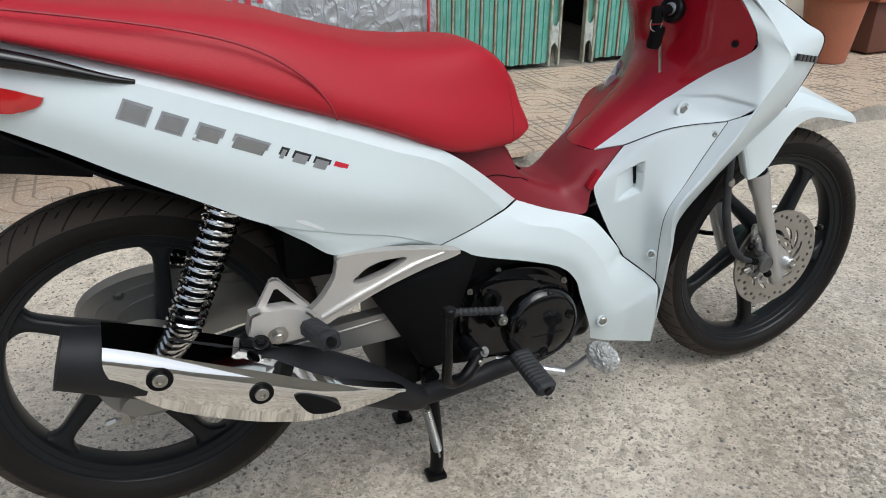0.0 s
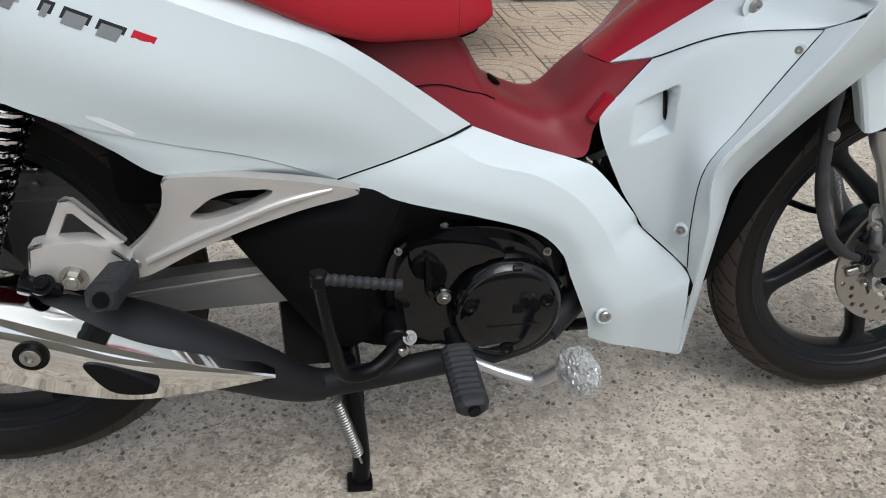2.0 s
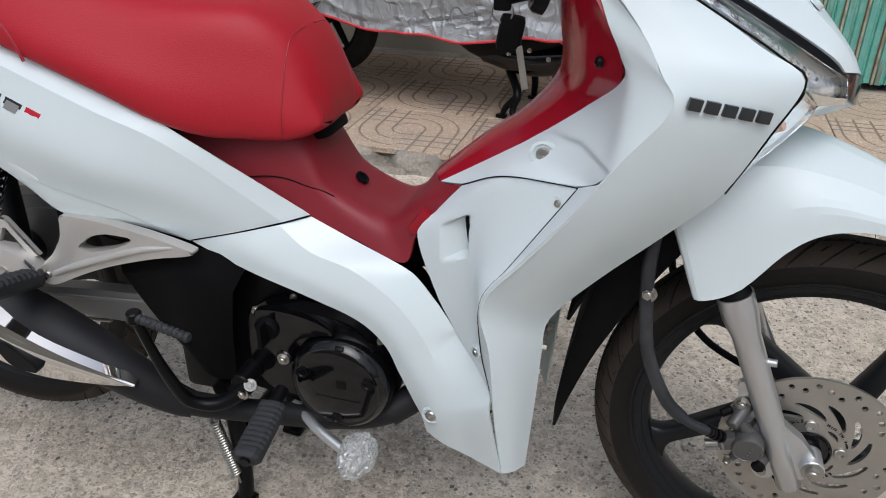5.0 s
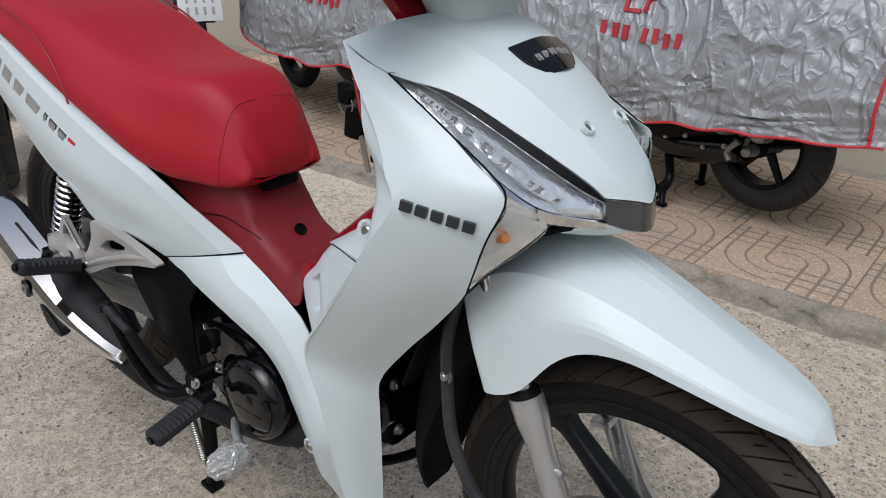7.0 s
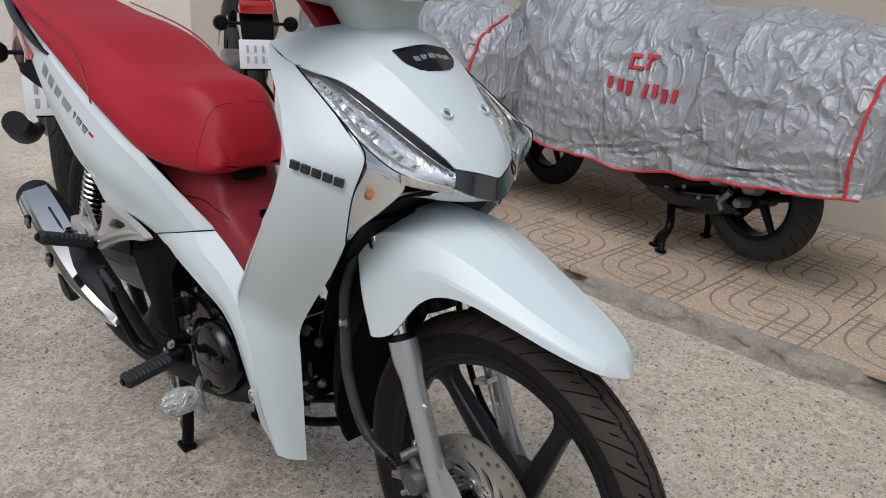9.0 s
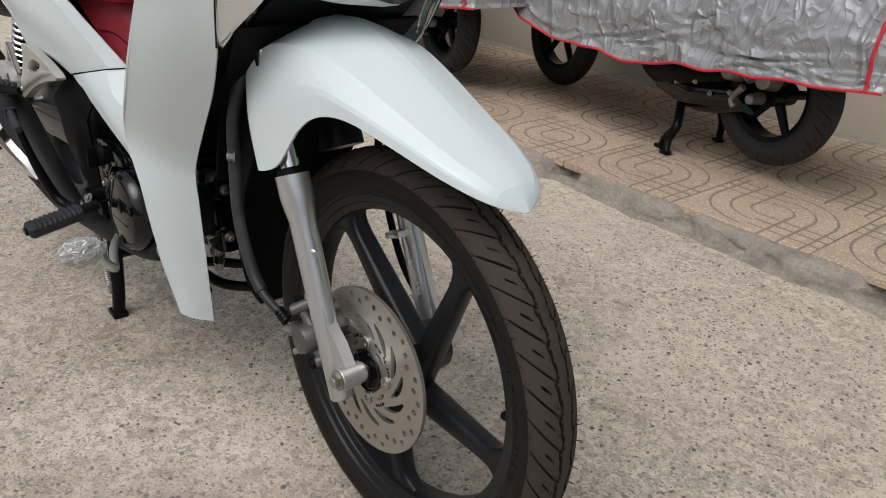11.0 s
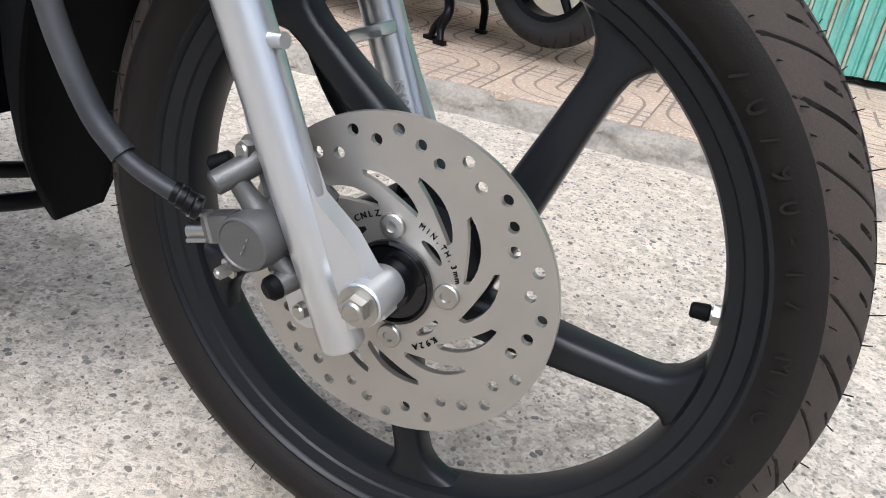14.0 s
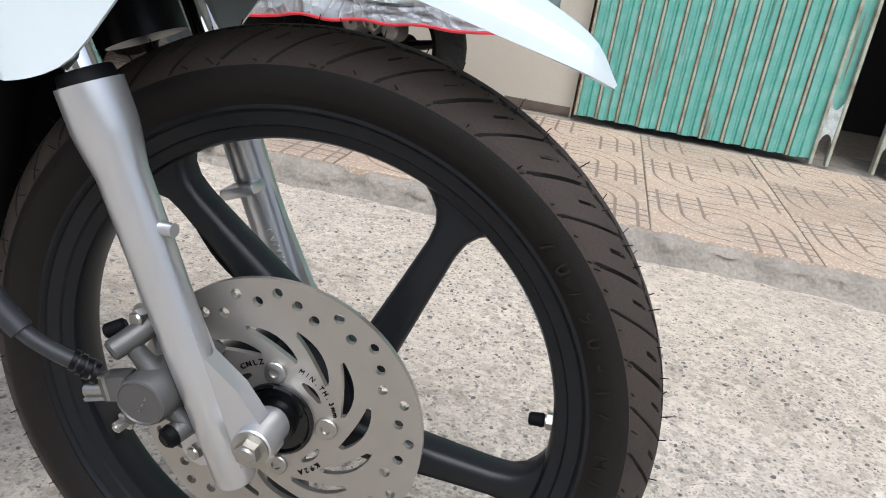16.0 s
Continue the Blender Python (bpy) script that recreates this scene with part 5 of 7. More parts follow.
SKIRT_LOW = [(0.229, -0.142, 0.566), (0.272, -0.139, 0.535), (0.320, -0.136, 0.502), (0.398, -0.128, 0.499), (0.483, -0.110, 0.476)]
L_UP = [(0.6345, -0.073, 0.5155), (0.692, -0.0755, 0.4925), (0.757, -0.087, 0.4735), (0.783, -0.091, 0.458), (0.826, -0.098, 0.408), (0.838, -0.1005, 0.388), (0.882, -0.135, 0.350), (0.887, -0.147, 0.320), (0.901, -0.127, 0.214)]
L_MID = [(0.600, -0.0945, 0.5085), (0.644, -0.104, 0.483), (0.702, -0.107, 0.467), (0.752, -0.109, 0.436), (0.787, -0.110, 0.395), (0.806, -0.111, 0.362), (0.836, -0.122, 0.315), (0.846, -0.126, 0.288), (0.850, -0.112, 0.219)]
L_LOW = [(0.484, -0.1125, 0.4775), (0.557, -0.108, 0.444), (0.640, -0.110, 0.421), (0.705, -0.108, 0.397), (0.740, -0.106, 0.365), (0.757, -0.103, 0.325), (0.776, -0.100, 0.280), (0.786, -0.097, 0.255), (0.792, -0.094, 0.228)]


def body_side(flip):
    side = thing("body_cover", "", "")
    side.parent = bike
    side["label"] = "white pearl side cover"

    def put(name, bm, material, label="", angle=35.0):
        if flip:
            other = flipped(bm)
            bm.free()
            bm = other
        return part(name, bm, material, side, label, angle)

    bm = bmesh.new()
    patch(bm, [T0, T1, T2, T3], 70, 8, creases=(1,), out=(0, -1, 0.2))
    put("tail_cover", bm, WHITE, angle=12)
    bm = bmesh.new()
    patch(bm, [SKIRT_UP, between(SKIRT_UP, SKIRT_LOW, 0.5, 0.001), SKIRT_LOW], 40, 3, out=(0, -1, 0))
    put("side_skirt", bm, WHITE, angle=20)
    bm = bmesh.new()
    patch(bm, [L_UP, L_MID, between(L_MID, L_LOW, 0.55, 0.004), L_LOW], 64, 6, creases=(1,), out=(0, -1, 0))
    put("lower_cover", bm, WHITE, angle=12)
    bm = bmesh.new()
    tube(bm, [(0.633, -0.0755, 0.5165), (0.602, -0.093, 0.5100), (0.546, -0.106, 0.4952), (0.484, -0.1135, 0.4785)], 0.0009, 6, 20)
    put("seam", bm, BLACK_MATT)
    bm = bmesh.new()
    panscrew(bm, (0.803, -0.1125, 0.272), (0, -1, 0), 0.0075)
    put("screw", bm, ZINC)
    bm = bmesh.new()
    lathe(bm, [(0.0125, -0.004), (0.0125, 0.0), (0.0105, 0.001), (0.0085, -0.001)], (0.803, -0.1118, 0.272), (0, -1, 0), 28)
    put("screw_seat", bm, WHITE)
    return side


body_right = body_side(False)
body_side(True)

# ---------- seat ----------
def seat_material():
    m = paint("red_ribbed_vinyl", (0.35, 0.009, 0.019), 0.5, spec=0.3, grain=(900, 0.06), stain=(6, 0.015))
    nt = m.node_tree
    n, l = nt.nodes, nt.links
    where = n.new("ShaderNodeTexCoord")
    mp = n.new("ShaderNodeMapping")
    mp.inputs["Rotation"].default_value = (0, radians(38), 0)
    l.new(where.outputs["Object"], mp.inputs["Vector"])
    mp.inputs["Scale"].default_value = (1.0, 0.6, 2.6)
    w = n.new("ShaderNodeTexNoise")
    w.inputs["Scale"].default_value, w.inputs["Detail"].default_value = 420, 2
    l.new(mp.outputs["Vector"], w.inputs["Vector"])
    bb = n.new("ShaderNodeBump")
    bb.inputs["Strength"].default_value, bb.inputs["Distance"].default_value = 0.5, 0.0006
    l.new(w.outputs["Fac"], bb.inputs["Height"])
    l.new(bb.outputs["Normal"], n["Principled BSDF"].inputs["Normal"])
    return m


SEAT = seat_material()
SEAT_PLAIN = paint("red_smooth_vinyl", (0.28, 0.010, 0.02), 0.45, grain=(900, 0.05), stain=(6, 0.02), bump=(900, 0.0001))
seat = thing("seat", "", "")
seat.parent = bike
seat["label"] = "red vinyl seat with ribbed cover and raised piping"
# x, top, crown half width, half width at the hem, hem height
SEAT_ROWS = ((-0.30, 0.905, 0.070, 0.090, 0.872), (-0.22, 0.898, 0.085, 0.105, 0.862), (-0.10, 0.876, 0.098, 0.122, 0.838), (0.03, 0.856, 0.108, 0.135, 0.803), (0.15, 0.842, 0.112, 0.142, 0.766), (0.25, 0.824, 0.112, 0.146, 0.730), (0.33, 0.800, 0.108, 0.147, 0.702), (0.41, 0.779, 0.100, 0.144, 0.671), (0.475, 0.771, 0.092, 0.135, 0.640), (0.525, 0.769, 0.085, 0.122, 0.624), (0.570, 0.764, 0.074, 0.106, 0.620), (0.606, 0.743, 0.062, 0.092, 0.617), (0.631, 0.713, 0.053, 0.081, 0.620), (0.645, 0.684, 0.046, 0.072, 0.625), (0.6525, 0.661, 0.042, 0.066, 0.630), (0.654, 0.648, 0.039, 0.061, 0.634))


def seat_ring(x, top, crown, hem, low):
    half = [(0.0, top), (0.45 * crown, top - 0.001), (0.85 * crown, top - 0.006), (crown + 0.2 * (hem - crown), top - 0.020 - 0.06 * max(0, top - low - 0.08)), (crown + 0.62 * (hem - crown), top - 0.42 * (top - low)), (hem, low + 0.32 * (top - low)), (hem + 0.003, low + 0.12 * (top - low)), (hem - 0.004, low), (hem - 0.03, low - 0.004), (0.0, low - 0.002)]
    return [(x, -w, z) for w, z in half], [(x, w, z) for w, z in half]


bm = bmesh.new()
rr = [seat_ring(*r) for r in SEAT_ROWS]
nu = 70
right = [spline_by_index([r[0][k] for r in rr], nu) for k in range(10)]
rings = []
for u in range(nu):
    half = spline_by_index([right[k][u] for k in range(10)], 40)
    other = [V(mirrored(p)) for p in half[::-1]]
    rings.append(half + other[1:-1])
made = grid_faces(bm, rings, closed=True)
bm.faces.new(made[0])
bm.faces.new(made[-1][::-1])
part("cushion", bm, SEAT, seat, "ribbed red vinyl cushion", angle=60)
bm = bmesh.new()
k = min(range(nu), key=lambda u: abs(rings[u][0].x - 0.612))
stitch = []
for j in range(2, 34):
    p = rings[k][j]
    stitch.append(p + V((-0.018 * (j / 33) ** 2, 0, 0)) * 0 + (p - V((p.x, 0, 0.69))).normalized() * 0.0004)
tube(bm, stitch, 0.0007, 6, smooth=False)
part("stitching", bm, SEAT_PLAIN, seat, "stitched seam across the front")
bm = bmesh.new()
tube(bm, [V(mirrored(p)) for p in stitch], 0.0007, 6, smooth=False)
part("stitching", bm, SEAT_PLAIN, seat, "stitched seam across the front")
bm = bmesh.new()
PIPING = [(-0.10, -0.125, 0.866), (0.03, -0.132, 0.846), (0.13, -0.137, 0.828), (0.20, -0.1405, 0.809), (0.25, -0.144, 0.787), (0.29, -0.147, 0.757), (0.315, -0.1495, 0.727), (0.326, -0.1505, 0.702)]
tube(bm, PIPING, 0.0018, 8, 50)
part("piping", bm, SEAT_PLAIN, seat, "raised red piping")
bm = bmesh.new()
tube(bm, [mirrored(p) for p in PIPING], 0.0018, 8, 50)
part("piping", bm, SEAT_PLAIN, seat, "raised red piping")
bm = bmesh.new()
box(bm, (0.026, 0.06, 0.022), (0.634, 0, 0.612), Euler((0, radians(-22), 0)).to_matrix(), 0.008)
part("under_pad", bm, BLACK_MATT, seat)

# ---------- tail, grab rail, rear guard ----------
bm = bmesh.new()
tube(bm, [(-0.26, -0.10, 0.868), (-0.12, -0.126, 0.826), (-0.01, -0.138, 0.798), (0.06, -0.141, 0.777), (0.092, -0.139, 0.769)], [0.012, 0.013, 0.012, 0.009, 0.003], 14, 30)
tube(bm, [(-0.26, 0.10, 0.868), (-0.12, 0.126, 0.826), (-0.01, 0.138, 0.798), (0.06, 0.141, 0.777), (0.092, 0.139, 0.769)], [0.012, 0.013, 0.012, 0.009, 0.003], 14, 30)
part("grab_rail", bm, BLACK_GLOSS, bike, "black grab rail below the seat")
bm = bmesh.new()
patch(bm, [[(-0.20, -0.105, 0.800), (-0.06, -0.137, 0.778), (-0.005, -0.141, 0.760)], [(-0.20, -0.108, 0.788), (-0.06, -0.139, 0.762), (-0.012, -0.141, 0.751)], [(-0.20, -0.105, 0.776), (-0.06, -0.138, 0.748), (-0.03, -0.140, 0.746)]], 20, 3, thick=0.004)
lamp = part("tail_lamp", bm, TAIL_RED, bike, "red tail lamp lens")
bm = bmesh.new()
patch(bm, [[(-0.20, y, 0.785), (-0.10, y * 1.2, 0.735), (-0.02, y * 1.35, 0.690), (0.06, y * 1.4, 0.642), (0.15, y * 1.4, 0.605), (0.26, y * 1.2, 0.58), (0.36, y, 0.52), (0.40, y, 0.45)] for y in (-0.09, -0.05, 0, 0.05, 0.09)], 34, 4, thick=0.004, out=(0, 0, -1))
patch(bm, [[(-0.26, y, 0.715), (-0.18, y, 0.700), (-0.08, y, 0.688), (0.03, y, 0.668)] for y in (-0.095, -0.06, 0, 0.06, 0.095)], 14, 3, thick=0.022, out=(0, 0, 1))
part("rear_guard", bm, BLACK_MATT, bike, "black plastic rear guard over the wheel")

# ---------- rear suspension ----------
def shock(y, s):
    sh = thing("shock_absorber", "", "")
    sh.parent = bike
    sh["label"] = "rear shock absorber with chrome coil spring"
    low, high = V((0.062, y * 1.12, 0.325)), V((0.235, y * 0.9, 0.70))
    d = (high - low).normalized()
    bm = bmesh.new()
    tube(bm, [low - d * 0.012, low + d * 0.02, low + d * 0.075, low + d * 0.08], [0.014, 0.019, 0.0195, 0.0175], 24, smooth=False)
    lathe(bm, [(0.0175, 0), (0.0275, 0.001), (0.0275, 0.006), (0.0175, 0.008)], low + d * 0.074, d, 28)
    part("sleeve", bm, SILVER, sh)
    bm = bmesh.new()
    rod(bm, low + d * 0.07, high, 0.0155, n=20)
    part("damper", bm, BLACK_SATIN, sh)
    bm = bmesh.new()
    side = d.orthogonal().normalized()
    up = d.cross(side)
    turns, length = 19, 0.27
    pts = []
    for i in range(turns * 14 + 1):
        a = 2 * math.pi * i / 14
        pts.append(low + d * (0.083 + length * i / (turns * 14)) + 0.0235 * (math.cos(a) * side + math.sin(a) * up))
    tube(bm, pts, 0.0038, 8, smooth=False)
    part("coil_spring", bm, CHROME, sh, "chrome coil spring")
    return sh


shock(-0.088, -1)
shock(0.088, 1)
for s in (-1, 1):
    bm = bmesh.new()
    arm = smooth2([(0.00, 0.300), (0.03, 0.325), (0.10, 0.337), (0.28, 0.364), (0.45, 0.370), (0.45, 0.328), (0.28, 0.318), (0.10, 0.300), (0.03, 0.284)], 60)
    plate(bm, arm, [], s * 0.090 - 0.011, s * 0.090 + 0.011, side_on)
    rod(bm, (0.06, s * 0.090 + s * 0.0105, 0.3275), (0.44, s * 0.088 + s * 0.0105, 0.3655), 0.0035, n=10)
    part("swing_arm", bm, ALU if s < 0 else BLACK_SATIN, bike, "silver painted swing arm" if s < 0 else "black swing arm")
bm = bmesh.new()
outl = smooth2([(-0.055, 0.325), (-0.035, 0.39), (0.05, 0.425), (0.2, 0.42), (0.42, 0.40), (0.44, 0.33), (0.2, 0.305), (0.04, 0.272), (-0.035, 0.285)], 60)
plate(bm, outl, [], 0.066, 0.098, side_on)
plate(bm, [(0.15 + (a - 0.15) * 0.86, 0.352 + (b - 0.352) * 0.80) for a, b in outl], [], 0.060, 0.066, side_on)
plate(bm, [(0.15 + (a - 0.15) * 0.70, 0.352 + (b - 0.352) * 0.55) for a, b in outl], [], 0.056, 0.060, side_on)
case_ob = part("chain_case", bm, ALU, bike, "grey alloy chain case")
for p in ((0.02, 0.400), (0.12, 0.412), (0.30, 0.405), (-0.03, 0.315)):
    bm = bmesh.new()
    hexbolt(bm, (p[0], 0.060, p[1]), (0, -1, 0), 0.005, 0.004)
    part("bolt", bm, ZINC, case_ob)
bm = bmesh.new()
lathe(bm, [(0.075, 0.02), (0.075, 0.05), (0.07, 0.054), (0.02, 0.058), (0.012, 0.075), (0.00001, 0.075)], REAR_HUB, (0, -1, 0), 40)
drum = part("brake_drum", bm, ALU, rear_wheel, "grey brake drum plate")
bm = bmesh.new()
tube(bm, [(-0.012, -0.082, 0.271), (0.02, -0.082, 0.276), (0.10, -0.085, 0.286), (0.30, -0.08, 0.30)], 0.0028, 8, 16)
part("brake_rod", bm, ZINC, bike)
bm = bmesh.new()
pts = [(0.008 + 0.06 * i / 120, -0.082 + 0.006 * math.cos(i * 0.9), 0.275 + 0.008 * i / 120 + 0.006 * math.sin(i * 0.9)) for i in range(121)]
tube(bm, pts, 0.0011, 6, smooth=False)
part("return_spring", bm, ZINC, bike)
bm = bmesh.new()
box(bm, (0.012, 0.012, 0.03), (0.005, -0.082, 0.278), bevel=0.002)
rod(bm, (-0.008, -0.082, 0.272), (-0.022, -0.082, 0.268), 0.006, n=6)
part("brake_adjuster", bm, ZINC, bike)

# ---------- passenger peg hanger ----------
bm = bmesh.new()
hang = smooth2([(0.317, 0.503), (0.345, 0.5045), (0.380, 0.5025), (0.417, 0.498), (0.455, 0.492), (0.500, 0.482), (0.506, 0.477), (0.495, 0.473), (0.455, 0.464), (0.418, 0.453), (0.380, 0.440), (0.344, 0.425), (0.315, 0.411), (0.294, 0.400), (0.280, 0.395), (0.266, 0.396), (0.257, 0.406), (0.259, 0.418), (0.272, 0.427), (0.288, 0.441), (0.300, 0.456), (0.310, 0.473), (0.314, 0.490)], 110)
slot = smooth2([(0.336, 0.461), (0.346, 0.471), (0.362, 0.481), (0.385, 0.487), (0.415, 0.4865), (0.417, 0.481), (0.392, 0.468), (0.366, 0.460), (0.346, 0.457)], 44)
plate(bm, hang, [slot], -0.146, -0.130, side_on, 0.0028)
hanger = part("peg_hanger", bm, SILVER_WARM, bike, "silver cast footpeg hanger with a slot", angle=50)
bm = bmesh.new()
tube(bm, [(0.288, -0.1455, 0.414), (0.330, -0.1475, 0.434), (0.380, -0.1475, 0.454), (0.430, -0.1465, 0.472), (0.478, -0.1440, 0.482)], [0.0045, 0.0055, 0.005, 0.0045, 0.003], 10, 24)
part("rib", bm, SILVER_WARM, hanger)
bm = bmesh.new()
plate(bm, [(0.186, 0.448), (0.200, 0.4515), (0.236, 0.451), (0.262, 0.440), (0.276, 0.427), (0.272, 0.404), (0.256, 0.398), (0.232, 0.396), (0.204, 0.399), (0.184, 0.409), (0.180, 0.420)], [], -0.166, -0.142, side_on, 0.003)
part("mount_bar", bm, SILVER_WARM, hanger, "square ended mounting bar", angle=50)
bm = bmesh.new()
plate(bm, [(0.192, 0.440), (0.2185, 0.4875), (0.2235, 0.490), (0.2315, 0.488), (0.272, 0.440), (0.262, 0.434)], [[(0.208, 0.445), (0.2235, 0.474), (0.2285, 0.474), (0.255, 0.442), (0.248, 0.440)]], -0.150, -0.141, side_on, 0.002)
part("heel_guard", bm, SILVER_WARM, hanger, angle=50)
bm = bmesh.new()
hexbolt(bm, (0.221, -0.166, 0.412), (0, -1, 0), 0.0095, 0.010)
part("bolt", bm, ZINC, hanger)
bm = bmesh.new()
panscrew(bm, (0.276, -0.1465, 0.411), (0, -1, 0), 0.0055)
part("pivot_pin", bm, ZINC, hanger)


def peg(name, a, b, half, high, label, parent):
    p = thing(name, "", "")
    p.parent = parent
    p["label"] = label
    a, b = V(a), V(b)
    d = (b - a).normalized()
    up = V((0, 0, 1))
    side = d.cross(up).normalized()
    up = side.cross(d)
    bm = bmesh.new()
    rings = []
    for i in range(34):
        s = i / 33
        rib = 0.0 if 0.04 < s < 0.9 and i % 3 == 0 else 1.0
        k = 0.7 if s > 0.985 else (0.9 if s > 0.95 else 1.0)
        c = a.lerp(b, s)
        rings.append([c + side * (half * k * p0) + up * ((high * q if q < 0 else high * q - (1 - rib) * 0.0025) * k) for p0, q in ((-1, -0.6), (-0.7, -1), (0.7, -1), (1, -0.6), (1.0, 0.5), (0.7, 0.95), (0, 1.05), (-0.7, 0.95), (-1.0, 0.5))])
    made = grid_faces(bm, rings, closed=True)
    bm.faces.new(made[0])
    bm.faces.new(made[-1][::-1])
    part("rubber", bm, RUBBER_GREY, p, "ribbed grey rubber", angle=25)
    bm = bmesh.new()
    rod(bm, a - d * 0.03, a + d * 0.01, 0.009, n=14)
    part("core", bm, BLACK_SATIN, p)
    bm = bmesh.new()
    rod(bm, b - d * 0.002, b + d * 0.004, 0.007, n=14)
    part("end_cap", bm, BLACK_SATIN, p)
    return p


peg("rear_footpeg", (0.266, -0.158, 0.412), (0.2725, -0.258, 0.443), 0.0145, 0.0125, "folding rear footpeg with ribbed rubber", bike)
peg("front_footpeg", (0.606, -0.165, 0.281), (0.611, -0.250, 0.266), 0.0175, 0.0115, "front footpeg with ribbed rubber", bike)

# ---------- exhaust ----------
exhaust = thing("exhaust", "", "")
exhaust.parent = bike
exhaust["label"] = "black exhaust with a chrome heat shield"
bm = bmesh.new()
tube(bm, [(0.86, -0.03, 0.345), (0.82, -0.045, 0.31), (0.775, -0.060, 0.265), (0.73, -0.085, 0.237), (0.66, -0.100, 0.224), (0.58, -0.110, 0.220), (0.50, -0.115, 0.213), (0.44, -0.125, 0.217)], [0.016, 0.0165, 0.017, 0.017, 0.0165, 0.0165, 0.0165, 0.018], 20, 40)
tube(bm, [(0.80, -0.052, 0.288), (0.765, -0.066, 0.258), (0.735, -0.083, 0.239)], 0.0205, 20, 10)
part("header_pipe", bm, EXHAUST, exhaust, "matt black header pipe")
bm = bmesh.new()
tube(bm, [(0.452, -0.122, 0.213), (0.43, -0.128, 0.222), (0.40, -0.138, 0.245), (0.35, -0.15, 0.283), (0.28, -0.158, 0.322), (0.20, -0.160, 0.350), (0.10, -0.160, 0.387), (0.00, -0.160, 0.423), (-0.045, -0.160, 0.437), (-0.052, -0.160, 0.4395)], [0.019, 0.027, 0.033, 0.038, 0.042, 0.045, 0.047, 0.048, 0.046, 0.040], 32, 50)
part("silencer", bm, EXHAUST, exhaust, "matt black silencer body")
bm = bmesh.new()
SH_T = [(0.004, -0.150, 0.474), (0.06, -0.152, 0.456), (0.148, -0.156, 0.423), (0.20, -0.160, 0.400), (0.268, -0.163, 0.364), (0.33, -0.165, 0.327), (0.402, -0.164, 0.277)]
SH_E = [(0.003, -0.199, 0.465), (0.06, -0.203, 0.443), (0.14, -0.207, 0.408), (0.20, -0.208, 0.381), (0.262, -0.205, 0.349), (0.33, -0.196, 0.315), (0.403, -0.174, 0.276)]
SH_M = [(0.000, -0.209, 0.440), (0.06, -0.213, 0.412), (0.14, -0.216, 0.376), (0.20, -0.216, 0.350), (0.262, -0.212, 0.324), (0.33, -0.199, 0.301), (0.403, -0.176, 0.273)]
SH_B = [(0.010, -0.198, 0.398), (0.07, -0.196, 0.348), (0.15, -0.196, 0.309), (0.205, -0.196, 0.289), (0.262, -0.194, 0.275), (0.33, -0.187, 0.272), (0.400, -0.175, 0.272)]
patch(bm, [SH_T, SH_E, SH_M, SH_B], 50, 6, creases=(1,), thick=0.0018, out=(0, -1, 0.3))
shield = part("heat_shield", bm, CHROME, exhaust, "polished chrome heat shield", angle=25)
# a black plate gives the vent its dark; the shield has no hole
bm = bmesh.new()
plate(bm, smooth2([(0.226, 0.342), (0.242, 0.341), (0.272, 0.323), (0.291, 0.304), (0.276, 0.300), (0.250, 0.305), (0.236, 0.320)], 30), [], -0.2175, -0.205, side_on)
part("shield_vent", bm, BLACK_SATIN, shield, "black plate drawn as a dark opening in the shield")
for c in ((0.061, -0.2135, 0.412), (0.183, -0.2165, 0.359)):
    bm = bmesh.new()
    lathe(bm, [(0.0165, 0.0), (0.0165, 0.0018), (0.0125, 0.001), (0.0095, 0.0005)], c, (0, -1, 0), 28)
    part("bolt_seat", bm, BLACK_SATIN, shield)
    bm = bmesh.new()
    lathe(bm, [(0.0095, 0), (0.0095, 0.005), (0.008, 0.006), (0.0045, 0.006), (0.0042, 0.003), (0.00001, 0.003)], c, (0, -1, 0), 24)
    part("bolt", bm, ZINC, shield)
bm = bmesh.new()
box(bm, (0.04, 0.02, 0.012), (0.19, -0.165, 0.408), Euler((0, radians(24), 0)).to_matrix(), 0.003)
hexbolt(bm, (0.195, -0.176, 0.412), (0, -0.5, 1), 0.008, 0.007)
part("mount", bm, BLACK_SATIN, exhaust)

# ---------- engine ----------
engine = thing("engine", "", "")
engine.parent = bike
engine["label"] = "gloss black horizontal engine"
bm = bmesh.new()
case = smooth2([(0.47, 0.40), (0.55, 0.425), (0.66, 0.415), (0.73, 0.375), (0.752, 0.32), (0.74, 0.26), (0.68, 0.225), (0.58, 0.222), (0.50, 0.235), (0.46, 0.29)], 50)
plate(bm, case, [], -0.072, 0.085, side_on)
part("crankcase", bm, BLACK_SATIN, engine)
bm = bmesh.new()
cover = smooth2([(0.545, 0.372), (0.60, 0.398), (0.68, 0.392), (0.728, 0.360), (0.742, 0.305), (0.728, 0.250), (0.68, 0.228), (0.60, 0.233), (0.548, 0.262), (0.532, 0.315)], 56)
plate(bm, cover, [], -0.088, -0.070, side_on)
inner_c = [(0.636 + (a - 0.636) * 0.9, 0.313 + (b - 0.313) * 0.9) for a, b in cover]
plate(bm, inner_c, [], -0.100, -0.088, side_on)
part("right_cover", bm, BLACK_GLOSS, engine, "gloss black clutch-side cover")
bm = bmesh.new()
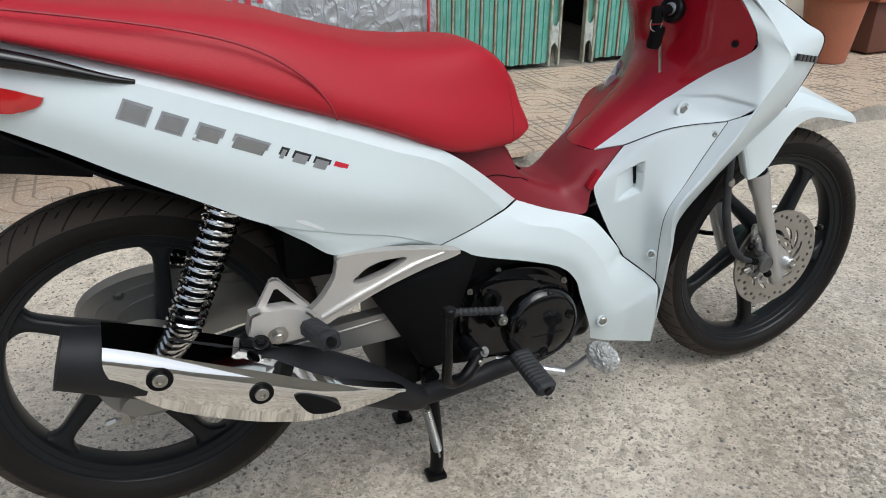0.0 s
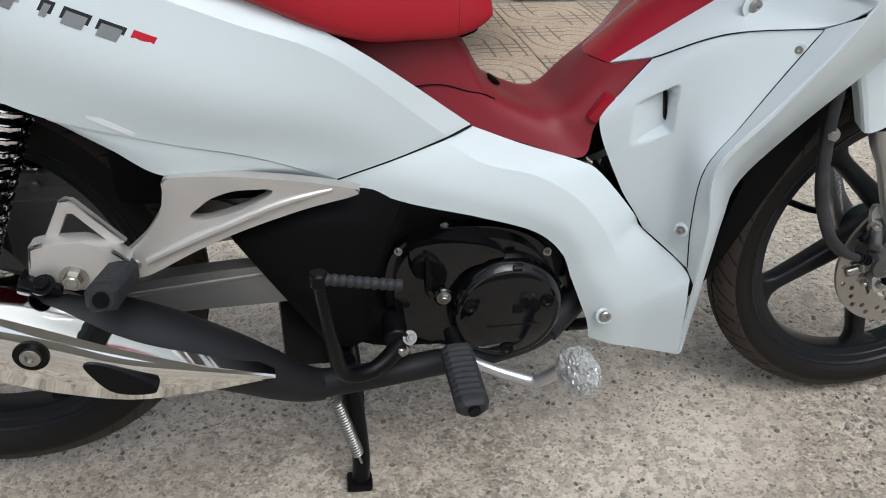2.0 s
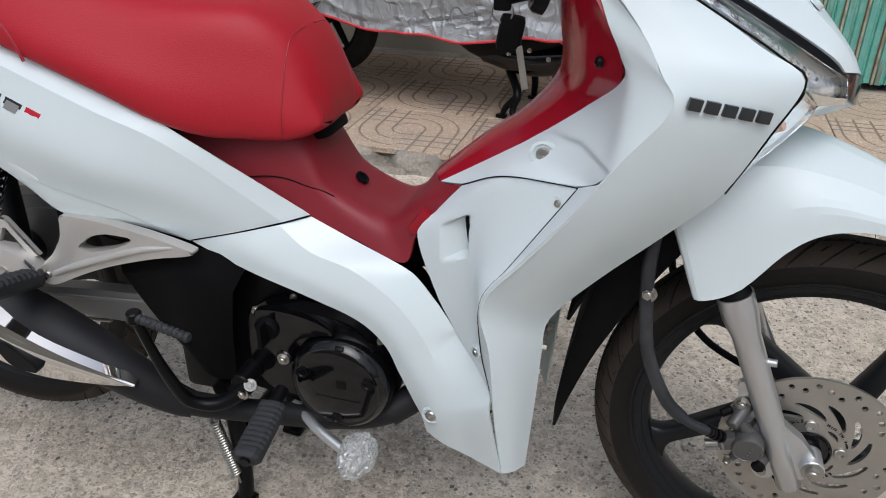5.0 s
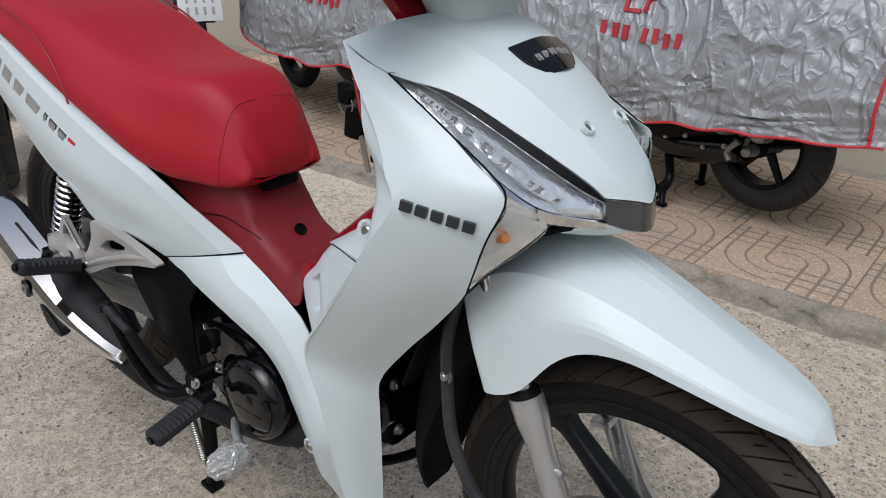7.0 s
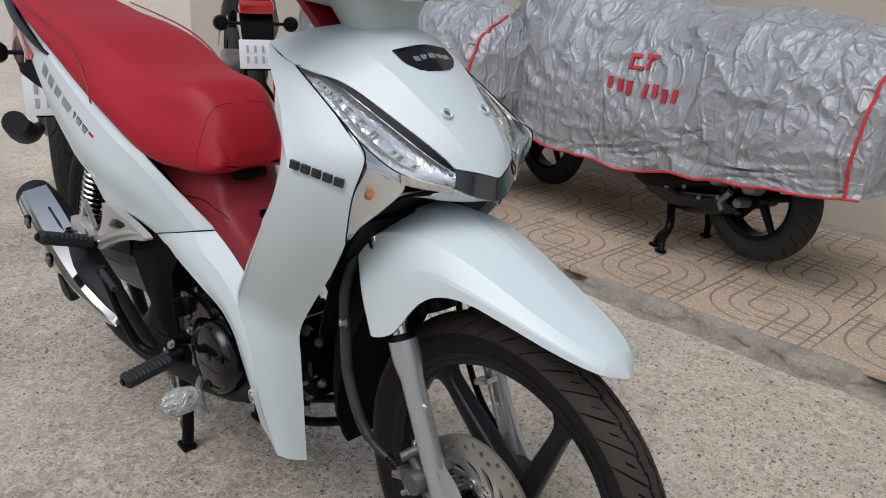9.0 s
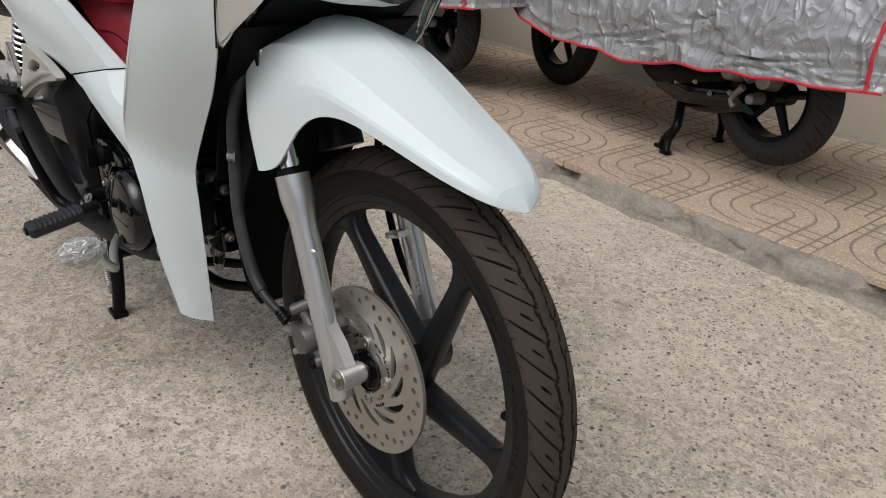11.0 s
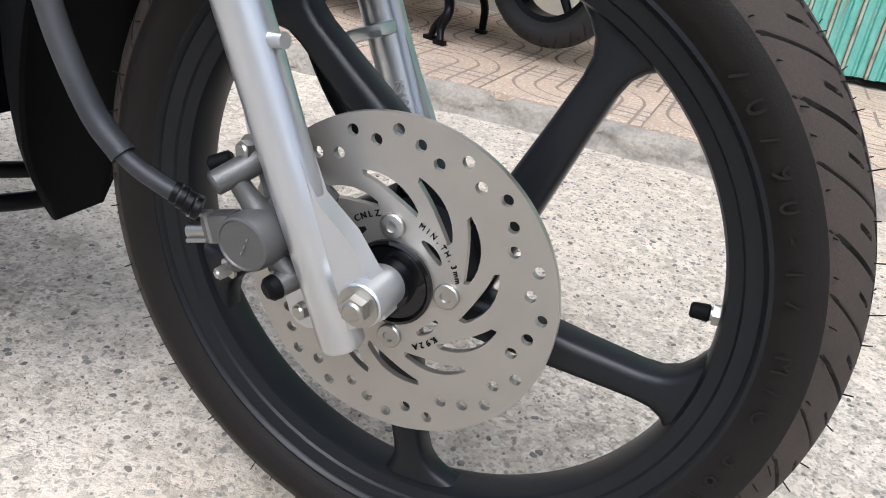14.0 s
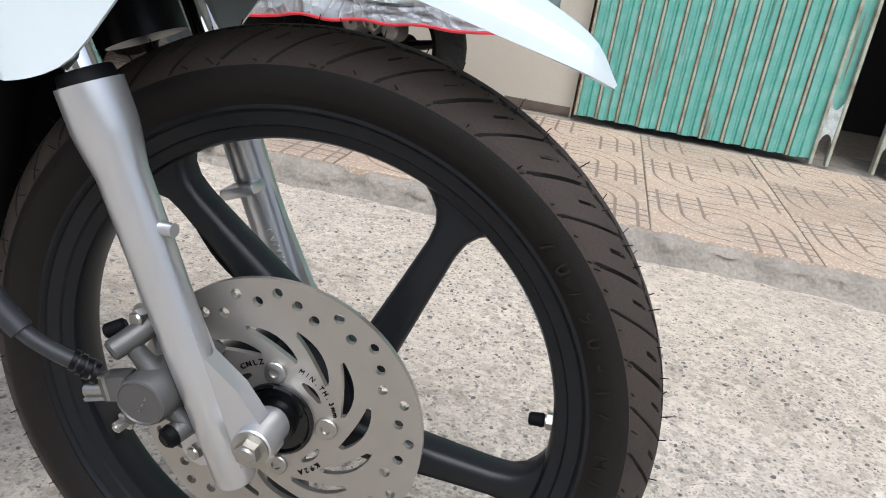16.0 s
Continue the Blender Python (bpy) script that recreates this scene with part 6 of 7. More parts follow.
lathe(bm, [(0.071, 0.085), (0.0705, 0.106), (0.066, 0.118), (0.061, 0.1225), (0.058, 0.1215), (0.054, 0.1235), (0.03, 0.1265), (0.00001, 0.127)], (0.676, 0, 0.295), (0, -1, 0), 56)
clutch = part("clutch_cover", bm, BLACK_GLOSS, engine, "round gloss black clutch cover")
for a in (160, 20, 270):
    bm = bmesh.new()
    q = radians(a)
    lathe(bm, [(0.0085, 0.0), (0.0085, 0.003), (0.006, 0.003), (0.0045, 0.001), (0.00001, 0.001)], (0.676 + 0.049 * math.cos(q), -0.1235, 0.295 + 0.049 * math.sin(q)), (0, -1, 0), 18)
    part("cover_bolt", bm, BLACK_SATIN, clutch)
bm = bmesh.new()
box(bm, (0.011, 0.006, 0.014), (0.684, -0.119, 0.355), Euler((radians(35), 0, 0)).to_matrix(), 0.001)
part("cast_mark", bm, BLACK_SATIN, clutch)
bm = bmesh.new()
box(bm, (0.014, 0.003, 0.013), (0.686, -0.1262, 0.305), bevel=0.001)
part("cast_mark", bm, BLACK_SATIN, clutch)
bm = bmesh.new()
box(bm, (0.062, 0.002, 0.0022), (0.68, -0.1262, 0.282), bevel=0.0006)
part("cast_mark", bm, BLACK_SATIN, clutch)
bm = bmesh.new()
rod(bm, (0.578, -0.098, 0.365), (0.578, -0.118, 0.362), 0.019, 0.017, n=24, bevel=0.003)
box(bm, (0.006, 0.022, 0.036), (0.578, -0.124, 0.361), None, 0.002)
part("oil_cap", bm, BLACK_MATT, engine, "black oil filler cap")
bm = bmesh.new()
plate(bm, smooth2([(0.560, 0.384), (0.600, 0.392), (0.650, 0.384), (0.672, 0.369), (0.650, 0.364), (0.622, 0.352), (0.606, 0.330), (0.596, 0.304), (0.584, 0.318), (0.572, 0.350)], 50), [], -0.112, -0.098, side_on, 0.004)
part("cover_ridge", bm, BLACK_GLOSS, engine, "raised gloss black ridge beside the clutch cover")
bm = bmesh.new()
rod(bm, (0.599, -0.098, 0.320), (0.599, -0.115, 0.320), 0.0115, n=24, bevel=0.002)
part("bolt_boss", bm, BLACK_GLOSS, engine)
for c, r in (((0.599, -0.114, 0.320), 0.0060), ((0.676, -0.080, 0.380), 0.0036), ((0.728, -0.088, 0.358), 0.0036), ((0.604, -0.080, 0.397), 0.0036), ((0.549, -0.088, 0.372), 0.0034), ((0.538, -0.088, 0.278), 0.0034), ((0.738, -0.088, 0.29), 0.0034)):
    bm = bmesh.new()
    hexbolt(bm, c, (0, -1, 0), r, 0.0065)
    part("bolt", bm, ZINC, engine)
bm = bmesh.new()
for k in range(7):
    fin = bmesh.new()
    box(fin, (0.0045, 0.13, 0.115), (0.762 + 0.013 * k, 0.0, 0.335 + 0.0022 * k), Euler((0, radians(-8), 0)).to_matrix(), 0.001)
    part("fin", fin, BLACK_SATIN, engine)
box(bm, (0.10, 0.095, 0.09), (0.80, 0.0, 0.342), Euler((0, radians(-8), 0)).to_matrix(), 0.006)
part("cylinder", bm, BLACK_SATIN, engine, "finned black cylinder")
bm = bmesh.new()
box(bm, (0.075, 0.135, 0.12), (0.882, 0.0, 0.357), Euler((0, radians(-8), 0)).to_matrix(), 0.012)
lathe(bm, [(0.042, 0.06), (0.042, 0.074), (0.036, 0.080), (0.00001, 0.081)], (0.885, 0, 0.36), (0, -1, 0), 30)
part("cylinder_head", bm, BLACK_GLOSS, engine, "black cylinder head")
for y in (-0.055, 0.0, 0.055):
    bm = bmesh.new()
    hexbolt(bm, (0.918, y, 0.40), (1, 0, 0.2), 0.006, 0.008)
    part("bolt", bm, ZINC, engine)
    bm = bmesh.new()
    hexbolt(bm, (0.924, y, 0.33), (1, 0, -0.1), 0.006, 0.008)
    part("bolt", bm, ZINC, engine)

# bent bar that carries the far footpeg, and the small hardware under the head
bm = bmesh.new()
tube(bm, [(0.74, -0.02, 0.205), (0.775, 0.045, 0.196), (0.805, 0.088, 0.193), (0.828, 0.108, 0.193), (0.85, 0.102, 0.193), (0.866, 0.075, 0.193), (0.864, 0.045, 0.193), (0.845, 0.005, 0.195), (0.82, -0.025, 0.20), (0.78, -0.04, 0.21)], 0.0085, 12, 50)
part("peg_bar", bm, BLACK_SATIN, bike, "black bent footpeg bar")
bm = bmesh.new()
rod(bm, (0.872, -0.045, 0.300), (0.868, -0.047, 0.262), 0.0085, n=16, bevel=0.002)
sensor = part("oxygen_sensor", bm, BLACK_GLOSS, engine, "small black sensor under the head")
bm = bmesh.new()
rod(bm, (0.868, -0.047, 0.264), (0.8675, -0.047, 0.250), 0.0072, n=12, bevel=0.001)
part("sleeve", bm, ZINC, sensor, "bright steel sleeve")
for z in (0.300, 0.415):
    bm = bmesh.new()
    hexbolt(bm, (0.898, -0.062, z), (0.5, -0.8, 0.1), 0.0072, 0.011)
    part("bolt", bm, ZINC, engine)

# black plastic cover over the frame beside the engine
bm = bmesh.new()
E_T = [(0.360, -0.105, 0.428), (0.428, -0.112, 0.455), (0.498, -0.112, 0.468), (0.555, -0.106, 0.450)]
E_U = [(0.372, -0.118, 0.414), (0.432, -0.128, 0.430), (0.490, -0.128, 0.432), (0.535, -0.115, 0.410)]
E_M = [(0.412, -0.114, 0.345), (0.447, -0.125, 0.345), (0.490, -0.124, 0.345), (0.522, -0.106, 0.345)]
E_B = [(0.455, -0.095, 0.262), (0.466, -0.100, 0.255), (0.490, -0.100, 0.25), (0.510, -0.095, 0.255)]
patch(bm, [E_T, E_U, E_M, E_B], 20, 5, creases=(1,), thick=0.004)
other_bm = flipped(bm)
part("engine_cover", bm, BLACK_MATT, bike, "matt black plastic engine cover")
part("engine_cover", other_bm, BLACK_MATT, bike, "matt black plastic engine cover")
bm = bmesh.new()
tube(bm, [(0.30, 0, 0.55), (0.45, 0, 0.50), (0.60, 0, 0.47), (0.75, 0, 0.47), (0.90, 0, 0.56), (1.0, 0, 0.70)], [0.05, 0.05, 0.045, 0.04, 0.045, 0.05], 16, 30)
box(bm, (0.07, 0.14, 0.26), (0.44, 0, 0.33), None, 0.01)
part("frame", bm, BLACK_SATIN, bike, "black tubular frame")
bm = bmesh.new()
box(bm, (0.16, 0.18, 0.15), (0.33, 0, 0.52), None, 0.02)
part("battery_box", bm, BLACK_MATT, bike)

# kick starter
kick = thing("kick_starter", "", "")
kick.parent = bike
kick["label"] = "black kick starter with a ribbed rubber pedal"
bm = bmesh.new()
tube(bm, [(0.548, -0.130, 0.274), (0.530, -0.140, 0.258), (0.510, -0.150, 0.250), (0.488, -0.160, 0.254), (0.474, -0.170, 0.272), (0.467, -0.190, 0.33), (0.461, -0.205, 0.39), (0.459, -0.210, 0.416)], [0.0115, 0.0105, 0.0092, 0.0085, 0.008, 0.0068, 0.0064, 0.0064], 14, 36)
rod(bm, (0.541, -0.090, 0.279), (0.541, -0.136, 0.279), 0.0145, n=24, bevel=0.002)
rod(bm, (0.459, -0.212, 0.411), (0.459, -0.212, 0.427), 0.0095, n=20, bevel=0.002)
part("arm", bm, BLACK_SATIN, kick)
bm = bmesh.new()
a, b = V((0.463, -0.213, 0.4195)), V((0.540, -0.222, 0.411))
tube(bm, [a.lerp(b, i / 30) for i in range(31)], [0.0064 if i % 3 else 0.0050 for i in range(31)], 12, smooth=False)
part("pedal_rubber", bm, RUBBER_GREY, kick)
bm = bmesh.new()
hexbolt(bm, (0.545, -0.139, 0.268), (0, -1, 0), 0.0066, 0.005)
part("bolt", bm, ZINC, kick)
bm = bmesh.new()
hexbolt(bm, (0.556, -0.134, 0.281), (0.3, -1, 0.6), 0.006, 0.006)
part("bolt", bm, ZINC, kick)

# brake pedal with its pad still in packing film
pedal = thing("brake_pedal", "", "")
pedal.parent = bike
pedal["label"] = "steel brake pedal with a film-wrapped pad"
bm = bmesh.new()
tube(bm, [(0.60, -0.095, 0.232), (0.644, -0.128, 0.226), (0.685, -0.145, 0.217), (0.708, -0.153, 0.214), (0.719, -0.170, 0.235), (0.732, -0.187, 0.262)], [0.007, 0.007, 0.007, 0.0072, 0.0078, 0.008], 14, 30)
part("arm", bm, SILVER, pedal, "bare steel arm")
bm = bmesh.new()
bmesh.ops.create_icosphere(bm, subdivisions=5, radius=1.0)
for v in bm.verts:
    p = v.co.copy()
    f = 1 + 0.12 * noise.noise(p * 2.6) - 0.16 * abs(noise.noise(p * 4.4)) - 0.09 * abs(noise.noise(p * 9.0)) - 0.04 * abs(noise.noise(p * 19))
    v.co = V((0.739, -0.207, 0.270)) + V((p.x * 0.024 * f, p.y * 0.037 * f, p.z * 0.024 * f))
WRAP = paint("packing_film", (0.36, 0.36, 0.34), 0.2, metal=0.2, coat=0.6, grain=(300, 0.15), stain=(45, 0.6), stain_colour=(0.14, 0.14, 0.135))
part("packing_film", bm, WRAP, pedal, "crumpled clear packing film", angle=12).visible_shadow = False
bm = bmesh.new()
box(bm, (0.034, 0.044, 0.016), (0.739, -0.205, 0.272), Euler((0, radians(-25), 0)).to_matrix(), 0.006)
part("pad", bm, ALU, pedal)

# centre stand
stand = thing("centre_stand", "", "")
stand.parent = bike
stand["label"] = "black steel centre stand with a coil return spring"
for s in (-1, 1):
    bm = bmesh.new()
    tube(bm, [(0.478, s * 0.07, 0.24), (0.485, s * 0.078, 0.17), (0.493, s * 0.084, 0.06), (0.491, s * 0.087, 0.014)], [0.0145, 0.0135, 0.0125, 0.012], 14, 20)
    box(bm, (0.036, 0.030, 0.012), (0.489, s * 0.088, 0.0065), Euler((0, radians(4), 0)).to_matrix(), 0.005)
    part("leg", bm, BLACK_SATIN, stand)
bm = bmesh.new()
rod(bm, (0.48, -0.095, 0.225), (0.48, 0.095, 0.225), 0.013, n=18)
rod(bm, (0.487, -0.08, 0.13), (0.487, 0.08, 0.13), 0.009, n=14)
part("cross_tube", bm, BLACK_SATIN, stand)
bm = bmesh.new()
a, b = V((0.465, -0.101, 0.172)), V((0.489, -0.099, 0.070))
d = (b - a).normalized()
sd = d.orthogonal().normalized()
up = d.cross(sd)
tube(bm, [a + (b - a) * (i / 224) + 0.0072 * (math.cos(i * 2 * math.pi / 10) * sd + math.sin(i * 2 * math.pi / 10) * up) for i in range(225)], 0.0016, 6, smooth=False)
tube(bm, [a - d * 0.015, a], 0.0018, 6, smooth=False)
tube(bm, [b, b + d * 0.018], 0.0018, 6, smooth=False)
part("return_spring", bm, ZINC, stand, "zinc-plated return spring")
bm = bmesh.new()
hexbolt(bm, (0.464, -0.096, 0.184), (0, -1, 0), 0.0085, 0.008)
part("bolt", bm, ZINC, stand)

# handlebar cover above the nose, key and fob
bm = bmesh.new()
ring = []
for z, x0, x1, w in ((0.855, 0.955, 1.03, 0.052), (0.898, 0.95, 1.030, 0.054), (0.920, 0.945, 1.032, 0.070), (0.934, 0.94, 1.042, 0.165), (0.943, 0.935, 1.052, 0.225), (0.968, 0.93, 1.060, 0.25), (1.02, 0.935, 1.055, 0.24), (1.06, 0.955, 1.03, 0.18), (1.075, 0.98, 1.01, 0.1)):
    ring.append([((x0 + x1) / 2 + (x1 - x0) / 2 * math.copysign(abs(math.cos(a)) ** 0.7, math.cos(a)), w * math.copysign(abs(math.sin(a)) ** 0.8, math.sin(a)), z + 0.012 * math.cos(a)) for a in (2 * math.pi * k / 40 for k in range(40))])
made = grid_faces(bm, ring, closed=True)
bm.faces.new(made[0])
bm.faces.new(made[-1][::-1])
head = part("handlebar_cover", bm, WHITE, bike, "white handlebar cover")
bm = bmesh.new()
patch(bm, [[(0.952, y, 0.872) for y in (-0.07, 0, 0.07)], [(0.924, y * 1.25, 0.915) for y in (-0.07, 0, 0.07)], [(0.915, y * 1.9, 0.975) for y in (-0.07, 0, 0.07)], [(0.918, y * 2.4, 1.03) for y in (-0.07, 0, 0.07)]], 20, 4, thick=0.012, out=(-1, 0, 0))
part("rear_cover", bm, RED_GLOSS, head, "glossy red rear cover")
bm = bmesh.new()
patch(bm, [[(1.052, -0.10, 0.970), (1.070, 0, 0.977), (1.052, 0.10, 0.970)], [(1.056, -0.09, 0.950), (1.074, 0, 0.955), (1.056, 0.09, 0.950)], [(1.046, -0.06, 0.935), (1.064, 0, 0.937), (1.046, 0.06, 0.935)]], 24, 5, thick=0.006, out=(1, 0, 0))
part("position_lamp", bm, REFLECTOR, head, "clear position lamp lens")
bm = bmesh.new()
tube(bm, [(1.045, -0.085, 0.940), (1.058, -0.05, 0.932), (1.065, 0, 0.931), (1.058, 0.05, 0.932), (1.045, 0.085, 0.940)], 0.006, 10, 24)
part("lamp_trim", bm, CHROME, head, "chrome lamp trim")
key = thing("key_set", "", "")
key.parent = bike
key["label"] = "black key and fob hanging from the ignition lock"
bm = bmesh.new()
tube(bm, [(0.893, -0.069, 0.799), (0.868, -0.076, 0.795)], [0.008, 0.010], 12, smooth=False)
box(bm, (0.018, 0.012, 0.026), (0.866, -0.077, 0.793), None, 0.004)
part("key_head", bm, BLACK_MATT, key)
bm = bmesh.new()
box(bm, (0.026, 0.014, 0.038), (0.874, -0.070, 0.757), Euler((0.1, 0.15, 0.3)).to_matrix(), 0.006)
part("fob", bm, BLACK_MATT, key, "black remote fob")
bm = bmesh.new()
tube(bm, [(0.866 + 0.011 * math.cos(a), -0.077, 0.779 + 0.011 * math.sin(a)) for a in (2 * math.pi * k / 20 for k in range(20))], 0.0009, 6, smooth=False, closed=True)
part("ring", bm, ZINC, key)
bm = bmesh.new()
box(bm, (0.007, 0.002, 0.046), (0.888, -0.070, 0.722), Euler((0, -0.2, 0.3)).to_matrix(), 0.0006)
part("spare_key", bm, ZINC, key, "steel spare key blade")

# tail badge, drawn as plain slanted bars along the cover
TAIL_ROWS = [spline_by_index(r, 200) for r in (T0, T1, T2, T3)]


def on_cover(x, z):
    """The outer face of the tail cover at x and z."""
    zs, ys = [], []
    for row in TAIL_ROWS[::-1]:
        zs.append(float(np.interp(x, [p.x for p in row], [p.z for p in row])))
        ys.append(float(np.interp(x, [p.x for p in row], [p.y for p in row])))
    return float(np.interp(z, zs, ys))


def badge_bar(name, corners, material, parent, lab, high=0.0016):
    """A thin raised bar through four corners (x, z) on the cover."""
    bm = bmesh.new()
    n = 6
    rows = []
    for i in range(n + 1):
        s0 = i / n
        (ax, az), (bx, bz), (cx, cz), (dx, dz) = corners
        p, q = (ax + (bx - ax) * s0, az + (bz - az) * s0), (dx + (cx - dx) * s0, dz + (cz - dz) * s0)
        rows.append([(p[0], on_cover(*p) - high, p[1]), (q[0], on_cover(*q) - high, q[1]), (q[0], on_cover(*q) + 0.001, q[1]), (p[0], on_cover(*p) + 0.001, p[1])])
    made = grid_faces(bm, rows, closed=True)
    bm.faces.new(made[0])
    bm.faces.new(made[-1][::-1])
    return part(name, bm, material, parent, lab)


def slanted(x0, x1, z0, half, lean, drop=0.42):
    """A parallelogram that leans forward along the badge's falling line."""
    up = [(x + lean, z0 - drop * (x - x0) + half) for x in (x0, x1)]
    low = [(x - lean, z0 - drop * (x - x0) - half) for x in (x0, x1)]
    return [up[0], up[1], low[1], low[0]]


for x0, x1, wide in ((0.070, 0.101, 0.011), (0.110, 0.139, 0.010), (0.150, 0.180, 0.010), (0.190, 0.232, 0.009)):
    z0 = 0.742 - 0.42 * (x0 - 0.070)
    back = badge_bar("badge_bar", slanted(x0, x1, z0, wide, 0.006), DECAL_GREY, body_right, "raised silver badge bar")
    badge_bar("badge_face", slanted(x0 + 0.003, x1 - 0.003, z0 - 0.0013, wide - 0.003, 0.0045), DECAL_SILVER, back, "bright silver face", 0.0022)
for x0, x1 in ((0.246, 0.256), (0.262, 0.283), (0.288, 0.309)):
    z0 = 0.670 - 0.42 * (x0 - 0.246)
    back = badge_bar("badge_bar", slanted(x0, x1, z0, 0.0075, 0.005), DECAL_DARK, body_right, "dark outlined badge bar")
    badge_bar("badge_face", slanted(x0 + 0.0025, x1 - 0.0025, z0 - 0.001, 0.0048, 0.0035), DECAL_GREY, back, "grey badge face", 0.0022)
badge_bar("badge_bar", slanted(0.314, 0.332, 0.642, 0.0075, 0.005), DECAL_RED, body_right, "red decal bar")

# strips of packing film still stuck on the covers, their shine painted pale
badge_bar("film_strip", [(0.104, 0.673), (0.137, 0.657), (0.131, 0.653), (0.112, 0.660)], FILM, body_right, "clear film strip", 0.0008)
badge_bar("film_strip", [(0.262, 0.578), (0.300, 0.553), (0.298, 0.549), (0.262, 0.570)], FILM, body_right, "clear film strip", 0.0008)


# ---------- pavement tiles: pressed terrazzo with an S-shaped line pattern ----------
def terrazzo():
    m = paint("beige_terrazzo", (0.43, 0.315, 0.222), 0.7, grain=(240, 0.3), stain=(5, 0.75), stain_colour=(0.31, 0.255, 0.20), bump=(320, 0.0005))
    nt = m.node_tree
    n, l = nt.nodes, nt.links
    b = n["Principled BSDF"]
    old = b.inputs["Base Color"].links[0].from_socket
    where = n.new("ShaderNodeTexCoord")
    info = n.new("ShaderNodeObjectInfo")
    sp = n.new("ShaderNodeTexVoronoi")
    sp.inputs["Scale"].default_value = 210
    l.new(where.outputs["Object"], sp.inputs["Vector"])
    sep = n.new("ShaderNodeSeparateColor")
    l.new(sp.outputs["Color"], sep.inputs["Color"])
    r = n.new("ShaderNodeMapRange")
    r.inputs["From Min"].default_value, r.inputs["From Max"].default_value = 0.72, 0.85
    r.inputs["To Max"].default_value = 0.85
    l.new(sep.outputs[0], r.inputs["Value"])
    x = n.new("ShaderNodeMix")
    x.data_type = "RGBA"
    l.new(r.outputs["Result"], x.inputs["Factor"])
    l.new(old, x.inputs["A"])
    x.inputs["B"].default_value = (0.56, 0.49, 0.40, 1)
    hue = n.new("ShaderNodeHueSaturation")
    tone = n.new("ShaderNodeMapRange")
    tone.inputs["To Min"].default_value, tone.inputs["To Max"].default_value = 0.86, 1.1
    l.new(info.outputs["Random"], tone.inputs["Value"])
    l.new(tone.outputs["Result"], hue.inputs["Value"])
    l.new(x.outputs["Result"], hue.inputs["Color"])
    l.new(hue.outputs["Color"], b.inputs["Base Color"])
    return m


TERRAZZO = terrazzo()
# darker brown for the lines pressed into the tiles
GROOVE_BROWN = paint("groove_brown", (0.225, 0.175, 0.135), 0.9, grain=(200, 0.2), stain=(20, 0.3), stain_colour=(0.20, 0.155, 0.12))
TILE = 0.40


def groove_gap(a, b):
    """Distance from a point of the tile to the nearest line of its pattern."""
    a, b = a * 0.92, b * 0.92
    if b < 0 or (b == 0 and a < 0):
        a, b = -a, -b
    # upper half: arches on one side, legs on the other
    r = math.hypot(a, b)
    gap = abs(r - 0.052)
    for big in (0.104, 0.156):
        if a > 0:
            gap = min(gap, abs(r - big))
        else:
            gap = min(gap, abs(a + big))
    if a < 0.0:
        if r > 0.052:
            gap = min(gap, abs(a + 0.052))
        for line in (0.052, 0.095, 0.138):
            if a < -0.052 or b > 0.052:
                gap = min(gap, abs(b - line))
    return gap


def tile_mesh(n):
    half = TILE / 2 - 0.0022
    bm = bmesh.new()
    rows, cut = [], []
    for i in range(n + 1):
        row, line = [], []
        for j in range(n + 1):
            a, b = -half + 2 * half * i / n, -half + 2 * half * j / n
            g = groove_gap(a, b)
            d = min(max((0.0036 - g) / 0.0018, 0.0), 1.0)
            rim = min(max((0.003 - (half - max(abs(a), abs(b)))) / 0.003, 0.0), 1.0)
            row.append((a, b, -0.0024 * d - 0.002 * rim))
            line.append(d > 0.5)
        rows.append(row)
        cut.append(line)
    made = grid_faces(bm, rows)
    bm.faces.ensure_lookup_table()
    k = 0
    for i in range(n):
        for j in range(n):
            # faces along the pattern lines take the darker brown material
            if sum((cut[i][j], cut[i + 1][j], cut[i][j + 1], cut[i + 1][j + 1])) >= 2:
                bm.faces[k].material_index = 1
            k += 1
    edge = [made[i][0] for i in range(n + 1)] + [made[n][j] for j in range(1, n + 1)] + [made[i][n] for i in range(n - 1, -1, -1)] + [made[0][j] for j in range(n - 1, 0, -1)]
    low = [bm.verts.new((v.co.x, v.co.y, -0.02)) for v in edge]
    for i in range(len(edge)):
        j = (i + 1) % len(edge)
        bm.faces.new((edge[i], low[i], low[j], edge[j]))
    bmesh.ops.recalc_face_normals(bm, faces=bm.faces)
    me = bpy.data.meshes.new("tile")
    bm.to_mesh(me)
    bm.free()
    me.polygons.foreach_set("use_smooth", [True] * len(me.polygons))
    me.set_sharp_from_angle(angle=radians(50))
    me.materials.append(TERRAZZO)
    me.materials.append(GROOVE_BROWN)
    return me


# ---------- silver dust covers and the motorcycles under them ----------
TARP = paint("silver_coated_cloth", (0.33, 0.34, 0.348), 0.42, metal=0.2, grain=(700, 0.05), stain=(7, 0.05))


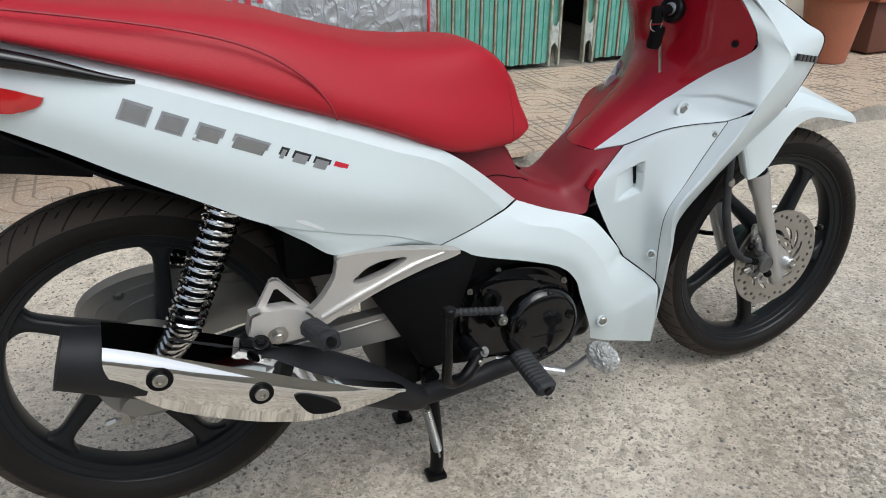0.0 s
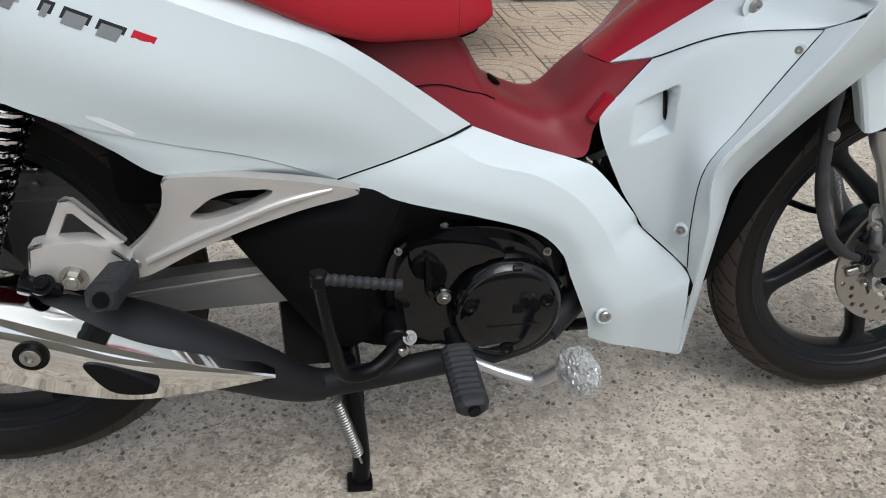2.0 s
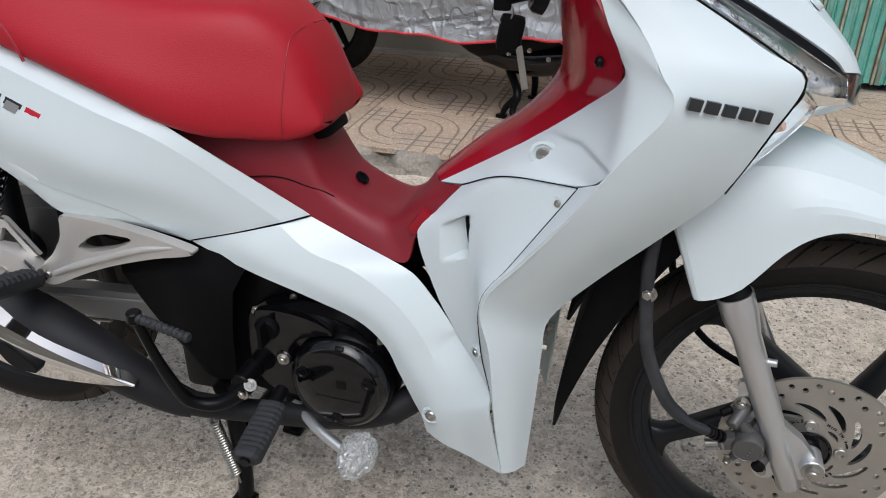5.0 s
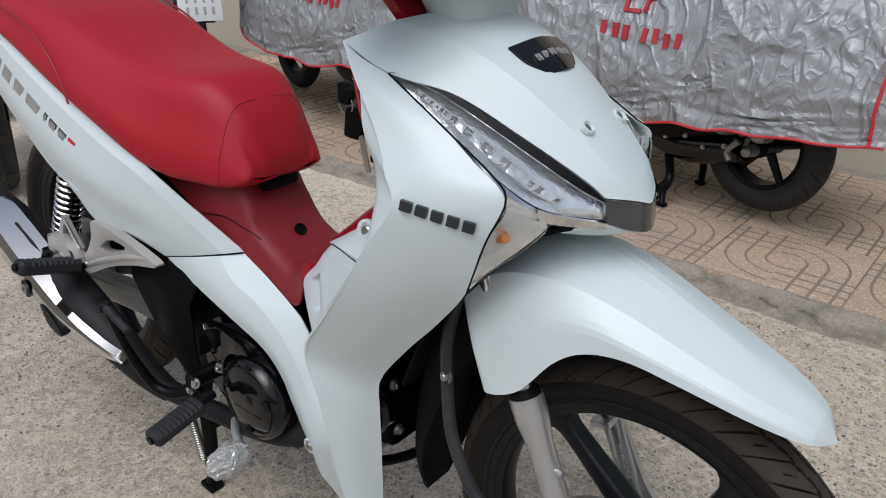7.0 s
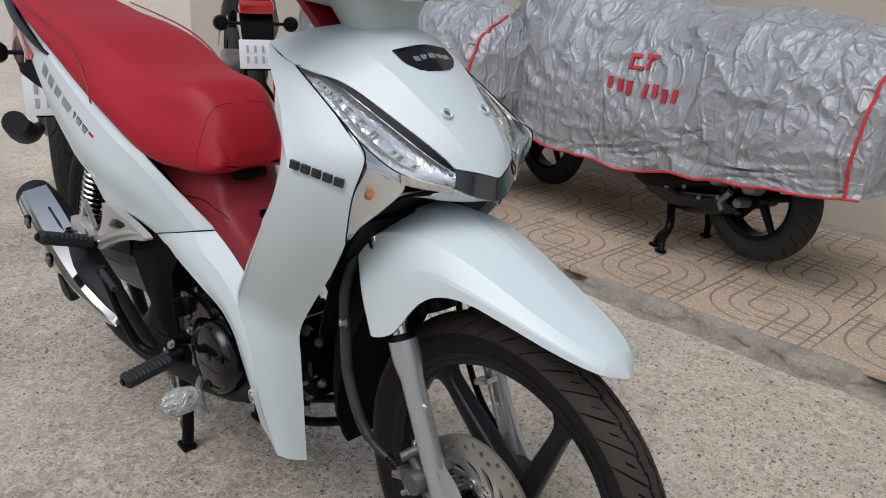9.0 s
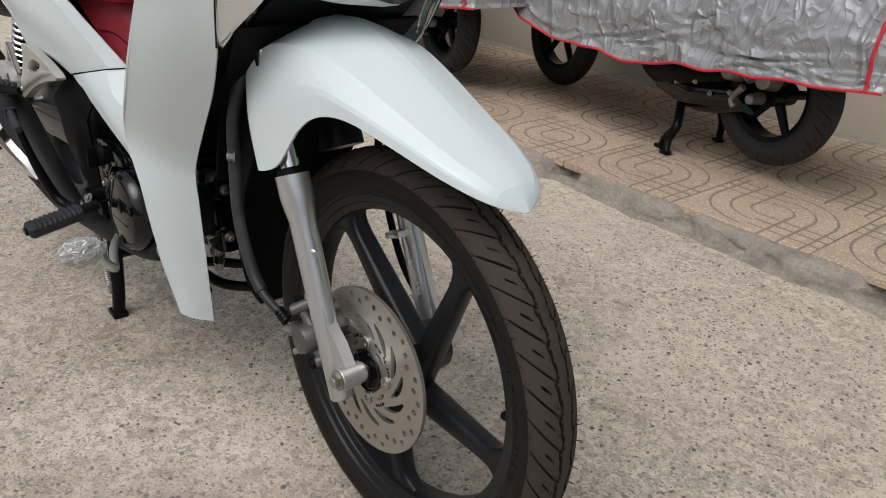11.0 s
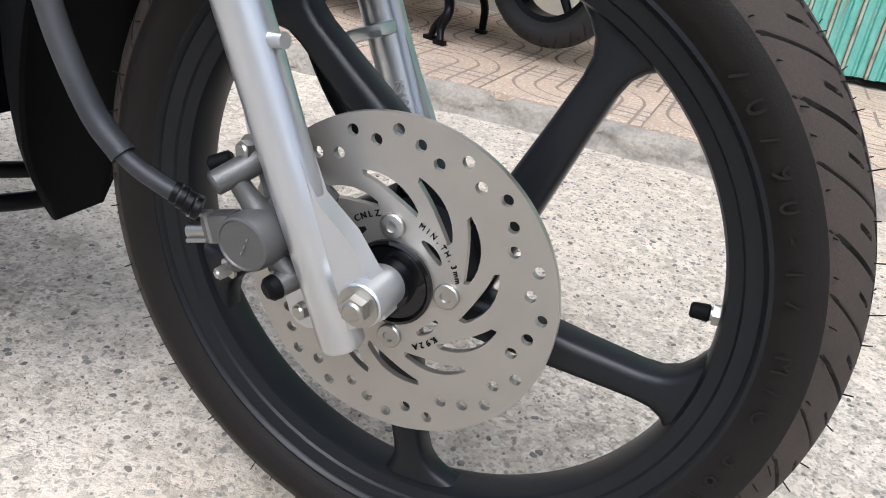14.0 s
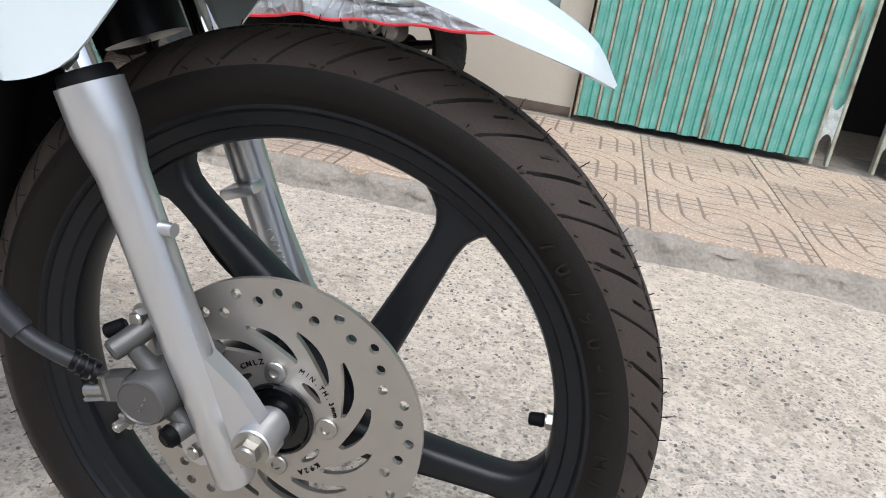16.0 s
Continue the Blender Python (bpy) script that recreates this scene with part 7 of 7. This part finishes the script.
def crumple(m):
    """Sharp paper-like creases over a cloth."""
    nt = m.node_tree
    n, l = nt.nodes, nt.links
    where = n.new("ShaderNodeTexCoord")
    total = None
    for scale, amp, turn, long in ((4, 0.050, 20, 0.6), (7, 0.042, -35, 0.5), (12, 0.030, 65, 0.45), (21, 0.018, -10, 0.5), (38, 0.008, 40, 0.6)):
        mp = n.new("ShaderNodeMapping")
        mp.inputs["Rotation"].default_value = (radians(12), radians(turn), radians(15))
        mp.inputs["Scale"].default_value = (1.0, 1.0, long)
        l.new(where.outputs["Object"], mp.inputs["Vector"])
        v = n.new("ShaderNodeTexNoise")
        v.inputs["Scale"].default_value, v.inputs["Detail"].default_value = scale, 0.0
        l.new(mp.outputs["Vector"], v.inputs["Vector"])
        off = n.new("ShaderNodeMath")
        off.operation = "SUBTRACT"
        off.inputs[1].default_value = 0.5
        l.new(v.outputs["Fac"], off.inputs[0])
        ridge = n.new("ShaderNodeMath")
        ridge.operation = "ABSOLUTE"
        l.new(off.outputs[0], ridge.inputs[0])
        crest = n.new("ShaderNodeMapRange")
        crest.inputs["From Min"].default_value, crest.inputs["From Max"].default_value = 0.0, 0.075
        crest.inputs["To Min"].default_value, crest.inputs["To Max"].default_value = 1.0, 0.0
        l.new(ridge.outputs[0], crest.inputs["Value"])
        k = n.new("ShaderNodeMath")
        k.operation = "MULTIPLY"
        k.inputs[1].default_value = amp * 0.16
        l.new(crest.outputs["Result"], k.inputs[0])
        if total is None:
            total = k.outputs[0]
        else:
            add = n.new("ShaderNodeMath")
            l.new(total, add.inputs[0])
            l.new(k.outputs[0], add.inputs[1])
            total = add.outputs[0]
    bb = n.new("ShaderNodeBump")
    bb.inputs["Distance"].default_value, bb.inputs["Strength"].default_value = 1.0, 1.0
    l.new(total, bb.inputs["Height"])
    l.new(bb.outputs["Normal"], n["Principled BSDF"].inputs["Normal"])


crumple(TARP)
HEM = paint("red_binding_tape", (0.50, 0.03, 0.04), 0.6, grain=(500, 0.1))
PRINT = paint("red_print", (0.42, 0.03, 0.045), 0.6, grain=(300, 0.15))
FAR_RUBBER = paint("old_tyre_rubber", (0.012, 0.012, 0.012), 0.7, grain=(300, 0.2), stain=(20, 0.2), stain_colour=(0.03, 0.028, 0.025))


def plain_wheel(bm_tyre, bm_rim, hub, r, half, heading):
    """A far wheel: ribbed tyre and a five-spoked rim, in the plane of the heading."""
    along = V((math.cos(heading), math.sin(heading), 0))
    axle = V((-along.y, along.x, 0))
    tyre(bm_tyre, (0, 0, 0), r, half, r - 0.075, 0.055, 0.9, 300, 30, 5)
    turn = Matrix.Translation(hub) @ Matrix.Rotation(heading, 4, "Z")
    bmesh.ops.transform(bm_tyre, matrix=turn, verts=bm_tyre.verts)
    up = V((0, 0, 1))
    lathe(bm_rim, [(r - 0.09, -half * 0.6), (r - 0.072, -half * 0.75), (r - 0.072, half * 0.75), (r - 0.09, half * 0.6)], hub, axle, 60, closed=True)
    for k in range(5):
        a = 2 * math.pi * k / 5 + 0.4
        o = along * math.cos(a) + up * math.sin(a)
        tube(bm_rim, [V(hub) + o * 0.03, V(hub) + o * (r - 0.085)], [0.016, 0.012], 8, smooth=False)
    rod(bm_rim, V(hub) - axle * 0.05, V(hub) + axle * 0.05, 0.035, n=24)


def covered_bike():
    rear, front = V((0.788, 1.863, 0)), V((-0.334, 2.160, 0))
    along = (front - rear).normalized()
    heading = math.atan2(along.y, along.x)
    side = V((along.y, -along.x, 0))
    if side.y > 0:
        side = -side
    b = thing("parked_scooter", "black and red scooter under its dust cover, on its side stand", "scooter", rear, "covered scooters")

    def put(name, bm, material, parent=b, label="", angle=35):
        for v in bm.verts:
            v.co -= rear
        return part(name, bm, material, parent, label, angle)

    hang = V((0.040, -0.070, 0.040))
    for name, p, r in (("rear_wheel", rear + hang, 0.215), ("front_wheel", front, 0.235)):
        bt, br = bmesh.new(), bmesh.new()
        plain_wheel(bt, br, V((p.x, p.y, p.z + PAVE_Z + r)), r, 0.05 if name == "rear_wheel" else 0.042, heading)
        t = put(name, bt, FAR_RUBBER, label="black rubber tyre with deep tread", angle=30)
        put("rim", br, BLACK_SATIN, t)

    def at(s, w, z):
        return rear + along * s + side * w + V((0, 0, z))

    bm = bmesh.new()
    tube(bm, [at(0.05, 0.09, 0.36), at(0.2, 0.11, 0.33), at(0.38, 0.11, 0.32), at(0.50, 0.09, 0.34)], [0.05, 0.075, 0.08, 0.05], 16, 20)
    put("crankcase", bm, BLACK_SATIN, label="black engine casing")
    bm = bmesh.new()
    for s, w, z, r in ((-0.02, 0.07, 0.33, 0.035), (0.03, 0.08, 0.36, 0.04), (0.10, 0.085, 0.34, 0.045), (0.0, 0.085, 0.27, 0.02)):
        rod(bm, hang + at(s, w - 0.02, z), hang + at(s, w + 0.04, z), r, r * 0.8, n=18, bevel=0.006)
    tube(bm, [hang + at(0.15, 0.09, 0.40), hang + at(0.08, 0.095, 0.40), hang + at(0.01, 0.09, 0.33)], [0.050, 0.055, 0.035], 14, 12)
    for k in range(5):
        box(bm, (0.006, 0.030, 0.10), hang + at(0.03 + 0.028 * k, 0.125, 0.375), Euler((0, radians(20), heading)).to_matrix(), 0.002)
    tube(bm, [hang + at(0.03, 0.12, 0.30), hang + at(0.06, 0.125, 0.26), hang + at(0.045, 0.125, 0.235)], [0.012, 0.009, 0.011], 10, 8)
    put("gear_housing", bm, ALU, label="grey alloy gear housing")
    bm = bmesh.new()
    tube(bm, [at(0.48, 0.06, 0.34), at(0.60, 0.05, 0.33), at(0.75, 0.05, 0.36), at(0.86, 0.04, 0.42)], [0.05, 0.04, 0.035, 0.03], 12, 16)
    tube(bm, [at(0.5, 0.12, 0.38), at(0.62, 0.13, 0.36), at(0.7, 0.12, 0.40)], 0.02, 10)
    put("frame", bm, BLACK_SATIN)
    bm = bmesh.new()
    rod(bm, at(0.60, 0.10, 0.365), at(0.60, 0.15, 0.365), 0.016, n=14, bevel=0.003)
    rod(bm, at(0.66, 0.10, 0.38), at(0.64, 0.15, 0.37), 0.012, n=14, bevel=0.003)
    put("footpeg", bm, ZINC)
    bm = bmesh.new()
    patch(bm, [[at(0.74, 0.10, 0.50), at(0.84, 0.10, 0.52), at(0.95, 0.06, 0.55)], [at(0.72, 0.11, 0.40), at(0.82, 0.11, 0.41), at(0.92, 0.07, 0.45)], [at(0.74, 0.09, 0.33), at(0.80, 0.09, 0.33), at(0.88, 0.06, 0.37)]], 12, 4, out=tuple(side))
    put("lower_fairing", bm, RED_GLOSS, label="red lower fairing")
    foot, toe, far = V((0.547, 1.700, PAVE_Z)), V((0.494, 1.747, PAVE_Z)), V((0.56, 2.01, PAVE_Z))
    bm = bmesh.new()
    tube(bm, [at(0.26, 0.03, 0.30), at(0.28, 0.10, 0.24), foot + V((0.0, 0.035, 0.10)), foot + V((-0.012, 0.02, 0.045)), foot + V((0, 0, 0.010))], [0.017, 0.018, 0.016, 0.015, 0.010], 12, 22)
    tube(bm, [foot + V((-0.006, 0.03, 0.08)), toe + V((0.012, -0.006, 0.04)), toe + V((0, 0, 0.011))], [0.013, 0.012, 0.010], 10, 12)
    tube(bm, [at(0.27, 0.02, 0.28), far + V((0, -0.02, 0.10)), far + V((0, 0, 0.010))], [0.016, 0.014, 0.012], 10, 14)
    for p in (foot, toe, far):
        box(bm, (0.036, 0.026, 0.014), p + V((-0.003, 0, 0.007)), Euler((0, 0, heading)).to_matrix(), 0.004)
    put("centre_stand", bm, BLACK_SATIN, label="black forked centre stand")
    bm = bmesh.new()
    rod(bm, at(0.25, 0.11, 0.32), at(0.28, 0.115, 0.22), 0.009, n=12)
    put("stand_spring", bm, ZINC)
    bm = bmesh.new()
    tube(bm, [at(0.0, 0.1, 0.30), at(0.18, 0.125, 0.27), at(0.36, 0.125, 0.28)], [0.055, 0.062, 0.045], 18, 16)
    case = put("belt_case", bm, BLACK_GLOSS, label="black belt case")
    for k in range(5):
        bm = bmesh.new()
        hexbolt(bm, at(0.02 + 0.075 * k, 0.175 + 0.004 * (k % 2), 0.31 - 0.02 * (k % 2)), tuple(side), 0.006, 0.008)
        for v in bm.verts:
            v.co -= rear
        part("bolt", bm, ZINC, case)
    bm = bmesh.new()
    for s in (-0.06, 0.06):
        tube(bm, [V((front.x, front.y, PAVE_Z + 0.275)) + side * s, V((front.x, front.y, 0.6)) + side * s - along * 0.13], 0.018, 12, smooth=False)
    put("fork", bm, ALU)

    # the cover: a creased sheet hanging over everything
    c = thing("dust_cover", "creased silver motorcycle dust cover with red hem and print", "dust cover", rear, "dust covers")
    spine = [(-0.45, 0.16, 0.80, 0.43), (-0.38, 0.21, 0.86, 0.42), (-0.2, 0.26, 0.90, 0.41), (0.0, 0.285, 0.93, 0.385), (0.3, 0.32, 0.90, 0.355), (0.55, 0.36, 0.95, 0.345), (0.8, 0.39, 1.12, 0.37), (1.0, 0.36, 1.18, 0.42), (1.2, 0.26, 1.02, 0.52), (1.38, 0.16, 0.80, 0.56)]
    nu, nv = 230, 130

    def fold(p, s, v):
        q = V((s * 1.0, v * 1.3, 0.3))
        w = noise.noise(q * 2.2) * 0.022
        warp = V((noise.noise(q * 3.1), noise.noise(q * 3.1 + V((7, 1, 2))), 0)) * 0.5
        for k, (f, amp) in enumerate(((4.5, 0.012), (9.0, 0.0045), (19.0, 0.0015))):
            d = q + warp / (k + 1)
            d = V((d.x * (1.0 if k % 2 else 0.7) + 0.5 * d.y, d.y - 0.4 * d.x, 0))
            w += amp * (0.45 - abs(noise.noise(d * f + V((3 * k, 0, 0)))) * 2.0)
        return w

    rows = []
    for i in range(nu):
        s = -0.45 + 1.83 * i / (nu - 1)
        ss = [e[0] for e in spine]
        w, top, hem = (float(np.interp(s, ss, [e[k] for e in spine])) for k in (1, 2, 3))
        prof = [(w * 1.02, hem), (w * 1.0, hem + 0.14 * (top - hem)), (w * 0.97, hem + 0.35 * (top - hem)), (w * 0.86, hem + 0.65 * (top - hem)), (w * 0.55, top - 0.06), (0.0, top)]
        prof = prof + [(-a, z) for a, z in prof[-2::-1]]
        line = spline_by_index([(a, 0, z) for a, z in prof], nv)
        row = []
        for j, p in enumerate(line):
            v = j / (nv - 1)
            t = line[min(j + 1, nv - 1)] - line[max(j - 1, 0)]
            nor = V((t.z, 0, -t.x)).normalized()
            g = fold(p, s, v * 2.4)
            hemw = 0.02 * noise.noise((s * 7, v * 3, 1.7)) * max(0, 1 - 8 * min(v, 1 - v))
            q = p + nor * (-g if nor.x * p.x < 0 else g)
            row.append(rear + along * s + side * q.x + V((0, 0, q.z + hemw)))
        rows.append(row)
    bm = bmesh.new()
    grid_faces(bm, rows)
    vs = list(bm.verts)
    bm.faces.new(vs[:nv])
    bm.faces.new(vs[-nv:][::-1])
    put("sheet", bm, TARP, c, angle=70)
    for name, j in (("hem", 0), ("hem", nv - 1)):
        bm = bmesh.new()
        tube(bm, [rows[i][j] for i in range(0, nu, 3)], 0.0048, 6, smooth=False)
        put(name, bm, HEM, c, "red hem tape")
    bm = bmesh.new()
    tube(bm, [rows[4][j] + side * 0.004 for j in range(0, nv // 2, 2)], 0.0055, 6, smooth=False)
    put("seam_tape", bm, HEM, c)

    def on_sheet(x, z):
        best = min(((rows[i][j].x - x) ** 2 + (rows[i][j].z - z) ** 2, i, j) for i in range(nu) for j in range(nv // 2))
        _, i, j = best
        i, j = min(max(i, 1), nu - 2), max(j, 1)
        nor = (rows[i + 1][j] - rows[i - 1][j]).cross(rows[i][j + 1] - rows[i][j - 1]).normalized()
        if nor.dot(side) < 0:
            nor = -nor
        return rows[i][j], nor

    marks = [(0.275 + 0.046 * k, 0.640 - 0.004 * k, 0.040, 0.045) for k in range(3)] + [(0.438 + 0.040 * k, 0.628 - 0.003 * k, 0.034, 0.045) for k in range(4)]
    marks += [(0.355, 0.735, 0.075, 0.014), (0.345, 0.712, 0.022, 0.045), (0.425, 0.735, 0.085, 0.014), (0.415, 0.710, 0.022, 0.045), (0.38, 0.690, 0.09, 0.012)]
    for x, z, w, h in marks:
        p, nor = on_sheet(x, z)
        t = V((0, 0, 1)).cross(nor).normalized()
        u = nor.cross(t)
        bm = bmesh.new()
        box(bm, (w * 0.55, h, 0.014), p, Matrix((t, u, nor)).transposed())
        put("print_bar", bm, PRINT, c)
    return b, c


scooter, cover = covered_bike()
other = copy_thing(scooter, Matrix.Translation(scooter.location + V((-1.41, -0.085, 0))))
copy_thing(cover, Matrix.Translation(cover.location + V((-1.41, -0.085, 0))))


def tail_bike(at, turn, colour, label):
    """A motorcycle seen from behind: wheel, guard, plate, lamp, engine and seat."""
    b = thing("parked_motorcycle", label, "motorcycle", at, "parked motorcycles")
    b.rotation_euler = (0, 0, turn)
    bt, br = bmesh.new(), bmesh.new()
    plain_wheel(bt, br, V((0, 0, 0.28)), 0.28, 0.045, 0.0)
    t = part("rear_wheel", bt, FAR_RUBBER, b)
    part("rim", br, BLACK_SATIN, t)
    bt, br = bmesh.new(), bmesh.new()
    plain_wheel(bt, br, V((-1.22, 0, 0.28)), 0.28, 0.04, 0.0)
    t = part("front_wheel", bt, FAR_RUBBER, b)
    part("rim", br, BLACK_SATIN, t)
    bm = bmesh.new()
    patch(bm, [[(0.20, y, 0.78), (0.31, y, 0.64), (0.345, y * 0.9, 0.52), (0.35, y * 0.8, 0.42)] for y in (-0.08, 0, 0.08)], 14, 4, thick=0.006, out=(1, 0, 0))
    part("rear_guard", bm, BLACK_MATT, b)
    bm = bmesh.new()
    box(bm, (0.006, 0.19, 0.14), (0.365, 0, 0.50), Euler((0, radians(-12), 0)).to_matrix(), 0.003)
    plate_ob = part("number_plate", bm, PLATE, b, "white number plate")
    for z in (0.475, 0.525):
        for k in range(4):
            bm = bmesh.new()
            box(bm, (0.002, 0.012, 0.034), (0.3705 - 0.2 * (z - 0.5), -0.055 + 0.037 * k, z), Euler((0, radians(-12), 0)).to_matrix())
            part("plate_bar", bm, GREY_PRINT, plate_ob)
    bm = bmesh.new()
    box(bm, (0.06, 0.17, 0.07), (0.30, 0, 0.72), None, 0.02)
    part("tail_lamp", bm, TAIL_RED, b, "red tail lamp")
    for s in (-1, 1):
        bm = bmesh.new()
        tube(bm, [(0.28, s * 0.06, 0.64), (0.28, s * 0.15, 0.64)], 0.008, 8, smooth=False)
        lathe(bm, [(0.035, -0.03), (0.038, 0.0), (0.03, 0.02), (0.00001, 0.025)], (0.28, s * 0.17, 0.64), (1, 0, 0), 20)
        part("turn_signal", bm, BLACK_SATIN, b)
    bm = bmesh.new()
    patch(bm, [[(0.25, -0.08, 0.80), (0.0, -0.13, 0.74), (-0.3, -0.14, 0.60)], [(0.25, -0.09, 0.72), (0.0, -0.15, 0.62), (-0.3, -0.15, 0.48)]], 14, 4, out=(0, -1, 0))
    patch(bm, [[(0.25, 0.08, 0.80), (0.0, 0.13, 0.74), (-0.3, 0.14, 0.60)], [(0.25, 0.09, 0.72), (0.0, 0.15, 0.62), (-0.3, 0.15, 0.48)]], 14, 4, out=(0, 1, 0))
    part("body_cover", bm, colour, b)
    bm = bmesh.new()
    tube(bm, [(0.25, 0, 0.82), (0.0, 0, 0.80), (-0.35, 0, 0.74)], [0.09, 0.11, 0.09], 14, 14)
    part("seat", bm, BLACK_MATT, b)
    bm = bmesh.new()
    for x, y, z, r in ((-0.45, 0, 0.32, 0.12), (-0.35, 0, 0.36, 0.09), (-0.55, 0, 0.36, 0.08)):
        rod(bm, (x, y - 0.12, z), (x, y + 0.12, z), r, n=24, bevel=0.015)
    part("engine", bm, ALU, b, "grey engine")
    bm = bmesh.new()
    tube(bm, [(-0.5, -0.12, 0.24), (-0.2, -0.14, 0.26), (0.05, -0.15, 0.32), (0.22, -0.15, 0.38)], [0.02, 0.035, 0.05, 0.045], 16, 20)
    part("silencer", bm, EXHAUST, b)
    bm = bmesh.new()
    tube(bm, [(-1.22, 0, 0.28), (-1.0, 0, 0.85), (-0.95, 0, 1.0)], 0.03, 10)
    tube(bm, [(-0.95, -0.32, 1.0), (-0.97, 0, 1.02), (-0.95, 0.32, 1.0)], 0.013, 10)
    part("fork_and_bar", bm, BLACK_SATIN, b)
    bm = bmesh.new()
    tube(bm, [(-0.30, 0.08, 0.30), (-0.27, 0.17, 0.14), (-0.26, 0.22, 0.008)], 0.012, 8)
    part("side_stand", bm, BLACK_SATIN, b)
    return b


PLATE = paint("white_plate", (0.72, 0.73, 0.74), 0.4)
tail_bike((-1.44, 0.385, 0.0), radians(-22), RED_GLOSS, "red motorcycle with a grey engine parked on the lane")
tail_bike((-1.90, 1.53, PAVE_Z), radians(-25), BLACK_SATIN, "dark motorcycle with a white number plate parked on the pavement")

# ---------- flower pots by the far wall ----------
TERRACOTTA = paint("terracotta", (0.34, 0.12, 0.065), 0.85, grain=(120, 0.15), stain=(8, 0.35), stain_colour=(0.25, 0.10, 0.06), bump=(90, 0.0015))
BROWN = paint("brown_glaze", (0.12, 0.045, 0.028), 0.6, grain=(120, 0.15), stain=(8, 0.3), stain_colour=(0.08, 0.03, 0.02), bump=(60, 0.001))
SOIL = paint("dry_soil", (0.06, 0.045, 0.03), 0.95, grain=(90, 0.4), stain=(20, 0.3), bump=(60, 0.01))
pot = thing("flower_pot", "tall terracotta flower pot standing on the pavement", "flower pot", (3.80, 2.14, PAVE_Z))
bm = bmesh.new()
lathe(bm, [(0.10, 0.0), (0.115, 0.004), (0.165, 0.34), (0.172, 0.345), (0.19, 0.36), (0.192, 0.41), (0.185, 0.415), (0.172, 0.41), (0.165, 0.36), (0.10, 0.03)], (0, 0, 0), (0, 0, 1), 48, closed=True)
part("body", bm, TERRACOTTA, pot)
bm = bmesh.new()
lathe(bm, [(0.166, 0.37), (0.00001, 0.385)], (0, 0, 0), (0, 0, 1), 32)
part("soil", bm, SOIL, pot)
bm = bmesh.new()
lathe(bm, [(0.108, 0.0), (0.108, 0.03), (0.00001, 0.03)], (0, 0, 0), (0, 0, 1), 32)
part("base", bm, TERRACOTTA, pot)
trough = thing("planter", "long brown glazed planter with a rolled rim", "planter", (4.60, 2.32, PAVE_Z))
bm = bmesh.new()
box(bm, (0.92, 0.36, 0.30), (0, 0, 0.16), None, 0.025)
box(bm, (0.86, 0.30, 0.03), (0, 0, 0.015), None, 0.005)
part("body", bm, BROWN, trough)
bm = bmesh.new()
box(bm, (1.0, 0.44, 0.045), (0, 0, 0.325), None, 0.018)
part("rim", bm, TERRACOTTA, trough)

# a tuft of weeds in the joint by the kerb
LEAF = paint("weed_leaf", (0.07, 0.13, 0.035), 0.6, grain=(200, 0.2))
weed = thing("weed", "small green weeds growing in the joint at the kerb", "weed", (-0.28, KERB_Y - 0.05, 0.0))
rnd = random.Random(8)
for k in range(26):
    bm = bmesh.new()
    a, h = rnd.uniform(0, 6.28), rnd.uniform(0.02, 0.055)
    o = V((rnd.uniform(-0.07, 0.07), rnd.uniform(-0.02, 0.02), 0.0))
    tip = o + V((math.cos(a) * h * 0.7, math.sin(a) * h * 0.7, h))
    mid = o.lerp(tip, 0.5) + V((0, 0, 0.008))
    sd = V((-math.sin(a), math.cos(a), 0)) * 0.005
    patch(bm, [[o + sd * 0.3, mid + sd, tip + sd * 0.1], [o - sd * 0.3, mid - sd, tip - sd * 0.1]], 7, 1, thick=0.0006, out=(0, 0, 1))
    part("leaf", bm, LEAF, weed)


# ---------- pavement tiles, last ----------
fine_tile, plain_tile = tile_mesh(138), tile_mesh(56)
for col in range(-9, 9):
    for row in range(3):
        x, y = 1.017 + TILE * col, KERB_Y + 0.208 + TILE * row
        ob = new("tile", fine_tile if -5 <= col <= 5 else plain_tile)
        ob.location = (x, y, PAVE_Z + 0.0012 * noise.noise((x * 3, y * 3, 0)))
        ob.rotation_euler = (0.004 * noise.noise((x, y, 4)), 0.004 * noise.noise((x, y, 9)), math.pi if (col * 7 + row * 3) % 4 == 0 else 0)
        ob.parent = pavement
